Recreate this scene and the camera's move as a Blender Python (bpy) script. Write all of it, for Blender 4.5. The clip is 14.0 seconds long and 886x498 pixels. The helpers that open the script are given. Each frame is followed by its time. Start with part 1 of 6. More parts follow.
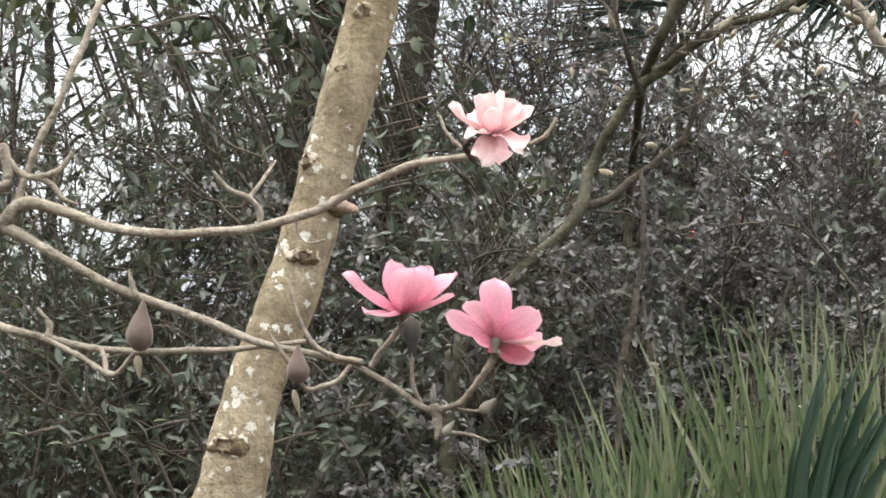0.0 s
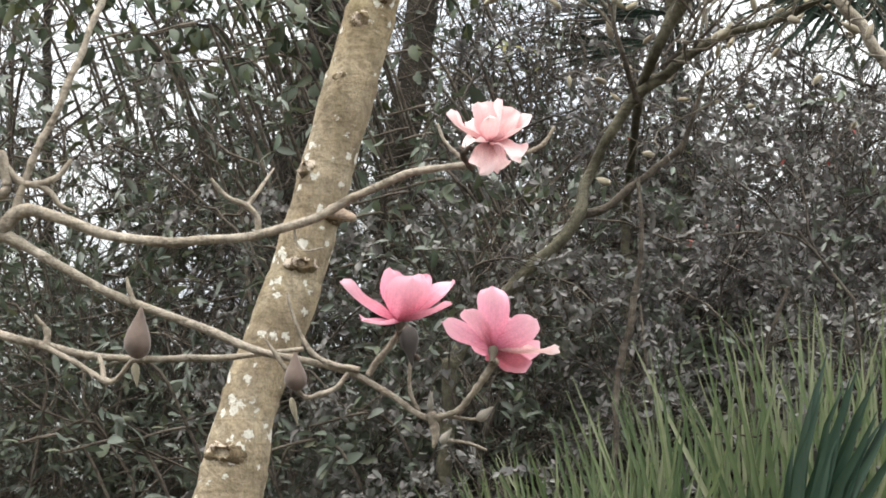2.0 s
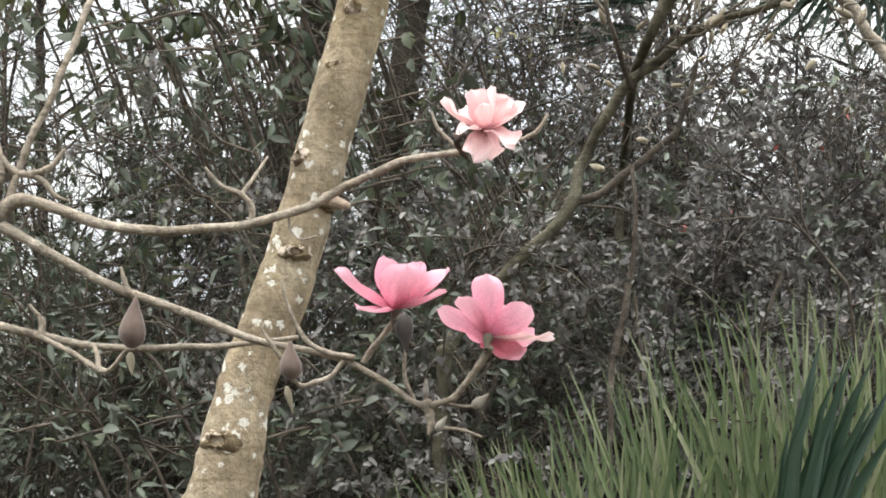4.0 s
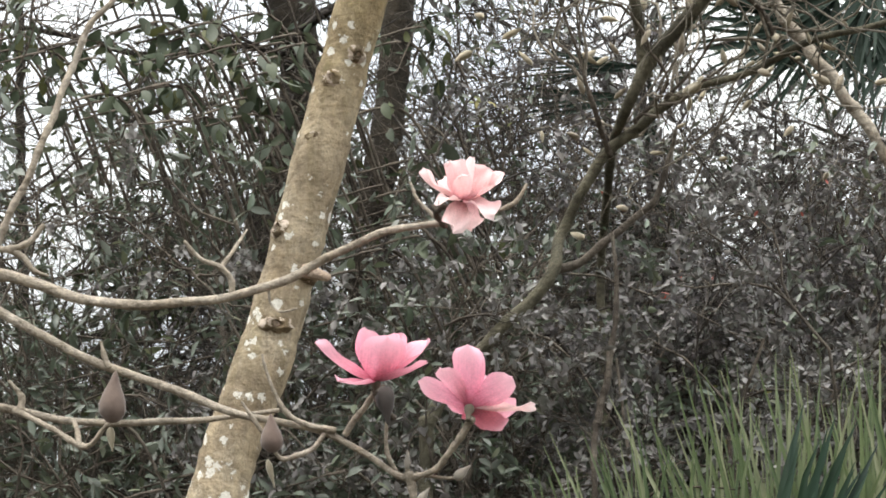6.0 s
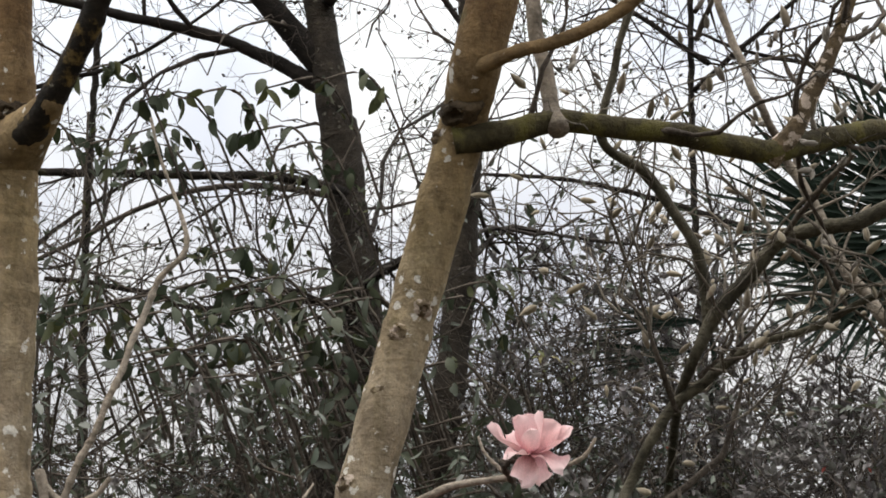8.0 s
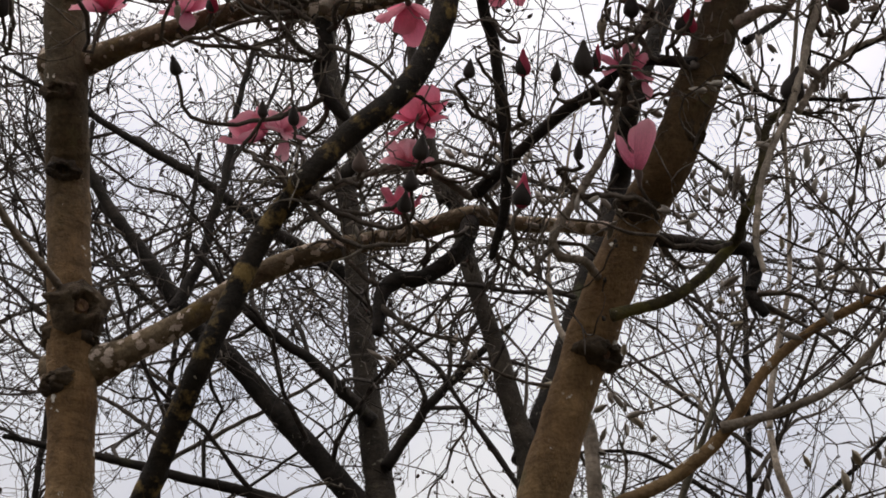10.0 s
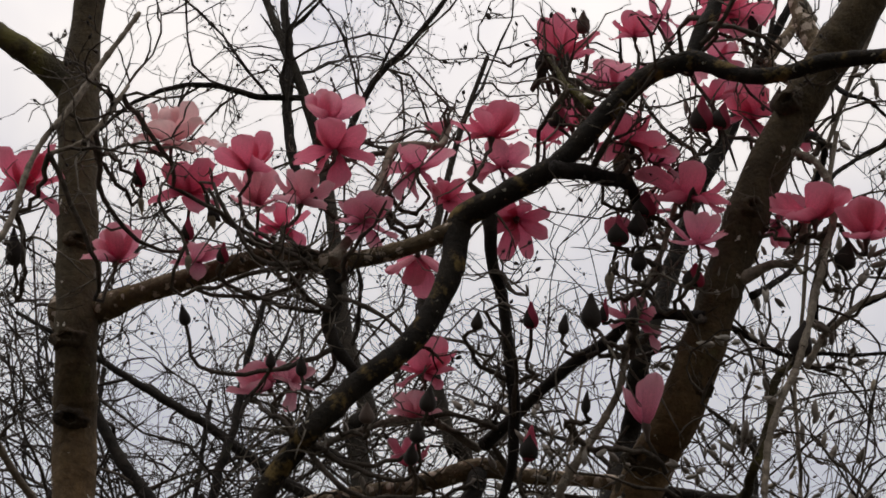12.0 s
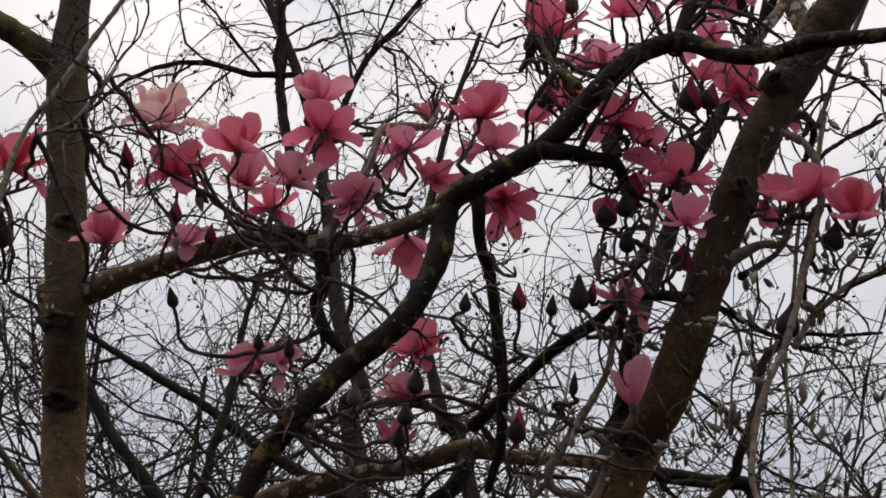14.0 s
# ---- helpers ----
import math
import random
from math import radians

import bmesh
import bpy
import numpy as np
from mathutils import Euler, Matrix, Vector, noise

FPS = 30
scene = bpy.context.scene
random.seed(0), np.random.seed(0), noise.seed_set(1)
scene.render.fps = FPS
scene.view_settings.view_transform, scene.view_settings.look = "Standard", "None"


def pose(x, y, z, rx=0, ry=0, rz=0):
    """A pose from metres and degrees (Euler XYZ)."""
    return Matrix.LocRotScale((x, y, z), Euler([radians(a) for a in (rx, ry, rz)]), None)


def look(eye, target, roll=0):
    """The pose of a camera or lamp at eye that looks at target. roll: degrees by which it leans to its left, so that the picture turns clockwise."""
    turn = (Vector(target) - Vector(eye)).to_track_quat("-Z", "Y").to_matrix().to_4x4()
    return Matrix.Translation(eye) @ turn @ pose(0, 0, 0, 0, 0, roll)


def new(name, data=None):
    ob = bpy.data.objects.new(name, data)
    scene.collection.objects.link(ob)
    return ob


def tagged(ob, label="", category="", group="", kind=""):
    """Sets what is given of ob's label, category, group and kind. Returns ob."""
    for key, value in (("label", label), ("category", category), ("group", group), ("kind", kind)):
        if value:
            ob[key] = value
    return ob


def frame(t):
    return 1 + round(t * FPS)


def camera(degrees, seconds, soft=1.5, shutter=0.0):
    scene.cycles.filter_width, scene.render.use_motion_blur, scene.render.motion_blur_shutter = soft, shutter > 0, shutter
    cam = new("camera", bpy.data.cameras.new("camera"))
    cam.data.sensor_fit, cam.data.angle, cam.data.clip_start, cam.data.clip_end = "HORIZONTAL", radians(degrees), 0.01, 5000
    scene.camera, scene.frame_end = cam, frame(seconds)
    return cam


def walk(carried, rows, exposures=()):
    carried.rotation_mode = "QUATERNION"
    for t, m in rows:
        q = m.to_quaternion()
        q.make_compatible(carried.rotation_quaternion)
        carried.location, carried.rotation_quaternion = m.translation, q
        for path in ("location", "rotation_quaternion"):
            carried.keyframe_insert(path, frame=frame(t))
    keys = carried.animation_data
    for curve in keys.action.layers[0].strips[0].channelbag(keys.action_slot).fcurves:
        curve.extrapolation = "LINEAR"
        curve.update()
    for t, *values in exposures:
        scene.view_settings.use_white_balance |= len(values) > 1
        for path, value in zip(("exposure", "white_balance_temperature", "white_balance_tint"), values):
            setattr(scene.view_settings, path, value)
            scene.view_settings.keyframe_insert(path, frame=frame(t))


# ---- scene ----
cam = camera(24.0, 14.0, soft=1.75)
walk(cam, [
    (0.0, pose(0.0050, 0.0013, 1.5959, 100.000, -0.000, -0.000)),
    (0.5, pose(0.0056, 0.0016, 1.5999, 100.155, -0.042, 0.024)),
    (1.0, pose(0.0083, -0.0013, 1.5931, 100.137, -0.122, -0.128)),
    (1.5, pose(0.0034, -0.0029, 1.5950, 100.152, -0.109, -0.153)),
    (2.0, pose(0.0029, -0.0023, 1.5960, 100.214, -0.110, -0.112)),
    (2.5, pose(0.0048, -0.0032, 1.5972, 100.151, -0.114, -0.001)),
    (3.0, pose(0.0028, -0.0046, 1.5995, 100.016, -0.115, -0.096)),
    (5.3, pose(0.0034, -0.0051, 1.5968, 99.773, 0.559, -0.280)),
    (5.5, pose(0.0039, -0.0008, 1.6018, 99.997, 0.520, -0.283)),
    (6.0, pose(0.0080, -0.0017, 1.6072, 101.664, 0.905, -0.566)),
    (6.5, pose(0.0027, 0.0004, 1.6149, 102.795, 0.973, -0.627)),
    (7.0, pose(-0.0009, 0.0024, 1.6146, 104.506, 0.957, -0.456)),
    (7.2, pose(-0.0037, 0.0008, 1.6194, 105.244, 0.974, -0.104)),
    (9.3, pose(-0.0213, 0.0174, 1.5753, 116.720, -0.712, 1.909)),
    (9.5, pose(-0.0209, 0.0090, 1.5750, 118.221, -0.743, 2.033)),
    (10.0, pose(-0.0227, 0.0106, 1.5874, 121.532, -0.747, 2.060)),
    (10.5, pose(-0.0179, -0.0028, 1.5943, 125.069, -0.823, 2.117)),
    (11.0, pose(-0.0104, -0.0137, 1.6075, 127.337, -0.937, 2.188)),
    (11.5, pose(-0.0047, -0.0055, 1.6026, 128.719, -1.127, 2.145)),
    (12.0, pose(-0.0098, 0.0051, 1.5963, 128.320, -1.345, 2.083)),
    (12.5, pose(0.0064, 0.0055, 1.6011, 127.874, -1.396, 2.238)),
    (13.0, pose(0.0176, 0.0003, 1.6072, 127.749, -1.527, 2.323)),
    (13.5, pose(0.0232, 0.0010, 1.6135, 127.628, -1.386, 2.298)),
    (14.0, pose(0.0165, -0.0036, 1.6134, 127.591, -1.223, 2.143)),
], exposures=[(0.0, 1.57, 6950, 9), (1.0, 1.51, 6970, 9), (5.5, 1.52, 6990, 9), (7.2, 0.9, 7100, 12), (9.3, 0.03, 7300, 17), (10.0, -0.18, 7350, 19), (10.5, -0.42, 7350, 18), (11.0, -0.66, 7350, 18), (11.5, -0.8, 7300, 17), (12.0, -0.74, 7250, 17), (14.0, -0.66, 7200, 16)])

# ---- overcast sky and soft sun ----
world = bpy.data.worlds.new("overcast_sky")
scene.world = world
world.use_nodes = True
wt = world.node_tree
wt.nodes.clear()
w_out = wt.nodes.new("ShaderNodeOutputWorld")
w_bg = wt.nodes.new("ShaderNodeBackground")
w_sky = wt.nodes.new("ShaderNodeTexSky")
w_sky.sky_type, w_sky.sun_disc = "NISHITA", False
w_sky.sun_elevation, w_sky.sun_rotation = radians(38), radians(140)
w_dim = wt.nodes.new("ShaderNodeVectorMath")
w_dim.operation = "SCALE"
w_dim.inputs["Scale"].default_value = 0.12
w_coord = wt.nodes.new("ShaderNodeTexCoord")
w_noise = wt.nodes.new("ShaderNodeTexNoise")
w_noise.inputs["Scale"].default_value, w_noise.inputs["Detail"].default_value = 7.0, 4.0
w_ramp = wt.nodes.new("ShaderNodeValToRGB")
w_ramp.color_ramp.elements[0].position, w_ramp.color_ramp.elements[0].color = 0.36, (0.67, 0.72, 0.805, 1)
w_ramp.color_ramp.elements[1].position, w_ramp.color_ramp.elements[1].color = 0.58, (0.885, 0.925, 0.948, 1)
w_mix = wt.nodes.new("ShaderNodeMix")
w_mix.data_type = "RGBA"
w_mix.inputs["Factor"].default_value = 0.9
wt.links.new(w_coord.outputs["Generated"], w_noise.inputs["Vector"])
wt.links.new(w_noise.outputs["Fac"], w_ramp.inputs["Fac"])
wt.links.new(w_sky.outputs["Color"], w_dim.inputs[0])
wt.links.new(w_dim.outputs["Vector"], w_mix.inputs["A"])
wt.links.new(w_ramp.outputs["Color"], w_mix.inputs["B"])
# an overcast sky is three times as bright overhead as at the horizon
w_sep = wt.nodes.new("ShaderNodeSeparateXYZ")
w_up = wt.nodes.new("ShaderNodeMath")
w_up.operation, w_up.use_clamp, w_up.inputs[1].default_value = "MULTIPLY", True, 1.0
w_pow = wt.nodes.new("ShaderNodeMath")
w_pow.operation, w_pow.inputs[1].default_value = "POWER", 1.4
w_grad = wt.nodes.new("ShaderNodeMath")
w_grad.operation, w_grad.inputs[1].default_value, w_grad.inputs[2].default_value = "MULTIPLY_ADD", 0.87, 0.1
wt.links.new(w_up.outputs["Value"], w_pow.inputs[0])
wt.links.new(w_pow.outputs["Value"], w_grad.inputs[0])
w_lit = wt.nodes.new("ShaderNodeVectorMath")
w_lit.operation = "SCALE"
wt.links.new(w_coord.outputs["Generated"], w_sep.inputs[0])
wt.links.new(w_sep.outputs["Z"], w_up.inputs[0])
w_tint = wt.nodes.new("ShaderNodeValToRGB")
w_tint.color_ramp.elements[0].position, w_tint.color_ramp.elements[0].color = 0.46, (0.87, 0.935, 1.0, 1)
w_tint.color_ramp.elements[1].position, w_tint.color_ramp.elements[1].color = 0.66, (1, 1, 1, 1)
w_low = w_tint.color_ramp.elements.new(0.3)
w_low.color = (0.97, 0.985, 1.0, 1)
w_mul = wt.nodes.new("ShaderNodeVectorMath")
w_mul.operation = "MULTIPLY"
wt.links.new(w_sep.outputs["Z"], w_tint.inputs["Fac"])
wt.links.new(w_mix.outputs["Result"], w_mul.inputs[0])
wt.links.new(w_tint.outputs["Color"], w_mul.inputs[1])
wt.links.new(w_mul.outputs["Vector"], w_lit.inputs[0])
wt.links.new(w_grad.outputs["Value"], w_lit.inputs["Scale"])
wt.links.new(w_lit.outputs["Vector"], w_bg.inputs["Color"])
wt.links.new(w_bg.outputs["Background"], w_out.inputs["Surface"])
w_bg.inputs["Strength"].default_value = 3.1

sun_data = bpy.data.lights.new("sun", "SUN")
sun_data.energy, sun_data.angle, sun_data.color = 1.0, radians(30), (1.0, 0.96, 0.9)
sun = new("sun", sun_data)
sun.matrix_world = look((-3.0, 2.6, 11.0), (0, 4.5, 2.5))


# ---- materials ----
def nodes_of(name):
    m = bpy.data.materials.new(name)
    m.use_nodes = True
    t = m.node_tree
    return m, t, t.nodes["Principled BSDF"]


def noise_node(t, scale, detail=4.0, rough=0.55, coord="Object", stretch=None):
    c = t.nodes.new("ShaderNodeTexCoord")
    n = t.nodes.new("ShaderNodeTexNoise")
    n.inputs["Scale"].default_value, n.inputs["Detail"].default_value, n.inputs["Roughness"].default_value = scale, detail, rough
    if stretch:
        mp = t.nodes.new("ShaderNodeMapping")
        mp.inputs["Scale"].default_value = stretch
        t.links.new(c.outputs[coord], mp.inputs["Vector"])
        t.links.new(mp.outputs["Vector"], n.inputs["Vector"])
    else:
        t.links.new(c.outputs[coord], n.inputs["Vector"])
    return n


def ramp_node(t, source, stops):
    r = t.nodes.new("ShaderNodeValToRGB")
    el = r.color_ramp.elements
    while len(el) < len(stops):
        el.new(0.5)
    for e, (p, c) in zip(el, stops):
        e.position, e.color = p, (*c, 1)
    t.links.new(source, r.inputs["Fac"])
    return r


def mix_node(t, fac, a, b, kind="MIX"):
    m = t.nodes.new("ShaderNodeMix")
    m.data_type, m.blend_type = "RGBA", kind
    for sock, v in (("Factor", fac), ("A", a), ("B", b)):
        s = [i for i in m.inputs if i.name == sock and (i.type == "VALUE" if sock == "Factor" else i.type == "RGBA")][0]
        if isinstance(v, bpy.types.NodeSocket):
            t.links.new(v, s)
        else:
            s.default_value = v if sock == "Factor" else (*v, 1)
    return [o for o in m.outputs if o.type == "RGBA"][0]


def bump(t, bsdf, height, strength=0.4, distance=0.004):
    b = t.nodes.new("ShaderNodeBump")
    b.inputs["Strength"].default_value, b.inputs["Distance"].default_value = strength, distance
    t.links.new(height, b.inputs["Height"])
    t.links.new(b.outputs["Normal"], bsdf.inputs["Normal"])


def bark(name, dark, mid, light, lichen=None, spots=0.0, moss=None, moss_at=0.58, rough=0.85, dusky=None, moss_scale=5.5, streaks=False):
    """Bark: broad stains, fine grain, pale lichen discs of uneven size, and patches of moss or algae."""
    m, t, b = nodes_of(name)
    broad = noise_node(t, 9, 5)
    fine = noise_node(t, 90, 6, 0.65)
    col = ramp_node(t, broad.outputs["Fac"], [(0.3, dark), (0.52, mid), (0.72, light)]).outputs["Color"]
    blotch = noise_node(t, 32, 5, 0.7)
    patch = ramp_node(t, blotch.outputs["Fac"], [(0.34, (0.58, 0.56, 0.52)), (0.5, (1, 1, 1)), (0.66, (1.28, 1.26, 1.2))]).outputs["Color"]
    col = mix_node(t, 0.68 if streaks else 0.85, col, patch, "MULTIPLY")
    grain = ramp_node(t, fine.outputs["Fac"], [(0.3, (0.55, 0.55, 0.55)), (0.7, (1.25, 1.25, 1.25))]).outputs["Color"]
    col = mix_node(t, 0.55 if streaks else 0.8, col, grain, "MULTIPLY")
    line = noise_node(t, 6, 4, 0.6, stretch=(0.6, 0.6, 9))
    scar = ramp_node(t, line.outputs["Fac"], [(0.33, (0.5, 0.47, 0.42)), (0.42, (1, 1, 1))]).outputs["Color"]
    col = mix_node(t, 0.16 if streaks else 0.7, col, scar, "MULTIPLY")
    if streaks:
        run = noise_node(t, 22, 4, 0.6, stretch=(1, 1, 0.12))
        wash = ramp_node(t, run.outputs["Fac"], [(0.36, (0.8, 0.79, 0.72)), (0.5, (1, 1, 1)), (0.64, (1.16, 1.14, 1.08))]).outputs["Color"]
        col = mix_node(t, 0.9, col, wash, "MULTIPLY")
        ring = noise_node(t, 2.2, 2, 0.5, stretch=(0.4, 0.4, 5))
        band = ramp_node(t, ring.outputs["Fac"], [(0.47, (1, 1, 1)), (0.49, (0.5, 0.45, 0.38)), (0.51, (1, 1, 1))]).outputs["Color"]
        col = mix_node(t, 0.4, col, band, "MULTIPLY")
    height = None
    if dusky:
        # grey scaly bark with lichen low down, browner higher; darkening upwards is painted shade
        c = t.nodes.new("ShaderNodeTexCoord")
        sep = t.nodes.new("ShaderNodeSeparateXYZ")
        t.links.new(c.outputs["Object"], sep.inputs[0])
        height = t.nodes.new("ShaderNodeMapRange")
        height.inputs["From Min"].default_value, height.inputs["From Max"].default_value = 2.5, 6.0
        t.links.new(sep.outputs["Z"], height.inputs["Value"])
        height_shade = ramp_node(t, height.outputs["Result"], [(0.08, (1, 1, 0.96)), (0.22, (0.96, 0.9, 0.68)), (0.36, dusky[0]), (0.46, dusky[0]), (0.62, dusky[1])]).outputs["Color"]
        col = mix_node(t, 1.0, col, height_shade, "MULTIPLY")
    if moss:
        mo = noise_node(t, moss_scale, 6, 0.65)
        f = ramp_node(t, mo.outputs["Fac"], [(moss_at, (0, 0, 0)), (moss_at + 0.12, (1, 1, 1))]).outputs["Color"]
        col = mix_node(t, f, col, moss)
    if lichen:
        v = t.nodes.new("ShaderNodeTexVoronoi")
        v.inputs["Scale"].default_value, v.inputs["Randomness"].default_value = 26 if dusky else 36, 1.0
        warp = noise_node(t, 110, 4, 0.7)
        c = t.nodes.new("ShaderNodeTexCoord")
        add = t.nodes.new("ShaderNodeMixRGB")
        add.inputs["Fac"].default_value = 0.03
        t.links.new(c.outputs["Object"], add.inputs["Color1"])
        t.links.new(warp.outputs["Color"], add.inputs["Color2"])
        t.links.new(add.outputs["Color"], v.inputs["Vector"])
        region = noise_node(t, 7, 4, 0.7)
        size = t.nodes.new("ShaderNodeMath")
        size.operation = "MULTIPLY_ADD"
        size.inputs[1].default_value, size.inputs[2].default_value = 1.6, spots - 0.8
        t.links.new(region.outputs["Fac"], size.inputs[0])
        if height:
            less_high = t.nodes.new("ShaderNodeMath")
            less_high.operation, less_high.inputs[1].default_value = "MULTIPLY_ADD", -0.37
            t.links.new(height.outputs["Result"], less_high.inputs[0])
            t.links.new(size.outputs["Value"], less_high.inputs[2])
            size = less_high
        less = t.nodes.new("ShaderNodeMath")
        less.operation = "LESS_THAN"
        t.links.new(v.outputs["Distance"], less.inputs[0])
        t.links.new(size.outputs["Value"], less.inputs[1])
        col = mix_node(t, less.outputs["Value"], col, lichen)
    t.links.new(col, b.inputs["Base Color"])
    b.inputs["Roughness"].default_value = rough
    b.inputs["Specular IOR Level"].default_value = 0.25
    rough_up = t.nodes.new("ShaderNodeMath")
    rough_up.operation, rough_up.inputs[1].default_value = "MULTIPLY_ADD", 2.2
    t.links.new(blotch.outputs["Fac"], rough_up.inputs[0])
    t.links.new(fine.outputs["Fac"], rough_up.inputs[2])
    bump(t, b, rough_up.outputs["Value"], 0.8, 0.006)
    return m


BARK_TAN = bark("tan_bark", (0.22, 0.172, 0.122), (0.31, 0.25, 0.182), (0.38, 0.32, 0.245), (0.62, 0.59, 0.52), 0.235, (0.15, 0.135, 0.06), 0.66, dusky=((0.66, 0.5, 0.325), (0.25, 0.232, 0.175)), streaks=True)
BARK_BOUGH = bark("bough_bark", (0.075, 0.054, 0.031), (0.15, 0.11, 0.066), (0.25, 0.195, 0.125), (0.52, 0.43, 0.35), 0.38, (0.17, 0.115, 0.03), 0.6)
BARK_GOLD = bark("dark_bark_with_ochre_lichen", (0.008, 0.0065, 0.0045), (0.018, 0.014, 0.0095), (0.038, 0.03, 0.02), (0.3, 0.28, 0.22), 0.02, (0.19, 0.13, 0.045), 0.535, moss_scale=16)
BARK_LIMB = bark("olive_brown_limb_bark", (0.035, 0.029, 0.014), (0.075, 0.063, 0.03), (0.14, 0.12, 0.06), (0.4, 0.35, 0.26), 0.06, (0.12, 0.108, 0.03), 0.5, moss_scale=9)
BARK_BRANCH = bark("young_branch_bark", (0.19, 0.158, 0.122), (0.28, 0.24, 0.192), (0.38, 0.335, 0.28))
BARK_DARK = bark("near_black_bark", (0.01, 0.008, 0.006), (0.019, 0.015, 0.012), (0.038, 0.031, 0.024), (0.2, 0.19, 0.15), -0.05, (0.06, 0.062, 0.028), 0.6)
BARK_GREY = bark("olive_grey_bark", (0.045, 0.041, 0.028), (0.085, 0.077, 0.053), (0.15, 0.138, 0.1))
BARK_STEM = bark("dull_brown_bark", (0.018, 0.014, 0.01), (0.035, 0.028, 0.02), (0.07, 0.057, 0.042), (0.16, 0.15, 0.12), 0.02)
TWIG = bark("grey_brown_twig", (0.05, 0.04, 0.032), (0.095, 0.078, 0.063), (0.16, 0.138, 0.112))
TWIG_DARK = bark("dark_twig", (0.03, 0.025, 0.022), (0.056, 0.047, 0.041), (0.095, 0.082, 0.07))
TWIG_PALE = bark("pale_twig", (0.105, 0.088, 0.07), (0.17, 0.148, 0.12), (0.26, 0.235, 0.195))
WOOD_CUT = bark("weathered_cut_wood", (0.22, 0.16, 0.12), (0.34, 0.26, 0.2), (0.48, 0.38, 0.31))
CUT_RED = bark("reddish_old_cut_wood", (0.07, 0.04, 0.025), (0.14, 0.08, 0.05), (0.22, 0.14, 0.09))
KNOT_DARK = bark("dark_knot_bark", (0.025, 0.018, 0.011), (0.07, 0.05, 0.03), (0.15, 0.11, 0.068))


def blade(name, colours, rough=0.45, through_light=0.25, scale=30, gloss=0.5, tip=None, veins=None, felt=0.0):
    """Leaf, petal or grass: colour drifts from piece to piece and over the surface; some light passes through."""
    m, t, b = nodes_of(name)
    info = t.nodes.new("ShaderNodeObjectInfo")
    geo = t.nodes.new("ShaderNodeNewGeometry")
    add = t.nodes.new("ShaderNodeMath")
    add.operation = "ADD"
    t.links.new(info.outputs["Random"], add.inputs[0])
    t.links.new(geo.outputs["Random Per Island"], add.inputs[1])
    fr = t.nodes.new("ShaderNodeMath")
    fr.operation = "FRACT"
    t.links.new(add.outputs["Value"], fr.inputs[0])
    n = len(colours)
    col = ramp_node(t, fr.outputs["Value"], [(i / max(1, n - 1), c) for i, c in enumerate(colours)]).outputs["Color"]
    spot = noise_node(t, scale, 5, 0.6)
    shade = ramp_node(t, spot.outputs["Fac"], [(0.3, (0.72, 0.72, 0.72)), (0.7, (1.18, 1.18, 1.18))]).outputs["Color"]
    col = mix_node(t, 0.7, col, shade, "MULTIPLY")
    if veins:
        vein = noise_node(t, 4, 3, 0.5, stretch=veins)
        streak = ramp_node(t, vein.outputs["Fac"], [(0.35, (0.9, 0.82, 0.83)), (0.6, (1.05, 1.06, 1.06))]).outputs["Color"]
        col = mix_node(t, 0.8, col, streak, "MULTIPLY")
    if tip:
        c = t.nodes.new("ShaderNodeTexCoord")
        sep = t.nodes.new("ShaderNodeSeparateXYZ")
        t.links.new(c.outputs["Object"], sep.inputs[0])
        # paler tip and deeper base colour, strengthened to paint in petal shading
        grad = ramp_node(t, sep.outputs["Z"], [(0.25, (0, 0, 0)), (0.7, (0.4, 0.4, 0.4)), (0.97, (0.85, 0.85, 0.85))]).outputs["Color"]
        deep = ramp_node(t, sep.outputs["Z"], [(0.02, (0.62, 0.45, 0.5)), (0.4, (1, 1, 1))]).outputs["Color"]
        col = mix_node(t, 1.0, mix_node(t, grad, col, tip), deep, "MULTIPLY")
    t.links.new(col, b.inputs["Base Color"])
    b.inputs["Roughness"].default_value, b.inputs["Specular IOR Level"].default_value = rough, gloss
    b.inputs["Sheen Weight"].default_value = felt
    bump(t, b, spot.outputs["Fac"], 0.25, 0.002)
    tr = t.nodes.new("ShaderNodeBsdfTranslucent")
    t.links.new(col, tr.inputs["Color"])
    mx = t.nodes.new("ShaderNodeMixShader")
    mx.inputs["Fac"].default_value = through_light
    t.links.new(b.outputs["BSDF"], mx.inputs[1])
    t.links.new(tr.outputs["BSDF"], mx.inputs[2])
    t.links.new(mx.outputs["Shader"], t.nodes["Material Output"].inputs["Surface"])
    return m


PETAL_PALE = blade("faded_pink_petal", [(0.8, 0.47, 0.48), (0.82, 0.54, 0.53), (0.78, 0.42, 0.45)], 0.55, 0.35, 25, 0.3, tip=(0.86, 0.68, 0.67), veins=(1, 9, 0.7))
PETAL_FADED = blade("washed_out_pink_petal", [(0.86, 0.45, 0.48), (0.88, 0.52, 0.54), (0.84, 0.38, 0.42)], 0.55, 0.4, 25, 0.3, tip=(0.92, 0.7, 0.69), veins=(1, 9, 0.7))
PETAL_ROSE = blade("rose_pink_petal", [(0.79, 0.31, 0.42), (0.81, 0.36, 0.46), (0.77, 0.25, 0.36)], 0.5, 0.35, 25, 0.3, tip=(0.86, 0.53, 0.61), veins=(1, 9, 0.7))
PETAL_BLUSH = blade("light_pink_petal", [(0.82, 0.31, 0.41), (0.84, 0.38, 0.47), (0.8, 0.25, 0.36)], 0.5, 0.46, 25, 0.3, tip=(0.9, 0.55, 0.6), veins=(1, 9, 0.7))
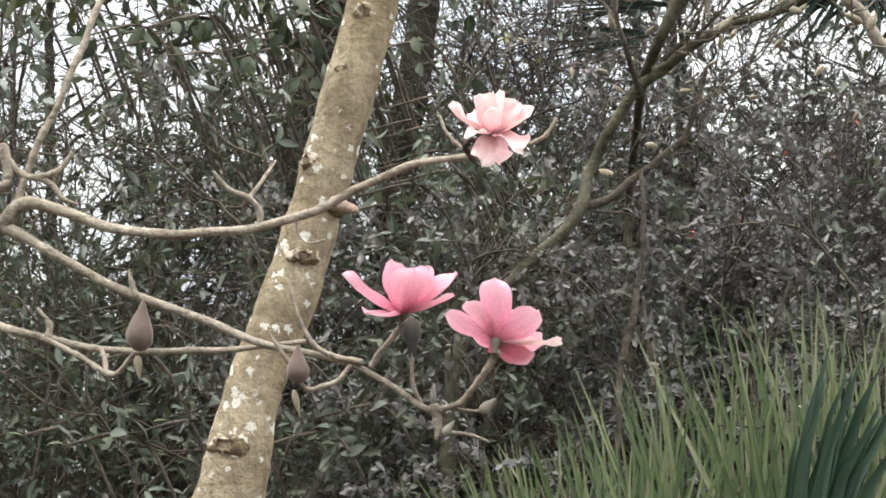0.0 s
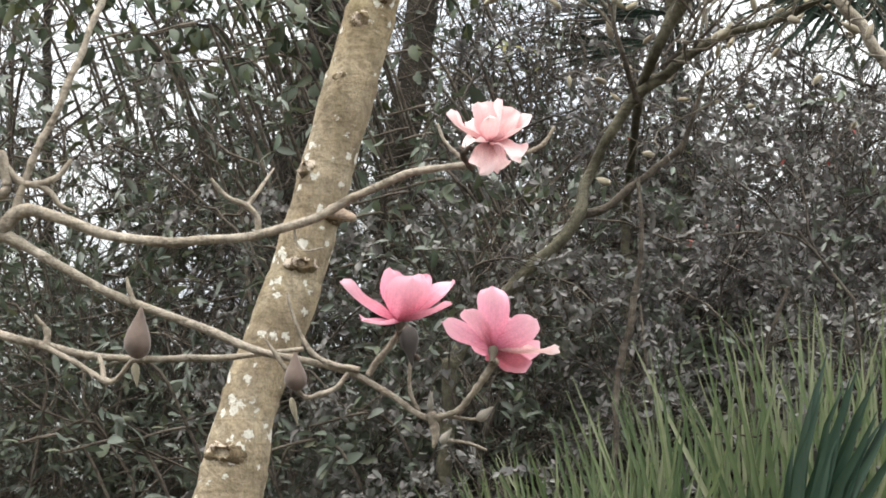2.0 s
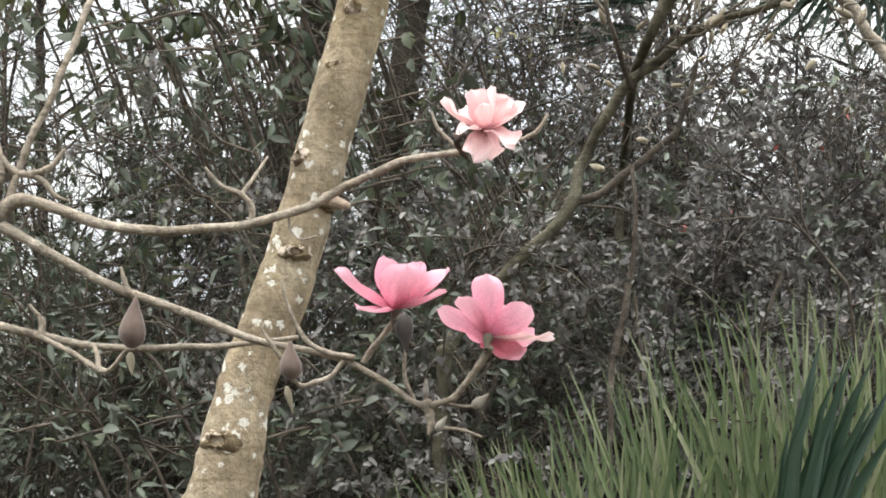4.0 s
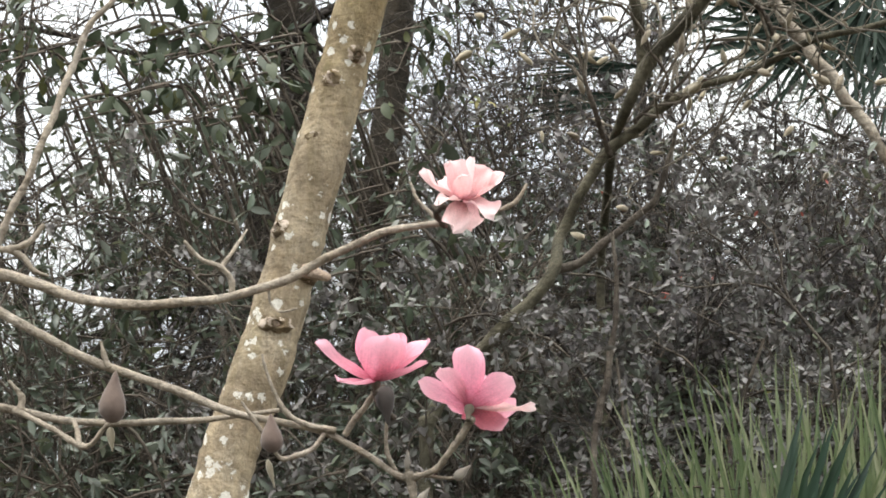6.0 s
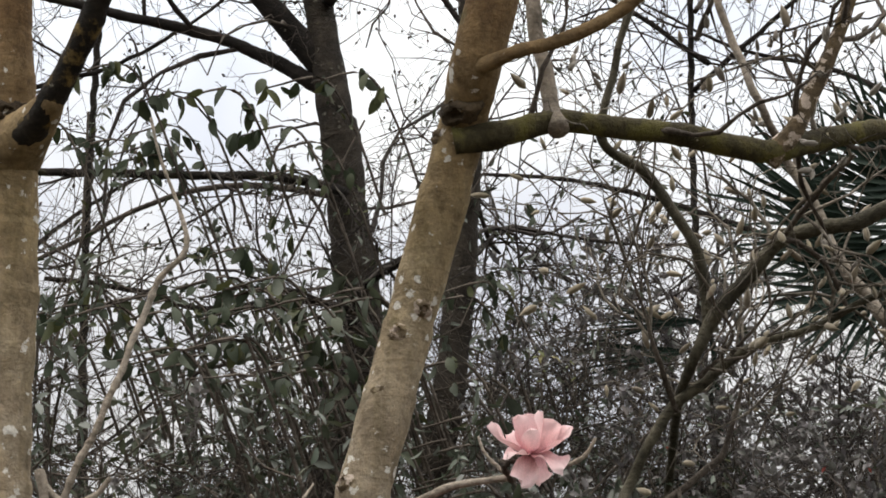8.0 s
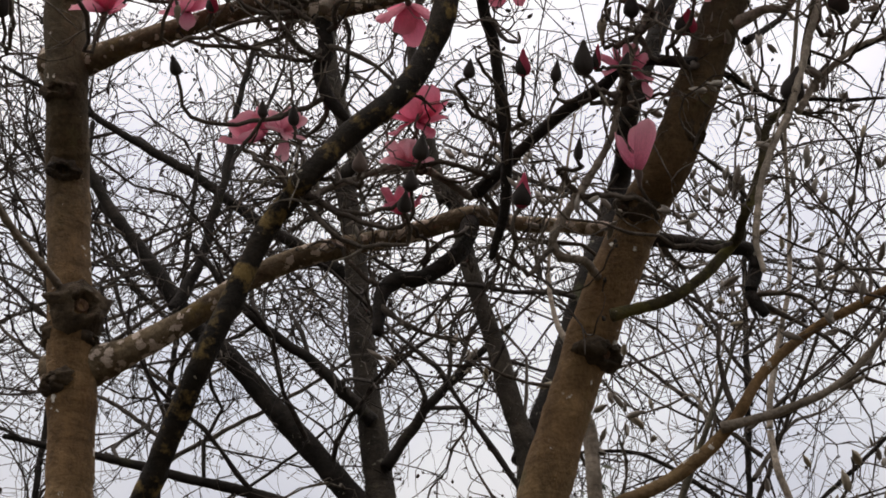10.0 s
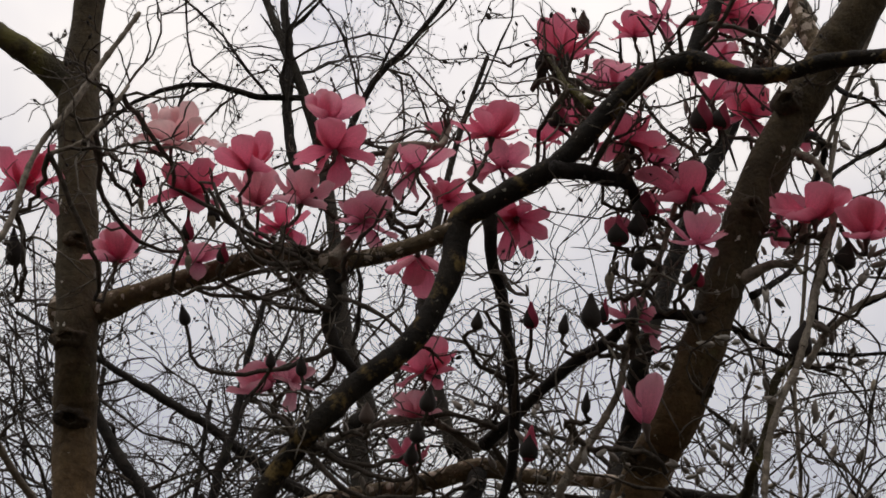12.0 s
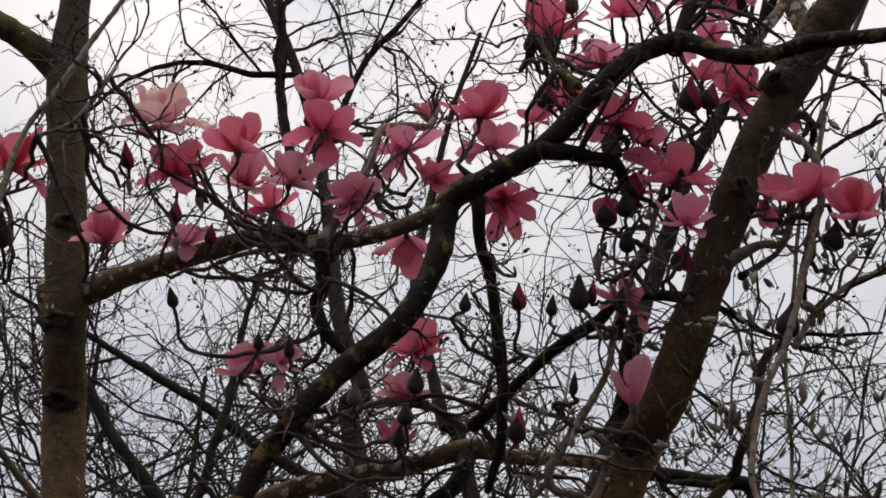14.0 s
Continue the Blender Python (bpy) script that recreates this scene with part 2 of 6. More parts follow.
PETAL_SOFT = blade("soft_pink_petal", [(0.81, 0.225, 0.36), (0.83, 0.29, 0.42), (0.77, 0.165, 0.3)], 0.5, 0.46, 25, 0.3, tip=(0.88, 0.46, 0.52), veins=(1, 9, 0.7))
PETAL_DEEP = blade("deep_pink_petal", [(0.78, 0.13, 0.235), (0.82, 0.185, 0.3), (0.72, 0.09, 0.18)], 0.5, 0.46, 25, 0.3, tip=(0.82, 0.30, 0.39), veins=(1, 9, 0.7))
LEAF_GREEN = blade("grey_green_leaf", [(0.07, 0.088, 0.062), (0.1, 0.12, 0.09), (0.125, 0.138, 0.115), (0.08, 0.108, 0.07), (0.115, 0.122, 0.07)], 0.48, 0.2, 40, 0.55)
LEAF_DARK = blade("dark_green_leaf", [(0.028, 0.04, 0.022), (0.045, 0.058, 0.034), (0.036, 0.05, 0.026), (0.085, 0.09, 0.035)], 0.55, 0.2, 40, 0.22)
LEAF_DEEP = blade("dull_deep_green_leaf", [(0.05, 0.062, 0.042), (0.07, 0.082, 0.06), (0.06, 0.075, 0.045), (0.085, 0.098, 0.06)], 0.55, 0.2, 40, 0.25)
LEAF_PURPLE = blade("purple_grey_leaf", [(0.118, 0.109, 0.112), (0.157, 0.144, 0.145), (0.122, 0.126, 0.114), (0.185, 0.168, 0.16)], 0.55, 0.2, 40, 0.3)
LEAF_YELLOW = blade("yellow_green_leaf", [(0.16, 0.17, 0.05), (0.12, 0.15, 0.05), (0.2, 0.17, 0.05)], 0.45, 0.3, 40, 0.4)
LEAF_RED = blade("red_leaf", [(0.36, 0.09, 0.06), (0.28, 0.07, 0.06)], 0.45, 0.3, 40, 0.4)
# lighter copy of the purple-grey leaf: extra light painted onto the low shrub
LEAF_PURPLE_LIT = blade("purple_grey_leaf_lit", [(0.14, 0.13, 0.126), (0.18, 0.165, 0.158), (0.14, 0.144, 0.126), (0.21, 0.195, 0.183)], 0.5, 0.2, 40, 0.5)
PALM = blade("palm_blade_green", [(0.09, 0.13, 0.052), (0.135, 0.175, 0.075), (0.068, 0.105, 0.046), (0.17, 0.205, 0.1), (0.27, 0.28, 0.17), (0.105, 0.15, 0.063)], 0.42, 0.25, 18, 0.5)
PALM_TEAL = blade("blue_green_palm_blade", [(0.016, 0.04, 0.024), (0.024, 0.052, 0.03), (0.01, 0.026, 0.017), (0.03, 0.06, 0.03)], 0.45, 0.15, 18, 0.4)
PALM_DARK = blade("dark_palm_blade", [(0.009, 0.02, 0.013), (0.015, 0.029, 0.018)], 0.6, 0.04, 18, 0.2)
BUD_BROWN = blade("brown_bud_felt", [(0.115, 0.082, 0.07), (0.14, 0.104, 0.086)], 0.9, 0.02, 60, 0.15, felt=0.2)
BUD_GREY = blade("grey_bud_felt", [(0.23, 0.21, 0.18), (0.27, 0.245, 0.205), (0.21, 0.18, 0.15)], 0.9, 0.05, 60, 0.15, felt=0.2)
BUD_DARK = blade("dark_bud_felt", [(0.03, 0.026, 0.024), (0.05, 0.042, 0.038)], 0.9, 0.02, 60, 0.15, felt=0.15)
BUD_HUSK = blade("pale_dry_bud_scale", [(0.27, 0.235, 0.17), (0.38, 0.33, 0.235), (0.2, 0.165, 0.125)], 0.85, 0.15, 60, 0.15, felt=0.2)
FLOWER_BASE = blade("olive_brown_flower_base", [(0.1, 0.08, 0.06), (0.13, 0.105, 0.08)], 0.85, 0.05, 60, 0.15, felt=0.15)
SOIL = bark("leaf_litter_soil", (0.03, 0.025, 0.018), (0.055, 0.045, 0.03), (0.09, 0.075, 0.05))


# ---- building helpers ----
def mesh_from(name, verts, faces, material, smooth=True):
    me = bpy.data.meshes.new(name)
    verts = np.asarray(verts, dtype=np.float32).reshape(-1, 3)
    faces = np.asarray(faces, dtype=np.int32)
    nf, k = faces.shape
    me.vertices.add(len(verts))
    me.vertices.foreach_set("co", verts.ravel())
    me.loops.add(nf * k)
    me.loops.foreach_set("vertex_index", faces.ravel())
    me.polygons.add(nf)
    me.polygons.foreach_set("loop_start", np.arange(nf, dtype=np.int32) * k)
    me.polygons.foreach_set("loop_total", np.full(nf, k, dtype=np.int32))
    if smooth:
        me.polygons.foreach_set("use_smooth", np.ones(nf, dtype=bool))
    me.update(calc_edges=True)
    me.validate()
    me.materials.append(material)
    return me


def thing(name, place, label, category, group="", kind=""):
    ob = new(name)
    ob.empty_display_size = 0.1
    ob.location = place
    return tagged(ob, label, category, group, kind)


def child(name, me, parent, label="", kind=""):
    """A mesh in world coordinates hung under a thing without moving."""
    ob = new(name, me)
    ob.parent = parent
    ob.matrix_parent_inverse = Matrix.Translation(-Vector(parent.location)) if parent.type == "EMPTY" else Matrix.Identity(4)
    return tagged(ob, label, kind=kind)


def spline(pts, step):
    """A smooth path through (x, y, z, radius) points."""
    p = np.array(pts, dtype=float)
    p = np.vstack([2 * p[0] - p[1], p, 2 * p[-1] - p[-2]])
    out = []
    for i in range(1, len(p) - 2):
        a, b, c, d = p[i - 1], p[i], p[i + 1], p[i + 2]
        n = max(2, int(np.linalg.norm((c - b)[:3]) / step))
        u = (np.arange(n) / n)[:, None]
        q = 0.5 * (2 * b + (c - a) * u + (2 * a - 5 * b + 4 * c - d) * u ** 2 + (3 * b - a - 3 * c + d) * u ** 3)
        q[:, 3] = b[3] + (c[3] - b[3]) * u[:, 0]
        out.append(q)
    out.append(p[-2][None, :])
    return np.vstack(out)


def tubes(paths, sides):
    """Tubes round many paths of equal length at once: (many, points, 4) in, vertices and quads out."""
    a = np.asarray(paths, dtype=float)
    m, k, _ = a.shape
    c, r = a[:, :, :3], a[:, :, 3]
    tan = np.gradient(c, axis=1)
    tan /= np.linalg.norm(tan, axis=2, keepdims=True) + 1e-9
    ref = np.where(np.abs(tan[:, :1, 2:3]) > 0.8, np.array([1.0, 0, 0]), np.array([0, 0, 1.0]))
    ref = np.repeat(ref, k, axis=1)
    s = np.cross(tan, ref)
    s /= np.linalg.norm(s, axis=2, keepdims=True) + 1e-9
    b = np.cross(tan, s)
    ang = np.arange(sides) * 2 * math.pi / sides
    ring = s[:, :, None, :] * np.cos(ang)[None, None, :, None] + b[:, :, None, :] * np.sin(ang)[None, None, :, None]
    v = c[:, :, None, :] + ring * r[:, :, None, None]
    base = (np.arange(m) * k * sides)[:, None, None]
    i = (np.arange(k - 1) * sides)[None, :, None]
    j = np.arange(sides)[None, None, :]
    j2 = (j + 1) % sides
    f = np.stack([base + i + j, base + i + j2, base + i + sides + j2, base + i + sides + j], axis=-1).reshape(-1, 4)
    return v.reshape(-1, 3), f


SIDES = {}
BOUGHS = {}
BARKS = {}
TRUNKS = {}


def limb(tree, name, pts, coat=None):
    """A trunk, bough or branch: uneven girth, ring scars, slight wander and a rounded end."""
    thick = max(p[3] for p in pts)
    if name in ("branch", "limb", "bough", "side_branch"):
        # the root of a branch is sunk into the wood that bears it
        a, b = Vector(pts[0][:3]), Vector(pts[1][:3])
        pts = [(*(a - (b - a).normalized() * pts[0][3] * 1.3), pts[0][3] * 0.85), *pts]
    rng = np.random.default_rng(int(abs(pts[0][0] * 917 + pts[-1][2] * 3571) * 10) % 100000)
    path = spline(pts, max(0.01, thick * 0.17) if thick > 0.05 else max(0.006 if thick < 0.012 else 0.012, thick * 0.35))
    n = len(path)
    s = np.concatenate([[0], np.cumsum(np.linalg.norm(np.diff(path[:, :3], axis=0), axis=1))])
    wob = sum(np.sin(s * w + rng.uniform(0, 6.3))[:, None] * rng.normal(0, 1, 3)[None, :] for w in (9, 21, 43)) / 3
    if thick < 0.05:
        path[:, :3] += wob * np.minimum(path[:, 3:4] * 0.35, 0.006) * np.minimum(1, s[:, None] / 0.1)
    girth = 1 + 0.035 * np.sin(s * 13 + rng.uniform(0, 6)) + 0.025 * np.sin(s * 37 + rng.uniform(0, 6))
    gap = 0.17 if thick > 0.05 else (0.07 if thick > 0.012 else 0.035)
    at = rng.uniform(0, gap)
    while at < s[-1]:
        girth += (rng.uniform(0.12, 0.34) if thick < 0.012 else rng.uniform(0.02, 0.06) if thick > 0.05 else rng.uniform(0.04, 0.11)) * np.exp(-((s - at) / (0.005 + 0.15 * thick)) ** 2)
        if thick > 0.05:
            girth -= 0.035 * np.exp(-((s - at - 0.02) / 0.007) ** 2)
        at += gap * rng.uniform(0.5, 1.5)
    if name != "trunk":
        girth += 0.3 * np.exp(-s / (1.2 * path[0, 3] + 0.01))
    path[:, 3] *= girth
    tail = path[-1].copy()
    tail[:3] += (path[-1] - path[-2])[:3] / (np.linalg.norm((path[-1] - path[-2])[:3]) + 1e-9) * path[-1, 3] * 0.5
    cap = np.array([[*(path[-1, :3] * 0.4 + tail[:3] * 0.6), path[-1, 3] * 0.75], [*tail[:3], path[-1, 3] * 0.1]])
    head = np.array([[*(path[0, :3] + (path[0] - path[1])[:3] * 0.05), path[0, 3] * 0.05]])
    full = np.vstack([head, path, cap])
    sides = 20 if thick > 0.05 else (12 if thick > 0.018 else 8)
    v, f = tubes(full[None], sides)
    v = v.reshape(len(full), sides, 3)
    ax = full[:, None, :3]
    lump = rng.normal(0, 1, (len(full), sides))
    lump = (lump + np.roll(lump, 1, 0) + np.roll(lump, 1, 1) + np.roll(lump, -1, 0)) / 4
    v = ax + (v - ax) * (1 + (0.012 if thick > 0.05 else 0.035 if thick > 0.012 else 0.08) * lump[:, :, None])
    made = child(name, mesh_from(name, v.reshape(-1, 3), f, coat or BARKS[tree.name][0 if thick > 0.05 else (1 if thick > 0.016 else 2)]), tree)
    TRUNKS.setdefault(tree.name, made)
    (SIDES if name == "side_branch" else BOUGHS).setdefault(tree.name, []).append(path)


def knot(tree, place, out, size, cut):
    """A healed branch scar: a swollen wrinkled collar, sunk in the middle, with old cut wood where it shows."""
    rng = np.random.default_rng(int(abs(place[2] * 7919)) % 99991)
    z = Vector(out).normalized()
    x = z.cross(Vector((0, 0, 1))).normalized()
    y = z.cross(x)
    prof = [(1.4, -0.35), (1.22, -0.08), (1.05, 0.12), (0.92, 0.3), (0.78, 0.33), (0.66, 0.44), (0.55, 0.36), (0.46, 0.1), (0.34, -0.1), (0.18, -0.2), (0.02, -0.18)]
    k = 30
    turn = np.arange(k) * 2 * math.pi / k
    wob = 1 + 0.16 * np.sin(turn * 2 + rng.uniform(0, 6)) + 0.06 * np.sin(turn * 5 + rng.uniform(0, 6)) + rng.normal(0, 0.06, k)
    v = []
    for r, h in prof:
        for i in range(k):
            a = 2 * math.pi * i / k
            p = Vector(place) + (x * math.cos(a) * 1.15 + y * math.sin(a) * 0.85) * (r * wob[i] * size) + z * ((h * (1 + 0.3 * math.sin(a * 2 + place[2] * 40)) + rng.normal(0, 0.07)) * size)
            v.append(p)
    f = [(i * k + j, i * k + (j + 1) % k, (i + 1) * k + (j + 1) % k, (i + 1) * k + j) for i in range(len(prof) - 1) for j in range(k)]
    child("knot", mesh_from("knot", [tuple(q) for q in v], f, KNOT_DARK if place[2] > 3.4 else BARK_BOUGH), TRUNKS[tree.name], "swollen healed branch scar")
    if cut:
        v = [tuple(Vector(place) + (x * math.cos(2 * math.pi * i / 10) + y * math.sin(2 * math.pi * i / 10)) * r * size + z * h * size)
             for r, h in ((0.34, -0.2), (0.3, 0.06 + 0.08 * math.sin(place[0] * 50)), (0.22, 0.12), (0.12, -0.02), (0.02, -0.06)) for i in range(10)]
        f = [(i * 10 + j, i * 10 + (j + 1) % 10, (i + 1) * 10 + (j + 1) % 10, (i + 1) * 10 + j) for i in range(4) for j in range(10)]
        child("stub", mesh_from("stub", v, f, WOOD_CUT if place[2] < 3.4 else CUT_RED), TRUNKS[tree.name], "pale weathered cut wood")


def sprout(rng, paths, count, length, lean, bend, taper, points=7, up=0.0, from_u=0.15, radius=None, least=0.0012, kink=0.45):
    """Side shoots of a batch of paths (many, points, 4): count to each, curved and kinked."""
    a = np.asarray(paths)
    m, k, _ = a.shape
    n = m * count
    src = np.repeat(np.arange(m), count)
    u = rng.uniform(from_u, 1.0, n) * (k - 1)
    i = np.minimum(u.astype(int), k - 2)
    w = (u - i)[:, None]
    start = a[src, i] * (1 - w) + a[src, i + 1] * w
    tan = a[src, i + 1, :3] - a[src, i, :3]
    tan /= np.linalg.norm(tan, axis=1, keepdims=True) + 1e-9
    d = tan + rng.normal(0, lean, (n, 3)) + np.array([0, 0, up])
    d /= np.linalg.norm(d, axis=1, keepdims=True) + 1e-9
    ln = length * rng.uniform(0.45, 1.3, n)
    step = (ln / (points - 1))[:, None]
    curl = rng.normal(0, bend, (n, 3)) + np.array([0, 0, up * 0.4])
    out = np.zeros((n, points, 4))
    p = start[:, :3].copy()
    r0 = np.minimum(start[:, 3] * taper, radius if radius else 1.0)
    r0 = np.maximum(r0, least)
    for q in range(points):
        out[:, q, :3] = p
        out[:, q, 3] = r0 * (1 - 0.65 * q / (points - 1)) * (1.22 if q % 2 else 0.86)
        d = d + curl / points * 1.2 + rng.normal(0, bend * kink, (n, 3))
        d /= np.linalg.norm(d, axis=1, keepdims=True) + 1e-9
        p = p + d * step
    return out


def even(path, points):
    s = np.concatenate([[0], np.cumsum(np.linalg.norm(np.diff(path[:, :3], axis=0), axis=1))])
    t = np.linspace(0, s[-1], points)
    return np.stack([np.interp(t, s, path[:, j]) for j in range(4)], axis=1)


def leaf_template(length, width, fold=0.25, droop=0.25, rows=5):
    """One leaf along +y: pointed oval, folded at the midrib, drooping at the tip."""
    v, f = [], []
    for i in range(rows + 1):
        u = i / rows
        w = width * 0.5 * math.sin(math.pi * min(1, u * 0.94 + 0.06)) ** 0.75
        z = -droop * length * u * u
        v += [(-w, u * length, z + fold * w), (0, u * length, z), (w, u * length, z + fold * w)]
    for i in range(rows):
        b = i * 3
        f += [(b, b + 1, b + 4, b + 3), (b + 1, b + 2, b + 5, b + 4)]
    return np.array(v), np.array(f)


def small_leaf(length, width, fold=0.25, droop=0.2):
    """The same leaf for places farther off: two halves folded at the midrib."""
    v = [(0, 0, 0), (-width * 0.48, length * 0.36, fold * width * 0.5), (-width * 0.4, length * 0.7, fold * width * 0.4 - droop * length * 0.5), (0, length, -droop * length), (width * 0.4, length * 0.7, fold * width * 0.4 - droop * length * 0.5), (width * 0.48, length * 0.36, fold * width * 0.5)]
    return np.array(v), np.array([(0, 3, 2, 1), (0, 5, 4, 3)])


def frames_for(rng, d, tumble=0.5):
    """Turn matrices (n, 3, 3) whose y lies along d, faces roughly up with some tumble."""
    d = d / (np.linalg.norm(d, axis=1, keepdims=True) + 1e-9)
    up = np.array([0, 0, 1.0]) + rng.normal(0, tumble, d.shape)
    x = np.cross(d, up)
    x /= np.linalg.norm(x, axis=1, keepdims=True) + 1e-9
    return np.stack([x, d, np.cross(x, d)], axis=2)


def scatter(template, turns, places, sizes):
    tv, tf = template
    v = np.einsum("nij,kj->nki", turns, tv) * sizes[:, None, None] + places[:, None, :]
    f = tf[None] + (np.arange(len(places)) * len(tv))[:, None, None]
    return v.reshape(-1, 3), f.reshape(-1, tf.shape[1])


def tips(rng, paths, count, spread=0.6):
    """Places along twigs and ways outwards from them, for leaves."""
    a = np.asarray(paths)
    m, k, _ = a.shape
    src = np.repeat(np.arange(m), count)
    u = rng.uniform(0.3, 1.0, len(src)) * (k - 1)
    i = np.minimum(u.astype(int), k - 2)
    w = (u - i)[:, None]
    p = a[src, i, :3] * (1 - w) + a[src, i + 1, :3] * w
    d = a[src, i + 1, :3] - a[src, i, :3]
    d /= np.linalg.norm(d, axis=1, keepdims=True) + 1e-9
    return p, d + rng.normal(0, spread, d.shape)


# ---- ground ----
def ground():
    n = 60
    xs = np.sign(np.linspace(-1, 1, n)) * np.abs(np.linspace(-1, 1, n)) ** 4 * 1500
    v = [(x, y, 0.06 * math.sin(x * 0.9) * math.cos(y * 0.7) if abs(x) < 40 and abs(y) < 40 else 0.0) for y in xs for x in xs]
    f = [(j * n + i, j * n + i + 1, (j + 1) * n + i + 1, (j + 1) * n + i) for j in range(n - 1) for i in range(n - 1)]
    tagged(new("ground", mesh_from("ground", v, f, SOIL)), "dark soil with leaf litter under the trees", "ground", kind="structure")


ground()

# ---- trees ----
lean = thing("magnolia_tree", (-0.75, 4.9, 0), "leaning magnolia with tan bark and pale lichen spots", "tree", "magnolias")
upright = thing("magnolia_tree", (-1.3, 4.8, 0), "upright magnolia with ringed brown bark and long boughs", "tree", "magnolias")
bare1 = thing("bare_tree", (-0.75, 8.2, 0), "bare dark tree with a dense net of twigs", "tree", "bare trees behind")
bare2 = thing("bare_tree", (-0.3, 7.4, 0), "bare forked tree with dark bark", "tree", "bare trees behind")
right = thing("bare_tree", (-0.05, 5.5, 0), "crooked olive-grey tree that forks low", "tree", "bare trees behind")
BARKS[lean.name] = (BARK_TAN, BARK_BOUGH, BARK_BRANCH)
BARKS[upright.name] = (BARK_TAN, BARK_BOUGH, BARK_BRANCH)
BARKS[bare1.name] = (BARK_DARK, BARK_DARK, TWIG)
BARKS[bare2.name] = (BARK_DARK, BARK_DARK, TWIG)
BARKS[right.name] = (BARK_GREY, BARK_GREY, TWIG)

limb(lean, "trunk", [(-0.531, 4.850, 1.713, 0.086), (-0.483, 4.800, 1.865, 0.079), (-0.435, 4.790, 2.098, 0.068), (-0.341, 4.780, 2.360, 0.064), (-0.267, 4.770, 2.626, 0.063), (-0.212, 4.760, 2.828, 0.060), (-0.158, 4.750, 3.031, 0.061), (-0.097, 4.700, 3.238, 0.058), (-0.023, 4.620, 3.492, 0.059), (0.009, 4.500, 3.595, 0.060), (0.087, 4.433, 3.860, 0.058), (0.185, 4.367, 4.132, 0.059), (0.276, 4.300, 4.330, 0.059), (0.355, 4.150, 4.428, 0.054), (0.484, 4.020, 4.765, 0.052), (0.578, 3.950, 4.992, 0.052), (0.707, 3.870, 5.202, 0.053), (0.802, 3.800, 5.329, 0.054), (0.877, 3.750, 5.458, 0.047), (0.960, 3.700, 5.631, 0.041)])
limb(lean, "limb", [(-0.009, 4.600, 3.436, 0.031), (0.031, 4.600, 3.443, 0.032), (0.092, 4.600, 3.457, 0.029), (0.200, 4.630, 3.488, 0.028), (0.363, 4.660, 3.481, 0.027), (0.500, 4.690, 3.472, 0.027), (0.638, 4.720, 3.457, 0.029), (0.736, 4.750, 3.455, 0.029), (0.886, 4.825, 3.519, 0.028), (1.031, 4.900, 3.564, 0.025)], BARK_LIMB)
limb(lean, "branch", [(0.736, 4.750, 3.455, 0.027), (0.779, 4.737, 3.505, 0.023), (0.840, 4.725, 3.619, 0.021), (0.884, 4.713, 3.704, 0.019), (0.937, 4.700, 3.837, 0.017)])
limb(lean, "branch", [(-0.01, 4.500, 3.560, 0.021), (0.089, 4.398, 3.561, 0.016), (0.167, 4.376, 3.575, 0.016), (0.270, 4.354, 3.607, 0.016), (0.374, 4.332, 3.675, 0.016), (0.454, 4.310, 3.751, 0.014), (0.536, 4.288, 3.871, 0.013), (0.643, 4.266, 3.963, 0.011), (0.748, 4.244, 4.018, 0.010), (0.838, 4.222, 4.065, 0.009), (0.933, 4.200, 4.120, 0.007)], BARK_TAN)
limb(lean, "branch", [(0.446, 4.300, 3.741, 0.012), (0.578, 4.260, 3.761, 0.010), (0.691, 4.220, 3.805, 0.009), (0.767, 4.180, 3.870, 0.008), (0.813, 4.140, 3.920, 0.007), (0.865, 4.100, 3.985, 0.005)])
limb(lean, "branch", [(0.207, 4.300, 4.039, 0.015), (0.308, 4.300, 4.069, 0.015), (0.390, 4.300, 4.122, 0.013), (0.489, 4.300, 4.232, 0.014), (0.498, 4.150, 4.213, 0.012), (0.545, 4.140, 4.332, 0.011), (0.569, 4.130, 4.454, 0.011), (0.640, 4.120, 4.546, 0.009), (0.679, 4.110, 4.709, 0.008), (0.722, 4.100, 4.896, 0.006)], BARK_LIMB)
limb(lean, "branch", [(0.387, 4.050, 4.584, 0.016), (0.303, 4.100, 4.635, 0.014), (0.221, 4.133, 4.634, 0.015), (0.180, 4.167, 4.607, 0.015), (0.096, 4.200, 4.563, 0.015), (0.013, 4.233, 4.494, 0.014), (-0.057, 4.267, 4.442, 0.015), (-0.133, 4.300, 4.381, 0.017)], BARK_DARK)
limb(lean, "branch", [(0.732, 3.880, 5.269, 0.031), (0.699, 3.890, 5.378, 0.026), (0.674, 3.900, 5.511, 0.021)])
limb(lean, "branch", [(0.666, 3.950, 5.257, 0.017), (0.606, 4.000, 5.364, 0.015), (0.669, 4.050, 5.513, 0.015), (0.737, 4.100, 5.688, 0.012)])
limb(lean, "branch", [(0.506, 4.020, 4.685, 0.015), (0.566, 4.000, 4.704, 0.011), (0.618, 3.980, 4.696, 0.010), (0.642, 3.960, 4.758, 0.010), (0.652, 3.940, 4.821, 0.010), (0.702, 3.920, 4.875, 0.007), (0.742, 3.900, 5.040, 0.006)])
limb(lean, "branch", [(0.661, 4.200, 4.552, 0.008), (0.710, 4.200, 4.637, 0.008), (0.802, 4.200, 4.732, 0.008), (0.902, 4.200, 4.775, 0.008), (1.011, 4.200, 4.846, 0.006)])
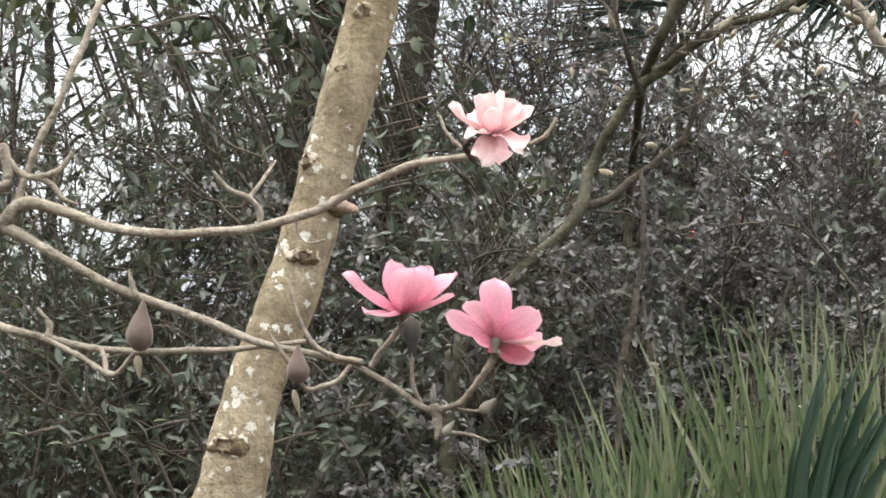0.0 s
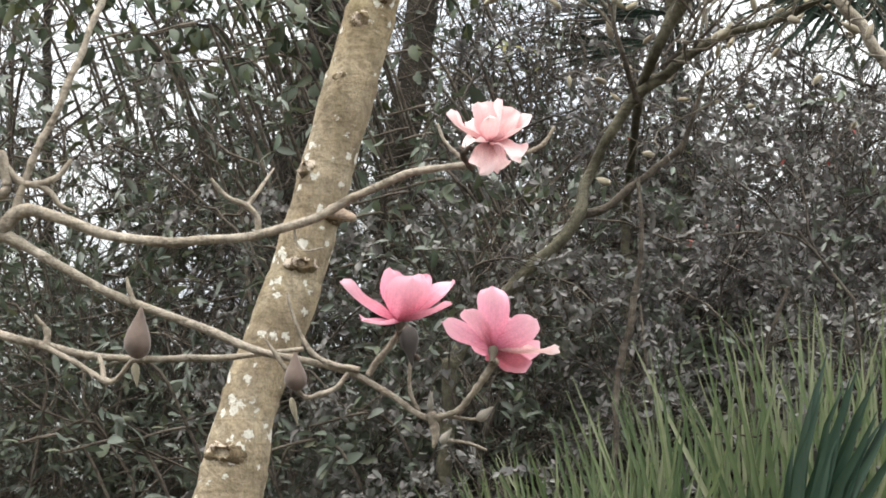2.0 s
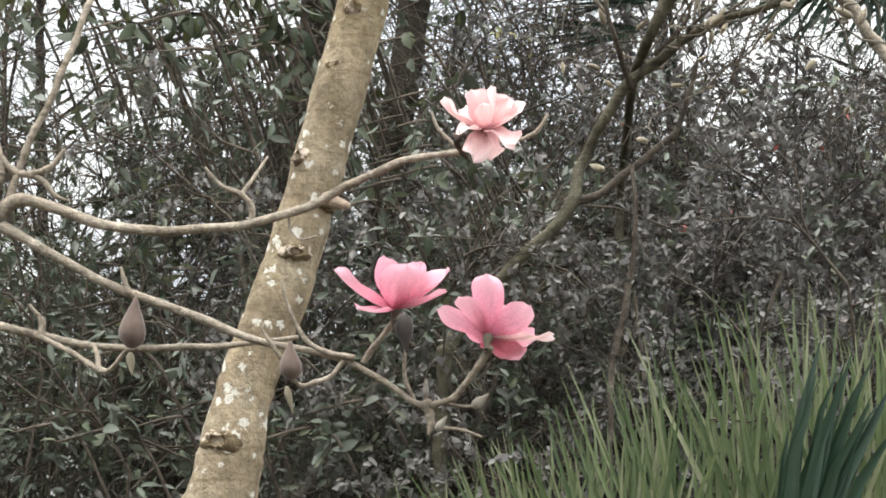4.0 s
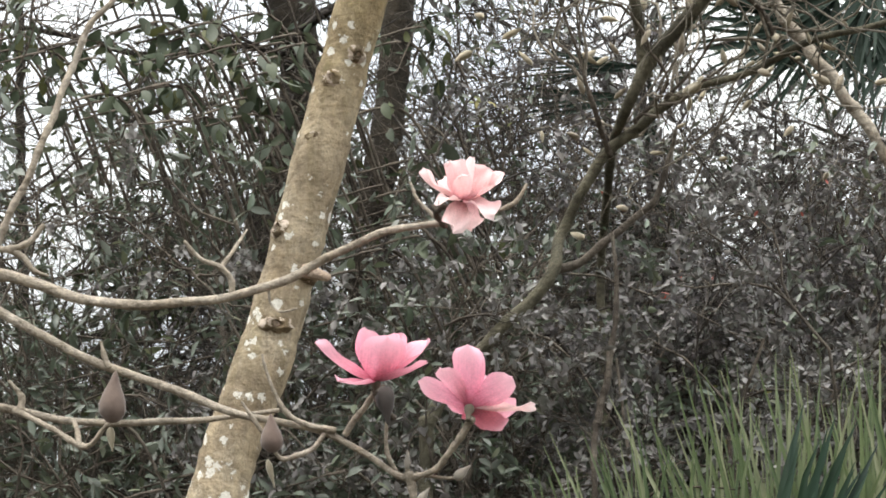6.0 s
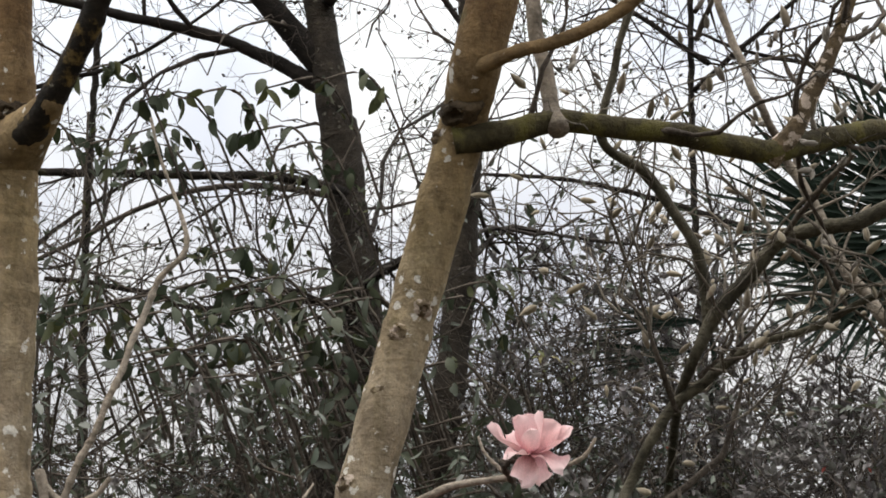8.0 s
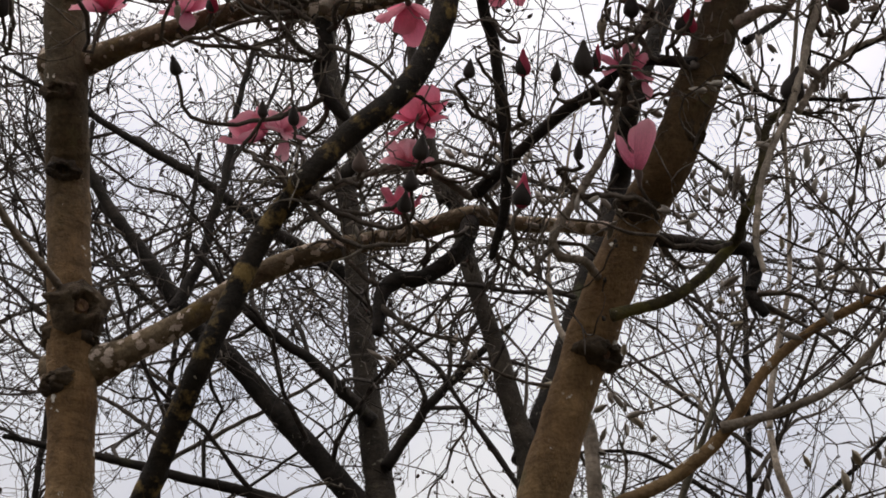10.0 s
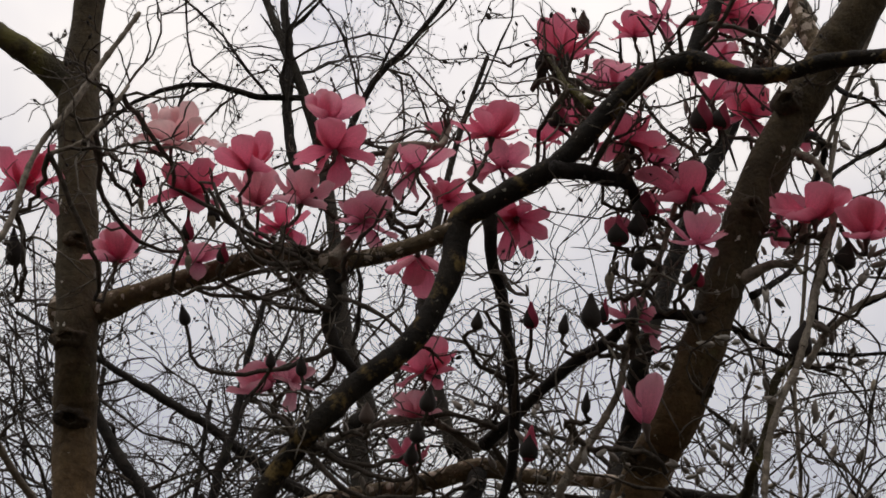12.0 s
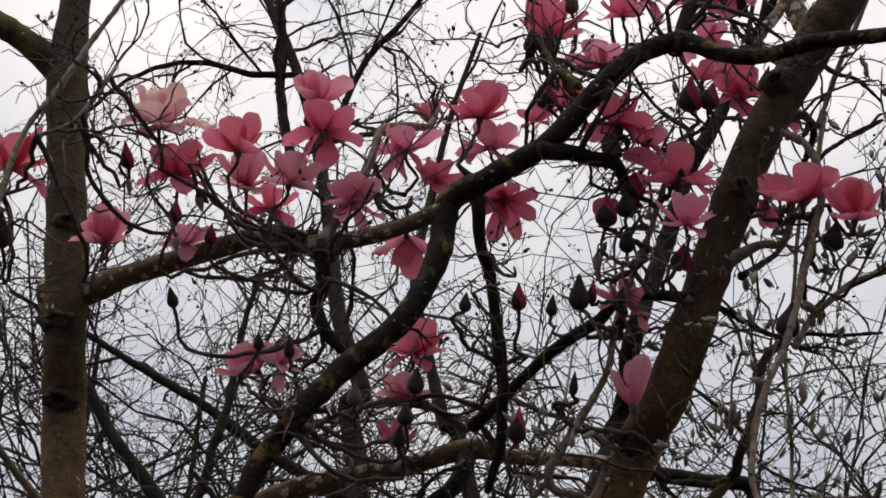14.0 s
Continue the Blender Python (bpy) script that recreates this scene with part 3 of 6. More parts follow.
limb(lean, "branch", [(0.6, 3.94, 5.02, 0.009), (0.679, 3.900, 4.948, 0.009), (0.714, 3.900, 4.805, 0.010), (0.672, 3.900, 4.634, 0.009), (0.599, 3.900, 4.374, 0.008), (0.521, 3.900, 4.174, 0.008), (0.491, 3.900, 4.013, 0.007), (0.502, 3.900, 3.914, 0.006)])
limb(lean, "branch", [(0.191, 4.400, 4.175, 0.0100), (0.153, 4.280, 4.140, 0.0095), (0.124, 4.200, 4.125, 0.0100), (0.069, 4.140, 4.097, 0.0100), (0.049, 4.120, 4.127, 0.0100), (0.070, 4.100, 4.173, 0.0100), (0.123, 4.080, 4.253, 0.0100), (0.166, 4.060, 4.321, 0.0085), (0.197, 4.040, 4.383, 0.0080), (0.212, 4.020, 4.473, 0.0080), (0.259, 4.000, 4.625, 0.0075), (0.303, 3.980, 4.738, 0.0070), (0.341, 3.950, 4.855, 0.0060), (0.396, 3.920, 4.974, 0.0050)], BARK_BRANCH)
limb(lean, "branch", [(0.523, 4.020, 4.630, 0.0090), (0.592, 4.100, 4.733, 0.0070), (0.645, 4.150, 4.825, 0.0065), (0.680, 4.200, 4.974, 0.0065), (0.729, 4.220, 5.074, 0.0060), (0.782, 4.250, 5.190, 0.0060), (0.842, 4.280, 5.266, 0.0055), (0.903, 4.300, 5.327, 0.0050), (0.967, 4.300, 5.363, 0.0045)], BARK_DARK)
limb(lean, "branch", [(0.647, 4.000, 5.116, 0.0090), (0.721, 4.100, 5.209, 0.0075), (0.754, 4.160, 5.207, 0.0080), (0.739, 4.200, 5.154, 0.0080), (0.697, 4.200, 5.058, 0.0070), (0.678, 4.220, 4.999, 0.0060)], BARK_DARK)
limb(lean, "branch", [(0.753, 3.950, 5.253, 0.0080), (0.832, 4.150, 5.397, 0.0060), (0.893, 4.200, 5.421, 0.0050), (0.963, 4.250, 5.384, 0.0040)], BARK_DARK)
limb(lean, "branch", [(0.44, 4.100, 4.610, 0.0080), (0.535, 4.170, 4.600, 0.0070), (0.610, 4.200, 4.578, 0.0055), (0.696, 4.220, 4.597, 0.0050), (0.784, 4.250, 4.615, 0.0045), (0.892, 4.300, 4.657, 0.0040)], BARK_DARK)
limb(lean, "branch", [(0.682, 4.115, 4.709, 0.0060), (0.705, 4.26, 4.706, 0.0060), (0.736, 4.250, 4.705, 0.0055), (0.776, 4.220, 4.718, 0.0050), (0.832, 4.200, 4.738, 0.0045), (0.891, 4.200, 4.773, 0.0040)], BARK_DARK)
limb(lean, "stub", [(-0.248, 4.720, 2.535, 0.014), (-0.226, 4.700, 2.525, 0.013), (-0.202, 4.676, 2.513, 0.011), (-0.192, 4.670, 2.508, 0.008)], WOOD_CUT)
limb(lean, "branch", [(0.197, 4.620, 3.484, 0.023), (0.183, 4.655, 3.560, 0.020), (0.160, 4.690, 3.742, 0.019), (0.143, 4.725, 3.931, 0.018), (0.119, 4.760, 4.144, 0.011), (0.070, 4.795, 4.299, 0.007), (0.050, 4.830, 4.494, 0.005), (0.091, 4.865, 4.732, 0.004), (0.135, 4.900, 5.040, 0.003)], BARK_BRANCH)
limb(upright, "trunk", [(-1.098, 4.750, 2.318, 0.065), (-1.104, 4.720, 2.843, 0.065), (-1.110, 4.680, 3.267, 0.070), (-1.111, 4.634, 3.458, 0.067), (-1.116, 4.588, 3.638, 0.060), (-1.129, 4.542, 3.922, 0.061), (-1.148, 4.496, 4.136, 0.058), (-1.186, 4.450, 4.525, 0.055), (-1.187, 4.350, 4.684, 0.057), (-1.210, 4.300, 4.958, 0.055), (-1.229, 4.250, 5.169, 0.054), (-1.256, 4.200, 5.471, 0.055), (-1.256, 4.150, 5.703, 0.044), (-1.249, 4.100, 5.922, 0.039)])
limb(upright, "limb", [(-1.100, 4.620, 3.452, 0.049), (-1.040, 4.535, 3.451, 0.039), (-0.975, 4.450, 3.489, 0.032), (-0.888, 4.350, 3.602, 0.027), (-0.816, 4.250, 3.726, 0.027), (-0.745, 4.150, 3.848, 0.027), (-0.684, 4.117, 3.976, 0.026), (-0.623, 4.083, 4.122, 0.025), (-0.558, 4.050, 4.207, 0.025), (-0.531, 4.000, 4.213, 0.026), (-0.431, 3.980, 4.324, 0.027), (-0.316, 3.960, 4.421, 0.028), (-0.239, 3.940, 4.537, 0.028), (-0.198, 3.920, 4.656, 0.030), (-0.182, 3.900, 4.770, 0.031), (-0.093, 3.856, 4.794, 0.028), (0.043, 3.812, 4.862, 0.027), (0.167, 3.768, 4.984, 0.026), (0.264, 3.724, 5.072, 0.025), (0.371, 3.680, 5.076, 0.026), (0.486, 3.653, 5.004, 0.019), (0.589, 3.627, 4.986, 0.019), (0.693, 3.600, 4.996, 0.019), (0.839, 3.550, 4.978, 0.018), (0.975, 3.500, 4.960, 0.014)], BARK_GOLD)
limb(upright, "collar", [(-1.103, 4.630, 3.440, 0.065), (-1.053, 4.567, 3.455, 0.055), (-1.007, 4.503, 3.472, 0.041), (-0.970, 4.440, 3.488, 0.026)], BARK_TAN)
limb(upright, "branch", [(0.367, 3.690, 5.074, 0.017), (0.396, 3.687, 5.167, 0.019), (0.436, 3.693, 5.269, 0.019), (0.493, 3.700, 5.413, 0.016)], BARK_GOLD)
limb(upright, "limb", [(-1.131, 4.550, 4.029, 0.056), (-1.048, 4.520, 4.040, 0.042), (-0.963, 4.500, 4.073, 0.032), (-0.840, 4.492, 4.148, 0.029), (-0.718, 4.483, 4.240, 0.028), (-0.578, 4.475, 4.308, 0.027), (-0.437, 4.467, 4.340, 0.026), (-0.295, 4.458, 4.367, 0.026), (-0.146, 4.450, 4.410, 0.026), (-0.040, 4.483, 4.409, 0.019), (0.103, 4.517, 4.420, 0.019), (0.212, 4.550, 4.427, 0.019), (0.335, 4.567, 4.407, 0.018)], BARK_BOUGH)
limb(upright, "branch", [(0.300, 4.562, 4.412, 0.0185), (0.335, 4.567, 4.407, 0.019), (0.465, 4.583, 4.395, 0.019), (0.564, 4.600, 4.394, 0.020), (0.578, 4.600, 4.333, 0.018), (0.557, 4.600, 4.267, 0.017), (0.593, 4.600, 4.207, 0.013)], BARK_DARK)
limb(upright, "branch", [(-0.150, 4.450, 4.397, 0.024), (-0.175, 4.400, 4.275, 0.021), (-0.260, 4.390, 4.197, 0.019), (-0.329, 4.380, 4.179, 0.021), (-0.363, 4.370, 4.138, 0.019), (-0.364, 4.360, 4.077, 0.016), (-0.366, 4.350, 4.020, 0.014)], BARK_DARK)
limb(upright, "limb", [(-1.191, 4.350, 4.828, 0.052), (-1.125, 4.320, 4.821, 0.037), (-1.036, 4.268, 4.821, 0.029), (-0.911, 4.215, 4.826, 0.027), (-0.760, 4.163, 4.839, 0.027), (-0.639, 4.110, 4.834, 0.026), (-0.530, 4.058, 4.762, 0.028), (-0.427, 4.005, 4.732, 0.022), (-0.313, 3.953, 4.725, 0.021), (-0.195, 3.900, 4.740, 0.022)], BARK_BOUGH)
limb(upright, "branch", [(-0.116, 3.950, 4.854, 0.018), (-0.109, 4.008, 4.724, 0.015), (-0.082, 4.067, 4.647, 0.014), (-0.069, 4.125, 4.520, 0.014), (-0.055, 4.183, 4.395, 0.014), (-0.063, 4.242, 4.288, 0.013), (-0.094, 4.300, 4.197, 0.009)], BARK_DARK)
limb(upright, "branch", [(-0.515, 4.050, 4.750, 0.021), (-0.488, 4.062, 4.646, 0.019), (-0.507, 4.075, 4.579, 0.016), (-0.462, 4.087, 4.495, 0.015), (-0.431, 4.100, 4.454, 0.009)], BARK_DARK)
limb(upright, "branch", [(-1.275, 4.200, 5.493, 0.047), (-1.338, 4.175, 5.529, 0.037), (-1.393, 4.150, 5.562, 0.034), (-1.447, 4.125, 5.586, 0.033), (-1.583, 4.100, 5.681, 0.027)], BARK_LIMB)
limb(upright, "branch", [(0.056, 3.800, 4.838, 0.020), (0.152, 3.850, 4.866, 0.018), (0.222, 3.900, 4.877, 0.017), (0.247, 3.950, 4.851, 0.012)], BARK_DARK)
limb(upright, "branch", [(-1.165, 4.45, 4.2, 0.010), (-1.3, 4.1, 4.3, 0.009), (-1.3, 3.75, 4.42, 0.008), (-1.220, 3.700, 4.592, 0.007), (-1.187, 3.700, 4.815, 0.007), (-1.114, 3.700, 4.976, 0.008), (-1.073, 3.700, 5.087, 0.007), (-0.991, 3.700, 5.278, 0.006)])
limb(upright, "branch", [(-1.162, 3.750, 4.858, 0.005), (-1.091, 3.767, 4.916, 0.005), (-1.040, 3.783, 5.041, 0.007), (-1.017, 3.800, 5.122, 0.004)])
limb(upright, "branch", [(-0.548, 4.03, 4.222, 0.009), (-0.535, 4.14, 4.27, 0.009), (-0.433, 4.200, 4.356, 0.008), (-0.329, 4.250, 4.424, 0.008), (-0.234, 4.300, 4.436, 0.008), (-0.144, 4.350, 4.401, 0.010)], TWIG_PALE)
limb(upright, "branch", [(-0.489, 4.000, 4.738, 0.014), (-0.435, 4.020, 4.878, 0.013), (-0.399, 4.040, 4.986, 0.013), (-0.363, 4.060, 5.135, 0.012), (-0.247, 4.080, 5.161, 0.010), (-0.235, 4.100, 5.247, 0.009)])
limb(upright, "branch", [(0.128, 3.800, 5.051, 0.009), (0.067, 3.850, 5.182, 0.007), (0.025, 3.900, 5.318, 0.004)], BARK_LIMB)
limb(upright, "branch", [(-1.204, 4.600, 2.280, 0.023), (-0.994, 4.300, 2.355, 0.020), (-0.882, 4.100, 2.371, 0.017), (-0.846, 4.087, 2.405, 0.015), (-0.810, 4.075, 2.409, 0.013), (-0.751, 4.062, 2.387, 0.011), (-0.647, 4.050, 2.351, 0.010), (-0.533, 4.037, 2.334, 0.010), (-0.421, 4.025, 2.340, 0.009), (-0.332, 4.013, 2.355, 0.009), (-0.242, 4.000, 2.381, 0.009), (-0.154, 3.987, 2.423, 0.008), (-0.066, 3.975, 2.460, 0.008), (0.012, 3.963, 2.471, 0.007), (0.055, 3.950, 2.472, 0.008)], BARK_BRANCH)
limb(upright, "branch", [(-0.882, 4.100, 2.369, 0.0135), (-0.810, 4.086, 2.329, 0.0099), (-0.716, 4.073, 2.275, 0.0090), (-0.623, 4.059, 2.228, 0.0090), (-0.531, 4.045, 2.192, 0.0081), (-0.441, 4.032, 2.157, 0.0081), (-0.340, 4.018, 2.116, 0.0074), (-0.262, 4.005, 2.098, 0.0067), (-0.173, 3.991, 2.074, 0.0067), (-0.097, 3.977, 2.034, 0.0059), (-0.037, 3.964, 1.990, 0.0059), (-0.005, 3.950, 1.980, 0.0067)], BARK_BRANCH)
limb(upright, "branch", [(-1.214, 4.620, 2.257, 0.0144), (-1.048, 4.400, 2.226, 0.0108), (-0.885, 4.150, 2.170, 0.0090), (-0.778, 4.130, 2.139, 0.0081), (-0.650, 4.110, 2.114, 0.0072), (-0.502, 4.090, 2.112, 0.0072), (-0.377, 4.070, 2.117, 0.0052), (-0.265, 4.050, 2.128, 0.0044)], BARK_BRANCH)
limb(upright, "branch", [(-0.847, 4.100, 2.409, 0.0088), (-0.834, 4.100, 2.470, 0.0072), (-0.803, 4.100, 2.551, 0.0072), (-0.755, 4.100, 2.657, 0.0072), (-0.717, 4.150, 2.812, 0.0072), (-0.664, 4.160, 2.949, 0.0064), (-0.614, 4.170, 3.026, 0.0056), (-0.633, 4.180, 3.118, 0.0040), (-0.682, 4.190, 3.251, 0.0032), (-0.704, 4.200, 3.333, 0.0032)], BARK_BRANCH)
limb(upright, "branch", [(-0.975, 4.200, 2.444, 0.013), (-0.884, 4.100, 2.442, 0.011), (-0.867, 4.100, 2.456, 0.011), (-0.870, 4.100, 2.493, 0.011), (-0.881, 4.100, 2.530, 0.011)])
limb(upright, "branch", [(-0.869, 4.100, 2.499, 0.006), (-0.840, 4.100, 2.470, 0.008), (-0.806, 4.100, 2.465, 0.007), (-0.766, 4.100, 2.481, 0.006), (-0.741, 4.100, 2.514, 0.005)])
limb(upright, "branch", [(-0.806, 4.100, 2.465, 0.006), (-0.777, 4.100, 2.446, 0.006), (-0.757, 4.100, 2.421, 0.005), (-0.727, 4.100, 2.409, 0.003)])
limb(upright, "branch", [(-0.355, 4.030, 2.358, 0.0055), (-0.357, 4.024, 2.385, 0.0055), (-0.377, 4.018, 2.407, 0.0055), (-0.410, 4.012, 2.419, 0.0047), (-0.430, 4.006, 2.436, 0.0047), (-0.446, 4.000, 2.456, 0.0031)])
limb(upright, "branch", [(-0.376, 4.030, 2.409, 0.0047), (-0.354, 4.065, 2.453, 0.0039), (-0.332, 4.100, 2.499, 0.0023)])
limb(upright, "branch", [(-0.783, 4.100, 2.138, 0.006), (-0.746, 4.083, 2.119, 0.005), (-0.698, 4.067, 2.094, 0.005), (-0.653, 4.050, 2.064, 0.006), (-0.626, 4.033, 2.063, 0.005), (-0.600, 4.017, 2.091, 0.004), (-0.589, 4.000, 2.097, 0.005)])
limb(upright, "branch", [(-0.653, 4.050, 2.067, 0.005), (-0.660, 4.075, 2.095, 0.005), (-0.671, 4.100, 2.117, 0.004)])
limb(upright, "branch", [(-0.778, 4.100, 2.140, 0.007), (-0.775, 4.100, 2.166, 0.006), (-0.801, 4.100, 2.200, 0.003)])
limb(upright, "branch", [(-0.599, 4.050, 2.221, 0.0055), (-0.606, 4.050, 2.238, 0.0047), (-0.614, 4.050, 2.268, 0.0023)])
limb(upright, "branch", [(-0.130, 3.980, 2.073, 0.0055), (-0.116, 3.973, 2.094, 0.0055), (-0.097, 3.965, 2.114, 0.0055), (-0.077, 3.958, 2.141, 0.0055), (-0.071, 3.950, 2.166, 0.0062)])
limb(upright, "branch", [(-0.037, 3.970, 1.996, 0.0039), (-0.053, 3.963, 2.033, 0.0039), (-0.054, 3.957, 2.075, 0.0031), (-0.048, 3.950, 2.107, 0.0023)])
limb(upright, "branch", [(-0.008, 3.950, 1.980, 0.0062), (0.038, 3.925, 1.994, 0.0055), (0.064, 3.900, 2.020, 0.0055), (0.087, 3.875, 2.049, 0.0062), (0.106, 3.850, 2.081, 0.0070)])
limb(upright, "branch", [(0.006, 3.950, 1.988, 0.0039), (0.054, 3.940, 1.979, 0.0031), (0.088, 3.930, 1.978, 0.0031)])
limb(upright, "branch", [(-0.010, 3.950, 1.983, 0.0078), (-0.004, 3.950, 1.951, 0.0070), (-0.008, 3.950, 1.926, 0.0031)])
limb(upright, "branch", [(0.011, 3.950, 1.941, 0.0039), (0.054, 3.950, 1.935, 0.0031), (0.093, 3.950, 1.921, 0.0023)])
limb(upright, "branch", [(-0.012, 3.950, 1.980, 0.0039), (-0.014, 3.950, 2.004, 0.0039), (-0.012, 3.950, 2.031, 0.0023)])
limb(upright, "branch", [(-0.175, 3.980, 2.067, 0.0039), (-0.194, 3.973, 2.042, 0.0047), (-0.226, 3.965, 2.028, 0.0047), (-0.252, 3.958, 2.021, 0.0039), (-0.270, 3.950, 2.040, 0.0039)])
limb(upright, "branch", [(-0.157, 3.980, 2.078, 0.0055), (-0.206, 3.980, 2.089, 0.0055), (-0.244, 3.980, 2.111, 0.0047), (-0.266, 3.980, 2.149, 0.0039), (-0.285, 3.980, 2.199, 0.0031), (-0.292, 3.980, 2.226, 0.0023)])
limb(upright, "branch", [(-0.292, 3.980, 2.078, 0.0039), (-0.314, 3.980, 2.109, 0.0039), (-0.331, 3.980, 2.135, 0.0023)])
limb(upright, "branch", [(0.061, 3.950, 2.473, 0.0047), (0.039, 3.950, 2.494, 0.0039), (0.012, 3.950, 2.522, 0.0031), (-0.002, 3.950, 2.556, 0.0023)])
limb(upright, "branch", [(0.132, 3.950, 2.496, 0.0031), (0.171, 3.950, 2.499, 0.0039), (0.204, 3.950, 2.516, 0.0039), (0.226, 3.950, 2.550, 0.0031)])
limb(upright, "branch", [(-0.282, 4.020, 2.356, 0.0023), (-0.278, 4.013, 2.332, 0.0023), (-0.259, 4.007, 2.314, 0.0023), (-0.225, 4.000, 2.319, 0.0016)])
limb(bare1, "trunk", [(-0.631, 8.200, 2.680, 0.090), (-0.588, 8.100, 3.345, 0.090), (-0.450, 8.100, 3.884, 0.089), (-0.470, 8.067, 4.161, 0.089), (-0.514, 8.033, 4.513, 0.085), (-0.547, 8.000, 4.871, 0.077), (-0.546, 8.000, 4.792, 0.077), (-0.602, 7.983, 5.167, 0.065), (-0.660, 7.967, 5.557, 0.058), (-0.705, 7.950, 5.877, 0.055), (-0.738, 7.933, 6.179, 0.052), (-0.772, 7.917, 6.519, 0.050), (-0.819, 7.900, 6.809, 0.049), (-0.754, 7.800, 6.830, 0.041), (-0.877, 7.800, 7.238, 0.037), (-0.942, 7.800, 7.703, 0.032), (-1.045, 7.800, 8.306, 0.031), (-1.192, 7.800, 8.838, 0.026), (-1.372, 7.800, 9.323, 0.022), (-1.529, 7.800, 9.792, 0.015)], BARK_STEM)
limb(bare1, "bough", [(-0.638, 8.000, 5.149, 0.055), (-0.870, 7.950, 5.415, 0.050), (-1.094, 7.900, 5.660, 0.046), (-1.269, 7.850, 5.854, 0.043), (-1.442, 7.800, 5.994, 0.040), (-1.515, 7.750, 6.092, 0.038), (-1.671, 7.700, 6.305, 0.032), (-1.827, 7.650, 6.506, 0.027), (-1.994, 7.600, 6.799, 0.020)])
limb(bare1, "bough", [(-1.492, 7.700, 6.049, 0.029), (-1.406, 7.680, 6.262, 0.022), (-1.377, 7.660, 6.421, 0.021), (-1.326, 7.640, 6.641, 0.019), (-1.295, 7.620, 6.987, 0.015), (-1.225, 7.600, 7.374, 0.011)])
limb(bare1, "bough", [(-0.647, 8.000, 5.045, 0.033), (-0.867, 8.020, 5.184, 0.029), (-1.139, 8.040, 5.299, 0.024), (-1.438, 8.060, 5.390, 0.022), (-1.868, 8.080, 5.509, 0.018), (-2.279, 8.100, 5.616, 0.012)])
limb(bare1, "bough", [(-0.681, 7.900, 5.604, 0.029), (-0.874, 7.825, 5.783, 0.024), (-1.066, 7.750, 5.908, 0.022), (-1.207, 7.675, 6.005, 0.017), (-1.432, 7.600, 6.270, 0.012)])
limb(bare1, "bough", [(-0.579, 7.900, 5.390, 0.024), (-0.413, 7.833, 5.622, 0.021), (-0.246, 7.767, 5.775, 0.018), (-0.078, 7.700, 5.929, 0.012)])
limb(bare1, "bough", [(-1.164, 7.800, 8.198, 0.025), (-1.240, 7.800, 8.569, 0.026), (-1.258, 7.800, 8.957, 0.025), (-1.321, 7.800, 9.447, 0.021)])
limb(bare1, "bough", [(-0.963, 7.800, 8.342, 0.020), (-0.836, 7.733, 8.733, 0.017), (-0.613, 7.667, 9.019, 0.014), (-0.415, 7.600, 9.314, 0.012)])
limb(bare1, "bough", [(-1.128, 7.800, 8.740, 0.017), (-1.408, 7.750, 8.717, 0.016), (-1.692, 7.700, 8.752, 0.014), (-1.983, 7.650, 8.595, 0.011), (-2.237, 7.600, 8.220, 0.008)])
limb(bare1, "side_branch", [(-0.477, 7.900, 3.991, 0.025), (-0.444, 7.800, 4.062, 0.024), (-0.373, 7.700, 4.117, 0.022), (-0.259, 7.600, 4.138, 0.018), (-0.062, 7.500, 4.189, 0.011)])
limb(bare1, "side_branch", [(-0.489, 8.000, 4.554, 0.021), (-0.748, 7.700, 4.515, 0.019), (-1.126, 7.700, 4.530, 0.018), (-1.548, 7.700, 4.547, 0.017), (-1.814, 7.700, 4.556, 0.014)])
limb(bare1, "side_branch", [(-0.501, 8.000, 4.525, 0.015), (-0.773, 7.960, 4.569, 0.014), (-1.043, 7.920, 4.563, 0.013), (-1.308, 7.880, 4.471, 0.011), (-1.566, 7.840, 4.319, 0.010), (-1.776, 7.800, 4.191, 0.009)])
limb(bare1, "side_branch", [(-0.455, 8.000, 4.068, 0.018), (-0.770, 7.975, 4.094, 0.015), (-1.038, 7.950, 4.051, 0.014), (-1.373, 7.925, 4.131, 0.012), (-1.707, 7.900, 4.176, 0.010)])
limb(bare1, "side_branch", [(-0.795, 8.000, 6.353, 0.030), (-1.003, 7.970, 6.480, 0.028), (-1.241, 7.940, 6.640, 0.025), (-1.485, 7.910, 6.818, 0.022), (-1.816, 7.880, 7.032, 0.018), (-2.126, 7.850, 7.220, 0.014), (-2.443, 7.820, 7.412, 0.009)])
limb(bare2, "trunk", [(-0.182, 7.300, 2.481, 0.060), (-0.164, 7.250, 3.100, 0.060), (-0.094, 7.200, 3.501, 0.058), (-0.052, 7.200, 3.881, 0.057), (-0.026, 7.150, 4.297, 0.056), (-0.001, 7.100, 4.676, 0.052), (0.001, 7.067, 4.985, 0.049), (-0.062, 7.033, 5.207, 0.041), (-0.120, 7.000, 5.433, 0.038), (-0.181, 6.967, 5.614, 0.035), (-0.237, 6.933, 5.823, 0.033), (-0.293, 6.900, 6.088, 0.029), (-0.323, 6.900, 6.041, 0.027), (-0.395, 6.860, 6.336, 0.023), (-0.461, 6.820, 6.701, 0.020), (-0.411, 6.780, 7.084, 0.017), (-0.324, 6.740, 7.551, 0.013), (-0.206, 6.700, 7.978, 0.010)], BARK_STEM)
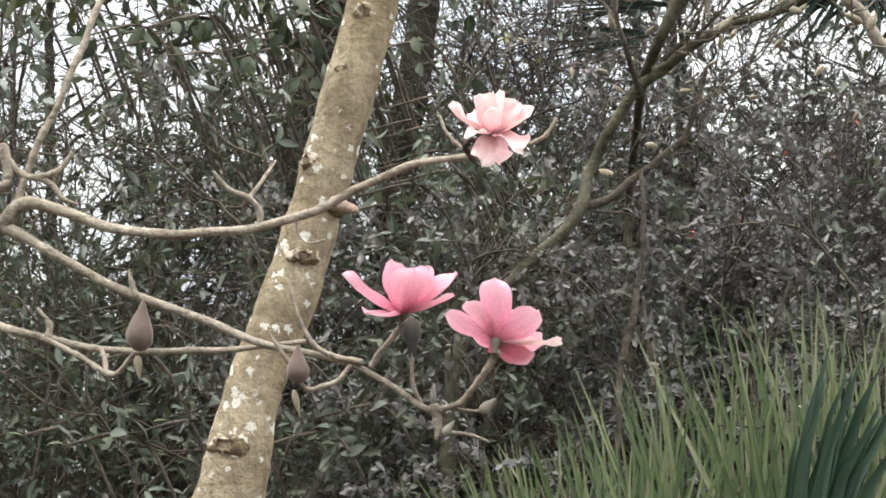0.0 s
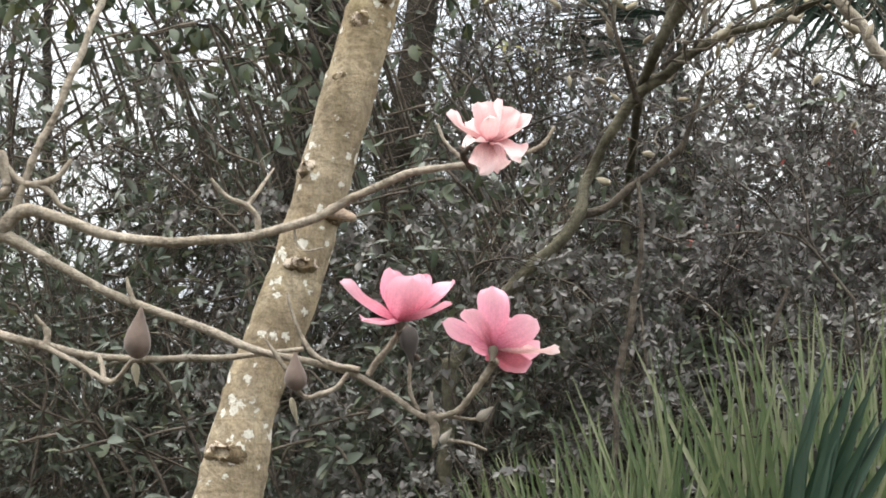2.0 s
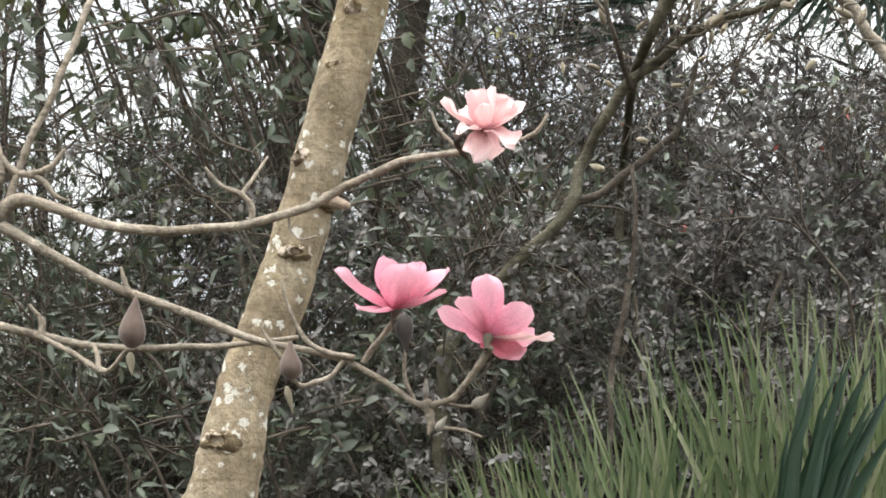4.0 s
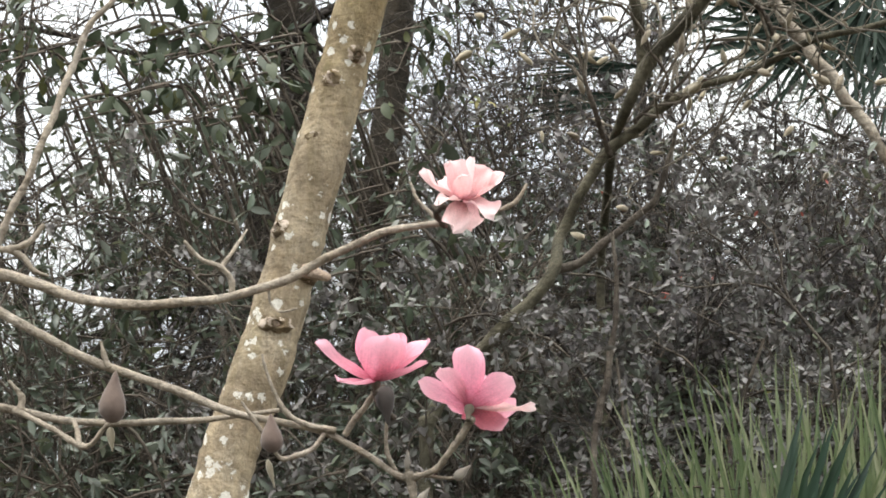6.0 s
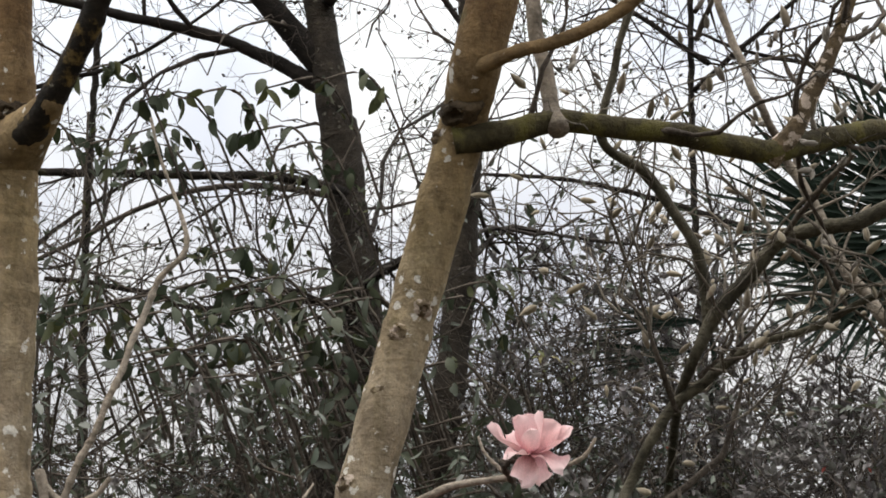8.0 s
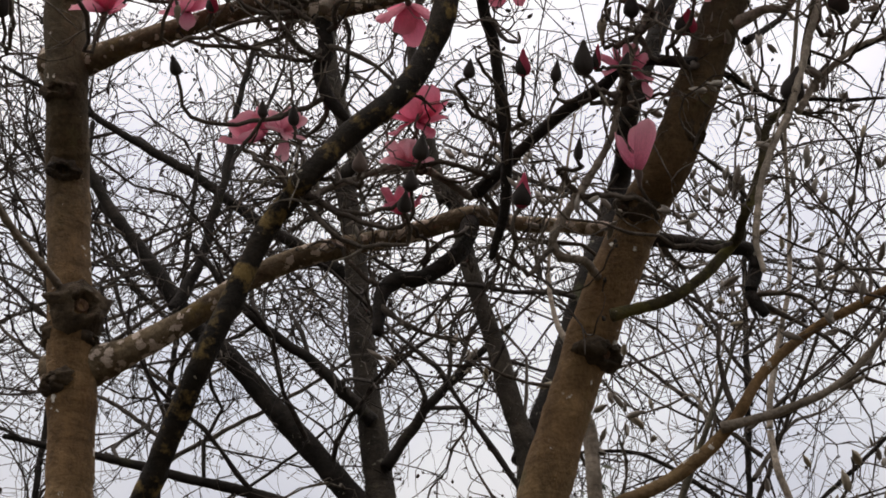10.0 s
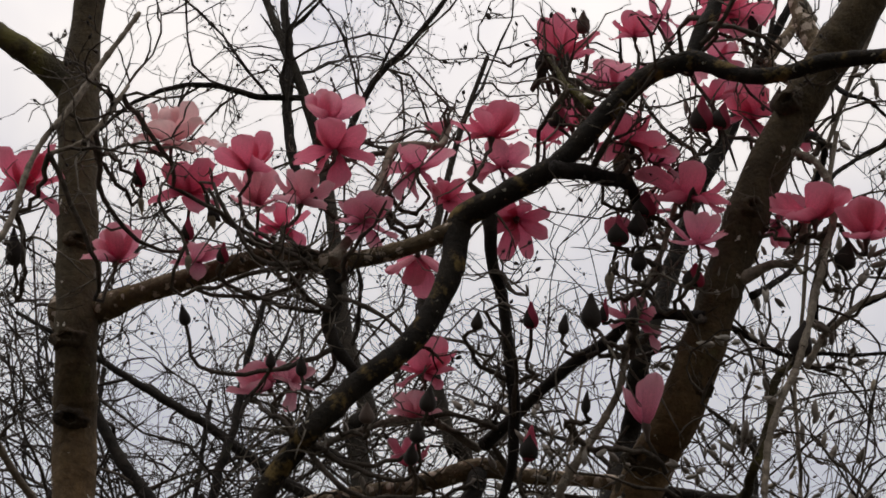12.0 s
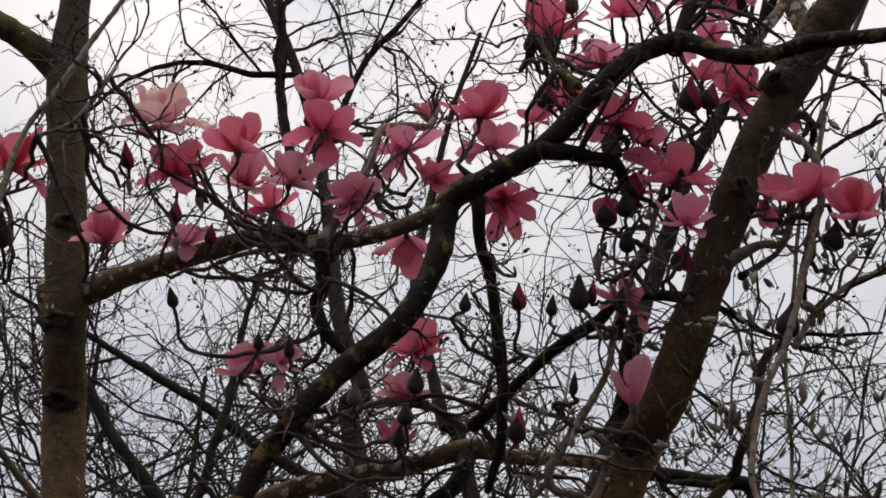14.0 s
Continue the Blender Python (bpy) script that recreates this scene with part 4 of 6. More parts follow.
limb(bare2, "bough", [(0.001, 7.100, 5.048, 0.047), (0.078, 7.100, 5.265, 0.043), (0.168, 7.100, 5.562, 0.044), (0.262, 7.100, 5.869, 0.045), (0.383, 7.100, 6.267, 0.041), (0.409, 6.700, 6.330, 0.038), (0.547, 6.660, 6.745, 0.036), (0.666, 6.620, 7.125, 0.033), (0.793, 6.580, 7.366, 0.031), (0.956, 6.540, 7.744, 0.024), (1.124, 6.500, 8.106, 0.017)])
limb(right, "trunk", [(0.029, 5.420, 2.253, 0.018), (0.103, 5.420, 2.373, 0.018), (0.185, 5.420, 2.463, 0.017), (0.268, 5.420, 2.546, 0.017), (0.361, 5.420, 2.651, 0.017), (0.403, 5.500, 2.784, 0.015), (0.456, 5.475, 2.887, 0.015), (0.531, 5.450, 2.991, 0.016), (0.606, 5.425, 3.054, 0.015), (0.695, 5.400, 3.118, 0.013), (0.798, 5.375, 3.158, 0.011), (0.916, 5.350, 3.189, 0.010), (1.071, 5.250, 3.243, 0.009), (1.193, 5.200, 3.256, 0.009), (1.319, 5.150, 3.276, 0.007)])
limb(right, "bough", [(0.371, 5.500, 2.678, 0.013), (0.454, 5.492, 2.704, 0.011), (0.531, 5.483, 2.765, 0.011), (0.622, 5.475, 2.833, 0.010), (0.660, 5.467, 2.877, 0.009), (0.703, 5.458, 3.000, 0.006), (0.715, 5.450, 3.053, 0.004)])
limb(right, "stem", [(0.6, 6.5, -0.05, 0.018), (0.6, 6.5, 1.5, 0.015), (0.587, 6.450, 2.854, 0.0135)])
limb(right, "bough", [(0.587, 6.450, 2.854, 0.013), (0.585, 6.150, 3.004, 0.013), (0.552, 5.550, 3.028, 0.013), (0.570, 5.350, 3.085, 0.014), (0.628, 5.312, 3.191, 0.019), (0.703, 5.275, 3.280, 0.020), (0.808, 5.237, 3.384, 0.020), (0.909, 5.200, 3.409, 0.020), (1.022, 5.162, 3.422, 0.020), (1.122, 5.125, 3.465, 0.016), (1.164, 5.087, 3.537, 0.015), (1.220, 5.050, 3.615, 0.013)])
limb(right, "bough", [(0.626, 5.350, 3.194, 0.018), (0.613, 5.325, 3.297, 0.015), (0.590, 5.300, 3.385, 0.015), (0.531, 5.275, 3.489, 0.015), (0.457, 5.250, 3.594, 0.015), (0.343, 5.150, 3.651, 0.012), (0.378, 5.125, 3.843, 0.010), (0.411, 5.100, 3.965, 0.009), (0.512, 5.075, 4.225, 0.006), (0.582, 5.050, 4.441, 0.004)], BARK_GREY)
limb(right, "stem", [(1.7, 6.4, -0.05, 0.022), (1.7, 6.35, 1.5, 0.019), (1.6, 6.3, 2.8, 0.018), (1.46, 6.25, 3.18, 0.018), (1.375, 6.250, 3.329, 0.018)], BARK_BRANCH)
limb(right, "bough", [(1.375, 6.250, 3.329, 0.018), (1.352, 6.242, 3.351, 0.018), (1.309, 6.233, 3.426, 0.020), (1.250, 6.225, 3.498, 0.020), (1.152, 6.217, 3.646, 0.019), (1.057, 6.208, 3.870, 0.017), (0.991, 6.200, 4.001, 0.014), (0.902, 6.050, 4.118, 0.013), (0.812, 6.050, 4.371, 0.012), (0.771, 6.050, 4.591, 0.011), (0.803, 6.050, 4.839, 0.010), (0.866, 6.050, 5.117, 0.009), (0.890, 6.050, 5.361, 0.007), (0.866, 5.850, 5.342, 0.007), (0.856, 5.750, 5.567, 0.006), (0.878, 5.600, 5.716, 0.007), (0.903, 5.450, 5.931, 0.007), (0.921, 5.350, 6.091, 0.007), (1.007, 5.250, 6.290, 0.009), (1.062, 5.150, 6.402, 0.009), (1.140, 5.050, 6.552, 0.009), (1.216, 4.950, 6.716, 0.008)], BARK_BRANCH)
limb(right, "bough", [(0.8, 5.23, 3.395, 0.007), (0.859, 5.183, 3.357, 0.007), (0.934, 5.217, 3.289, 0.007), (0.972, 5.250, 3.213, 0.006)])
limb(right, "bough", [(0.811, 5.22, 3.39, 0.007), (0.895, 5.000, 3.462, 0.008), (0.963, 4.950, 3.518, 0.006)])
limb(right, "bough", [(0.531, 5.445, 2.991, 0.008), (0.491, 5.350, 3.071, 0.007), (0.447, 5.300, 3.214, 0.004), (0.389, 5.250, 3.372, 0.003)])
limb(right, "bough", [(0.595, 5.350, 3.054, 0.006), (0.654, 5.317, 3.106, 0.005), (0.675, 5.283, 3.158, 0.004), (0.609, 5.250, 3.242, 0.003)])
limb(right, "bough", [(0.681, 5.350, 3.115, 0.005), (0.746, 5.300, 3.177, 0.004), (0.803, 5.250, 3.255, 0.003)])
limb(right, "bough", [(0.44, 5.37, -0.05, 0.009), (0.445, 5.36, 1.2, 0.008), (0.457, 5.350, 2.127, 0.007), (0.473, 5.350, 2.259, 0.009), (0.497, 5.350, 2.362, 0.009), (0.530, 5.350, 2.570, 0.006), (0.525, 5.350, 2.751, 0.004)])
knot(lean, (-0.316, 4.715, 2.411), (0.148, -0.986, -0.078), 0.022, True)
knot(lean, (-0.487, 4.726, 1.978), (-0.364, -0.931, 0.034), 0.029, True)
knot(lean, (-0.310, 4.725, 2.636), (-0.685, -0.709, 0.164), 0.019, False)
knot(lean, (-0.238, 4.741, 2.526), (0.827, -0.505, -0.249), 0.022, True)
knot(lean, (-0.185, 4.694, 2.990), (-0.256, -0.967, 0.020), 0.017, False)
knot(lean, (-0.232, 4.705, 2.853), (-0.430, -0.900, 0.069), 0.013, False)
knot(lean, (-0.122, 4.692, 3.044), (0.437, -0.836, -0.332), 0.017, True)
knot(lean, (-0.093, 4.617, 3.449), (-0.929, -0.330, 0.167), 0.015, False)
knot(lean, (0.176, 4.369, 3.966), (0.722, -0.566, -0.398), 0.039, True)
knot(lean, (0.139, 4.346, 3.973), (0.095, -0.958, -0.269), 0.023, False)
knot(lean, (-0.037, 4.549, 3.481), (-0.388, -0.658, -0.646), 0.034, False)
knot(lean, (0.248, 4.250, 4.312), (-0.388, -0.913, -0.129), 0.034, False)
knot(lean, (0.220, 4.278, 4.334), (-0.866, -0.432, 0.252), 0.014, False)
knot(lean, (0.427, 4.071, 4.568), (0.387, -0.876, -0.289), 0.032, False)
knot(lean, (0.393, 4.104, 4.429), (0.566, -0.757, -0.325), 0.027, False)
knot(lean, (0.523, 3.931, 4.835), (0.129, -0.958, -0.258), 0.021, False)
knot(lean, (0.623, 3.852, 5.106), (-0.352, -0.926, -0.138), 0.028, False)
knot(upright, (-1.113, 4.450, 4.155), (0.645, -0.764, -0.027), 0.059, True)
knot(upright, (-1.074, 4.569, 3.503), (0.601, -0.778, -0.181), 0.024, False)
knot(upright, (-1.201, 4.490, 4.094), (-0.963, -0.232, -0.138), 0.028, False)
knot(upright, (-1.167, 4.481, 3.965), (-0.552, -0.803, -0.223), 0.031, False)
knot(upright, (-1.086, 4.494, 4.082), (0.969, -0.244, 0.037), 0.024, False)
knot(upright, (-1.101, 4.558, 3.499), (0.185, -0.953, -0.238), 0.030, False)
knot(upright, (-1.194, 4.241, 4.981), (0.332, -0.924, -0.190), 0.027, False)
knot(upright, (-1.204, 4.291, 4.702), (-0.260, -0.946, -0.194), 0.029, False)
knot(upright, (-1.186, 4.388, 4.521), (0.002, -0.846, -0.533), 0.029, False)
knot(upright, (-1.176, 4.492, 3.955), (-0.716, -0.666, -0.209), 0.028, False)


# ---- trunks down to the ground ----
for tree in (lean, upright, bare1, bare2, right):
    top = BOUGHS[tree.name][0][0]
    r = float(top[3])
    p = tree.location
    limb(tree, "trunk", [(p[0], p[1], -0.1, r * 1.7), (p[0] * 0.85 + top[0] * 0.15, p[1] * 0.85 + top[1] * 0.15, 0.25, r * 1.25),
                         (p[0] * 0.4 + top[0] * 0.6, p[1] * 0.4 + top[1] * 0.6, top[2] * 0.55, r * 1.08), (float(top[0]), float(top[1]), float(top[2]) + 0.02, r)])


# ---- net of bare twigs ----
def twig_net(tree, seed, keep, plan, material, bud_size=0.0, bud_material=None, bud_count=1, spurs=0, plump=1.0, fine=1.0, source=BOUGHS):
    """Shoots on the boughs of a tree, in orders. plan: (count, length, lean, bend, up) for each order."""
    rng = np.random.default_rng(seed)
    batch = np.stack([even(p, 12) for p in source[tree.name] if keep(p)])
    vs, fs, base = [], [], 0
    for order, (count, length, lean_, bend, up) in enumerate(plan):
        batch = sprout(rng, batch, count, length, lean_, bend, 0.5, 9 if order < 2 else 7, up, 0.1, (0.012, 0.0075, 0.005)[order] * fine, (0.0068, 0.0045, 0.0031)[order] * fine, kink=0.3 / fine)
        v, f = tubes(batch if order < 2 else batch[:, ::2], 5 if order == 0 else 3)
        vs.append(v), fs.append(f + base)
        base += len(v)
    if spurs:
        spur = sprout(rng, batch, spurs, 0.045, 0.9, 0.5, 0.8, 4, 0.2, 0.05, 0.003, 0.0022)
        v, f = tubes(spur, 3)
        vs.append(v), fs.append(f + base)
        batch = spur
    child("twig_tangle", mesh_from("twig_tangle", np.vstack(vs), np.vstack(fs), material), tree, "tangled thin bare twigs", "stuff")
    if bud_size:
        p, d = tips(rng, batch, bud_count, 0.35)
        tv, tf = tubes(np.array([[[0, y, 0, r * plump] for y, r in ((0, 0.05), (0.2, 0.18), (0.6, 0.17), (1, 0.01))]]), 4)
        v, f = scatter((tv, tf), frames_for(rng, d + np.array([0, 0, 0.6]), 0.6), p, bud_size * rng.uniform(0.6, 1.2, len(p)))
        child("bud_scatter", mesh_from("bud_scatter", v, f, bud_material), tree, "small closed buds on the twigs", "stuff")


def high(z):
    return lambda p: p[-1, 2] > z


twig_net(bare1, 11, high(3.6), [(4, 1.4, 0.7, 0.8, 0.02), (4, 0.8, 0.7, 0.9, 0.0), (2, 0.4, 0.7, 1.0, 0.05)], TWIG_DARK, 0.018, TWIG_DARK, 1, 2, 1.9)
twig_net(bare2, 12, high(3.6), [(5, 1.3, 0.8, 0.9, 0.05), (4, 0.65, 0.8, 1.0, 0.05), (2, 0.32, 0.8, 1.0, 0.1)], TWIG_DARK, 0.018, TWIG_DARK, 1, 2, 1.9)
twig_net(bare1, 17, high(6.6), [(5, 1.1, 0.8, 0.9, 0.05), (5, 0.55, 0.9, 1.0, 0.05), (3, 0.26, 0.9, 1.0, 0.1)], TWIG, 0.016, TWIG_DARK, 1, 2, 1.7, 0.6)
twig_net(bare2, 18, high(6.6), [(7, 1.0, 0.9, 0.9, 0.05), (5, 0.5, 0.9, 1.0, 0.05), (3, 0.24, 0.9, 1.0, 0.1)], TWIG, 0.016, TWIG_DARK, 1, 2, 1.7, 0.6)
twig_net(bare1, 19, lambda p: 4.4 < p[-1, 2] < 6.4, [(2, 1.2, 0.8, 0.8, 0.0), (4, 0.6, 0.8, 0.9, 0.0), (2, 0.3, 0.8, 1.0, 0.05)], TWIG_DARK, 0.018, TWIG_DARK, 1, 2, 1.9, 0.85)
twig_net(bare1, 20, lambda p: 3.9 < p[-1, 2] < 4.8, [(5, 1.0, 0.8, 0.8, -0.1), (3, 0.5, 0.8, 0.9, 0.0), (2, 0.25, 0.8, 1.0, 0.0)], TWIG_DARK, 0.014, TWIG_DARK, 1, 2, 1.7, 0.6, SIDES)
twig_net(bare1, 21, high(6.0), [(6, 1.1, 0.8, 0.8, 0.0), (5, 0.55, 0.8, 0.9, 0.0), (3, 0.28, 0.8, 1.0, 0.0)], TWIG_DARK, 0.016, TWIG_DARK, 1, 2, 1.7, 0.7, SIDES)
twig_net(right, 14, lambda p: p[-1, 2] > 3.15 and p[0, 2] > 2.8, [(4, 0.8, 0.6, 0.8, 0.25), (3, 0.4, 0.7, 0.9, 0.2), (2, 0.2, 0.7, 0.8, 0.2)], TWIG_PALE, 0.054, BUD_HUSK, 1, fine=0.7)
twig_net(lean, 15, lambda p: p[0, 2] > 3.0 and p[:, 3].max() < 0.04 and p[:, 1].mean() > 4.12, [(4, 0.55, 0.7, 0.8, 0.3), (3, 0.26, 0.8, 0.8, 0.25), (2, 0.1, 0.6, 0.6, 0.4)], TWIG, 0.044, BUD_GREY, 2, fine=0.66)
twig_net(upright, 16, lambda p: p[0, 2] > 3.4 and p[:, 3].max() < 0.04, [(4, 0.5, 0.8, 0.8, 0.15), (4, 0.26, 0.9, 0.8, 0.15), (1, 0.11, 0.8, 0.6, 0.3)], TWIG, 0.016, TWIG_DARK, 1, 2, 1.6, 0.66)


def far_tree(seed, foot, height, label, spread=0.9, low=0.25, girth=1.0):
    """A whole bare tree farther back: stem, rising boughs and their net of twigs."""
    rng = np.random.default_rng(seed)
    ob = thing("bare_tree", foot, label, "tree", "bare trees behind")
    BARKS[ob.name] = (BARK_DARK, BARK_DARK, TWIG)
    x, y, z = foot
    limb(ob, "trunk", [(x, y, -0.1, 0.12 * girth), (x + 0.05, y, height * 0.3, 0.095 * girth), (x - 0.06, y + 0.1, height * 0.62, 0.06 * girth), (x + 0.04, y, height, 0.015)])
    for i in range(11):
        u = low + (0.9 - low) * i / 10
        a = i * 2.4 + rng.uniform(-0.4, 0.4)
        ln = height * (0.42 - 0.25 * u)
        b = (x, y, height * u)
        d = (math.cos(a) * spread, math.sin(a) * spread * 0.6)
        limb(ob, "bough", [(b[0], b[1], b[2], 0.035 * (1.2 - u)), (b[0] + d[0] * ln * 0.4, b[1] + d[1] * ln * 0.4, b[2] + ln * 0.25, 0.026 * (1.2 - u)),
                           (b[0] + d[0] * ln * 0.8, b[1] + d[1] * ln * 0.8, b[2] + ln * rng.uniform(0.3, 0.6), 0.017 * (1.2 - u)), (b[0] + d[0] * ln * 1.15, b[1] + d[1] * ln * 1.15, b[2] + ln * rng.uniform(0.4, 0.9), 0.006)])
    twig_net(ob, seed + 1, high(2.0), [(6, 1.5, 0.8, 0.8, 0.05), (5, 0.8, 0.7, 0.9, 0.05), (3, 0.4, 0.7, 1.0, 0.05)], TWIG_DARK, 0.022, TWIG_DARK, 1, 1, 1.9)


far_tree(51, (-3.7, 10.2, 0), 9.0, "distant bare tree with fine drooping twigs", 1.0)
far_tree(53, (1.25, 10.4, 0), 8.4, "slender distant bare tree with fine twigs", 0.8, 0.72, 0.3)
far_tree(65, (-2.5, 9.7, 0), 8.4, "slender distant bare tree with fine twigs", 1.0, 0.8, 0.3)
far_tree(59, (-2.1, 10.9, 0), 9.0, "slender distant bare tree with fine twigs", 1.0, 0.76, 0.35)
far_tree(55, (2.5, 9.6, 0), 8.4, "distant bare tree with fine drooping twigs", 1.0)


# ---- evergreen shrubs ----
def shrub(name, label, seed, centre, spread, height, stems, plan, leaf, leaves_each, material, wood, size=(0.7, 1.25), group="evergreen shrubs", low=0.0, lift=0.0, single=0, least=0.6, leafy=0.5):
    rng = np.random.default_rng(seed)
    ob = thing(name, centre, label, "shrub", group)
    n = stems
    path = np.zeros((n, 10, 4))
    a = rng.uniform(0, 2 * math.pi, n)
    rr = np.sqrt(rng.uniform(0, 1, n))
    foot = np.stack([centre[0] + np.cos(a) * rr * spread[0] * 0.55, centre[1] + np.sin(a) * rr * spread[1] * 0.55, np.full(n, low)], 1)
    head = np.stack([centre[0] + np.cos(a) * rr * spread[0], centre[1] + np.sin(a) * rr * spread[1], height * rng.uniform(least, 1.0, n)], 1)
    sway = rng.normal(0, 0.42, n)
    drift, turn = np.zeros((n, 3)), rng.normal(0, 0.05, (n, 3))
    for q in range(10):
        u = q / 9
        turn = 0.75 * turn + rng.normal(0, 0.06, (n, 3))
        drift = 0.85 * drift + turn
        path[:, q, :3] = foot * (1 - u) + head * u + drift * min(1, 2 * u) * np.array([1.3, 0.7, 0.8])
        path[:, q, 0] += sway * u * u
        path[:, q, 3] = rng.uniform(0.006, 0.017, n) * (1 - 0.7 * u) if q == 0 else path[:, 0, 3] * (1 - 0.7 * u)
    vs, fs, base, batch = [], [], 0, path
    v, f = tubes(path, 6)
    vs.append(v), fs.append(f)
    base = len(v)
    for order, (count, length, lean_, bend, up) in enumerate(plan):
        batch = sprout(rng, batch, count, length, lean_, bend, 0.5, 7, up, 0.12, (0.009, 0.0045, 0.003)[order], (0.004, 0.0022, 0.0016)[order])
        seen = batch if order == 0 else batch[(batch[:, 0, 2] > 1.6) | (np.arange(len(batch)) % 6 == 0)][:, ::2]
        v, f = tubes(seen, 4 if order == 0 else 3)
        vs.append(v), fs.append(f + base)
        base += len(v)
    child("stem_tangle", mesh_from("stem_tangle", np.vstack(vs), np.vstack(fs), wood), ob, "thin crossing grey stems", "stuff")
    ends = batch[:, -1, :3]
    patchy = np.array([noise.noise(Vector((e[0] * 2.6 + seed, e[1] * 2.0, e[2] * 3.0))) + 0.5 * noise.noise(Vector((e[0] * 7, e[1] * 7, e[2] * 8 + seed))) for e in ends])
    bearing = batch[patchy > np.quantile(patchy, 1 - leafy)]
    p, d = tips(rng, bearing, max(1, round(leaves_each / leafy)), 0.55)
    turns, sizes = frames_for(rng, d + np.array([0, 0, lift]), 0.9), rng.uniform(*size, len(p))
    near = np.argsort(p[:, 1] + 10 * (np.abs(p[:, 2] - 2.6) > 0.9))[:single]
    far = np.setdiff1d(np.arange(len(p)), near)
    far = far[(p[far, 2] > 1.6) | (far % 6 == 0)]
    v, f = scatter(PLAIN.get(id(leaf), leaf), turns[far], p[far], sizes[far])
    child("foliage", mesh_from("foliage", v, f, material), ob, "", "stuff")
    one = mesh_from("leaf", leaf[0], leaf[1], material)
    for q in near:
        lf = child("leaf", one, ob)
        lf.matrix_basis = Matrix.Translation(p[q]) @ Matrix(turns[q].tolist()).to_4x4() @ Matrix.Scale(float(sizes[q]), 4)
    return ob


LEAF_LONG = leaf_template(0.075, 0.026)
LEAF_OVAL = leaf_template(0.052, 0.026, rows=4)
PLAIN = {id(LEAF_LONG): small_leaf(0.075, 0.027), id(LEAF_OVAL): small_leaf(0.052, 0.029)}
LEAF_BROAD = leaf_template(0.085, 0.044, 0.2, 0.35)
THIN3 = [(17, 0.7, 1.1, 0.7, 0.0), (9, 0.36, 1.1, 0.7, 0.0)]
WOODY = [(34, 0.85, 1.4, 0.6, 0.0), (13, 0.42, 1.2, 0.7, 0.0)]
thicket = shrub("evergreen_shrub", "tall grey-green shrub with leathery leaves and many stems", 21, (-1.0, 6.3, 0), (1.2, 0.75), 3.45, 20, THIN3, LEAF_LONG, 4, LEAF_GREEN, TWIG, (0.35, 0.85), single=150)
shrub("evergreen_shrub", "dense dark green shrub between the trunks", 22, (0.2, 6.4, 0), (0.75, 0.45), 3.2, 26, THIN3, LEAF_LONG, 6, LEAF_GREEN, TWIG, (0.35, 0.8), single=150, leafy=0.6)
low_purple = shrub("purple_leaf_shrub", "low dense shrub with small purple-grey leaves", 31, (0.5, 5.85, 0), (0.7, 0.3), 2.4, 34, [(16, 0.45, 1.0, 0.8, 0.1), (9, 0.22, 1.0, 0.8, 0.1)], LEAF_OVAL, 15, LEAF_PURPLE_LIT, TWIG, (0.35, 0.65), single=120, leafy=0.8)
purple = shrub("purple_leaf_shrub", "dense shrub with small purple-grey leaves", 23, (1.25, 6.9, 0), (0.9, 0.6), 3.36, 42, [(18, 0.5, 1.0, 0.8, 0.1), (12, 0.24, 1.0, 0.8, 0.1)], LEAF_OVAL, 15, LEAF_PURPLE, TWIG_DARK, (0.34, 0.62), single=150, leafy=0.9)
tall_evergreen = shrub("evergreen_shrub", "tall thin evergreen with drooping dark leaves", 26, (-0.75, 6.9, 0), (0.9, 0.4), 4.4, 8, [(8, 0.6, 0.9, 0.8, 0.0), (5, 0.28, 0.9, 0.8, -0.1)], LEAF_BROAD, 2, LEAF_DARK, TWIG, (0.4, 0.8), lift=-0.7, single=80, least=0.82)
shrub("twiggy_shrub", "leggy half-bare shrub with crossing dark stems", 27, (-0.9, 7.6, 0), (1.7, 0.5), 4.5, 15, WOODY, LEAF_LONG, 1, LEAF_DARK, TWIG_DARK, (0.35, 0.7), leafy=0.3)
shrub("twiggy_shrub", "leggy half-bare shrub with crossing dark stems", 28, (1.1, 7.9, 0), (1.7, 0.5), 4.3, 20, WOODY, LEAF_LONG, 1, LEAF_PURPLE, TWIG_DARK, (0.3, 0.6), leafy=0.3)
shrub("twiggy_shrub", "leggy half-bare shrub with crossing dark stems", 29, (0.55, 7.3, 0), (0.9, 0.4), 4.1, 16, WOODY, LEAF_LONG, 1, LEAF_GREEN, TWIG, (0.4, 0.75), leafy=0.4)
shrub("twiggy_shrub", "leggy half-bare shrub with crossing dark stems", 30, (0.65, 8.3, 0), (0.9, 0.4), 4.5, 17, WOODY, LEAF_LONG, 1, LEAF_GREEN, TWIG_DARK, (0.3, 0.6), leafy=0.25)
shrub("twiggy_shrub", "leggy half-bare shrub with crossing dark stems", 32, (-1.35, 7.2, 0), (0.6, 0.4), 4.0, 10, WOODY, LEAF_LONG, 1, LEAF_DARK, TWIG, (0.35, 0.7))
shrub("evergreen_shrub", "wide evergreen thicket behind the garden", 24, (-1.7, 9.4, 0), (2.0, 1.0), 4.2, 38, [(14, 0.8, 0.9, 0.7, 0.1), (7, 0.4, 0.9, 0.7, 0.1)], LEAF_LONG, 4, LEAF_GREEN, TWIG_DARK, (0.7, 1.3), leafy=0.6)
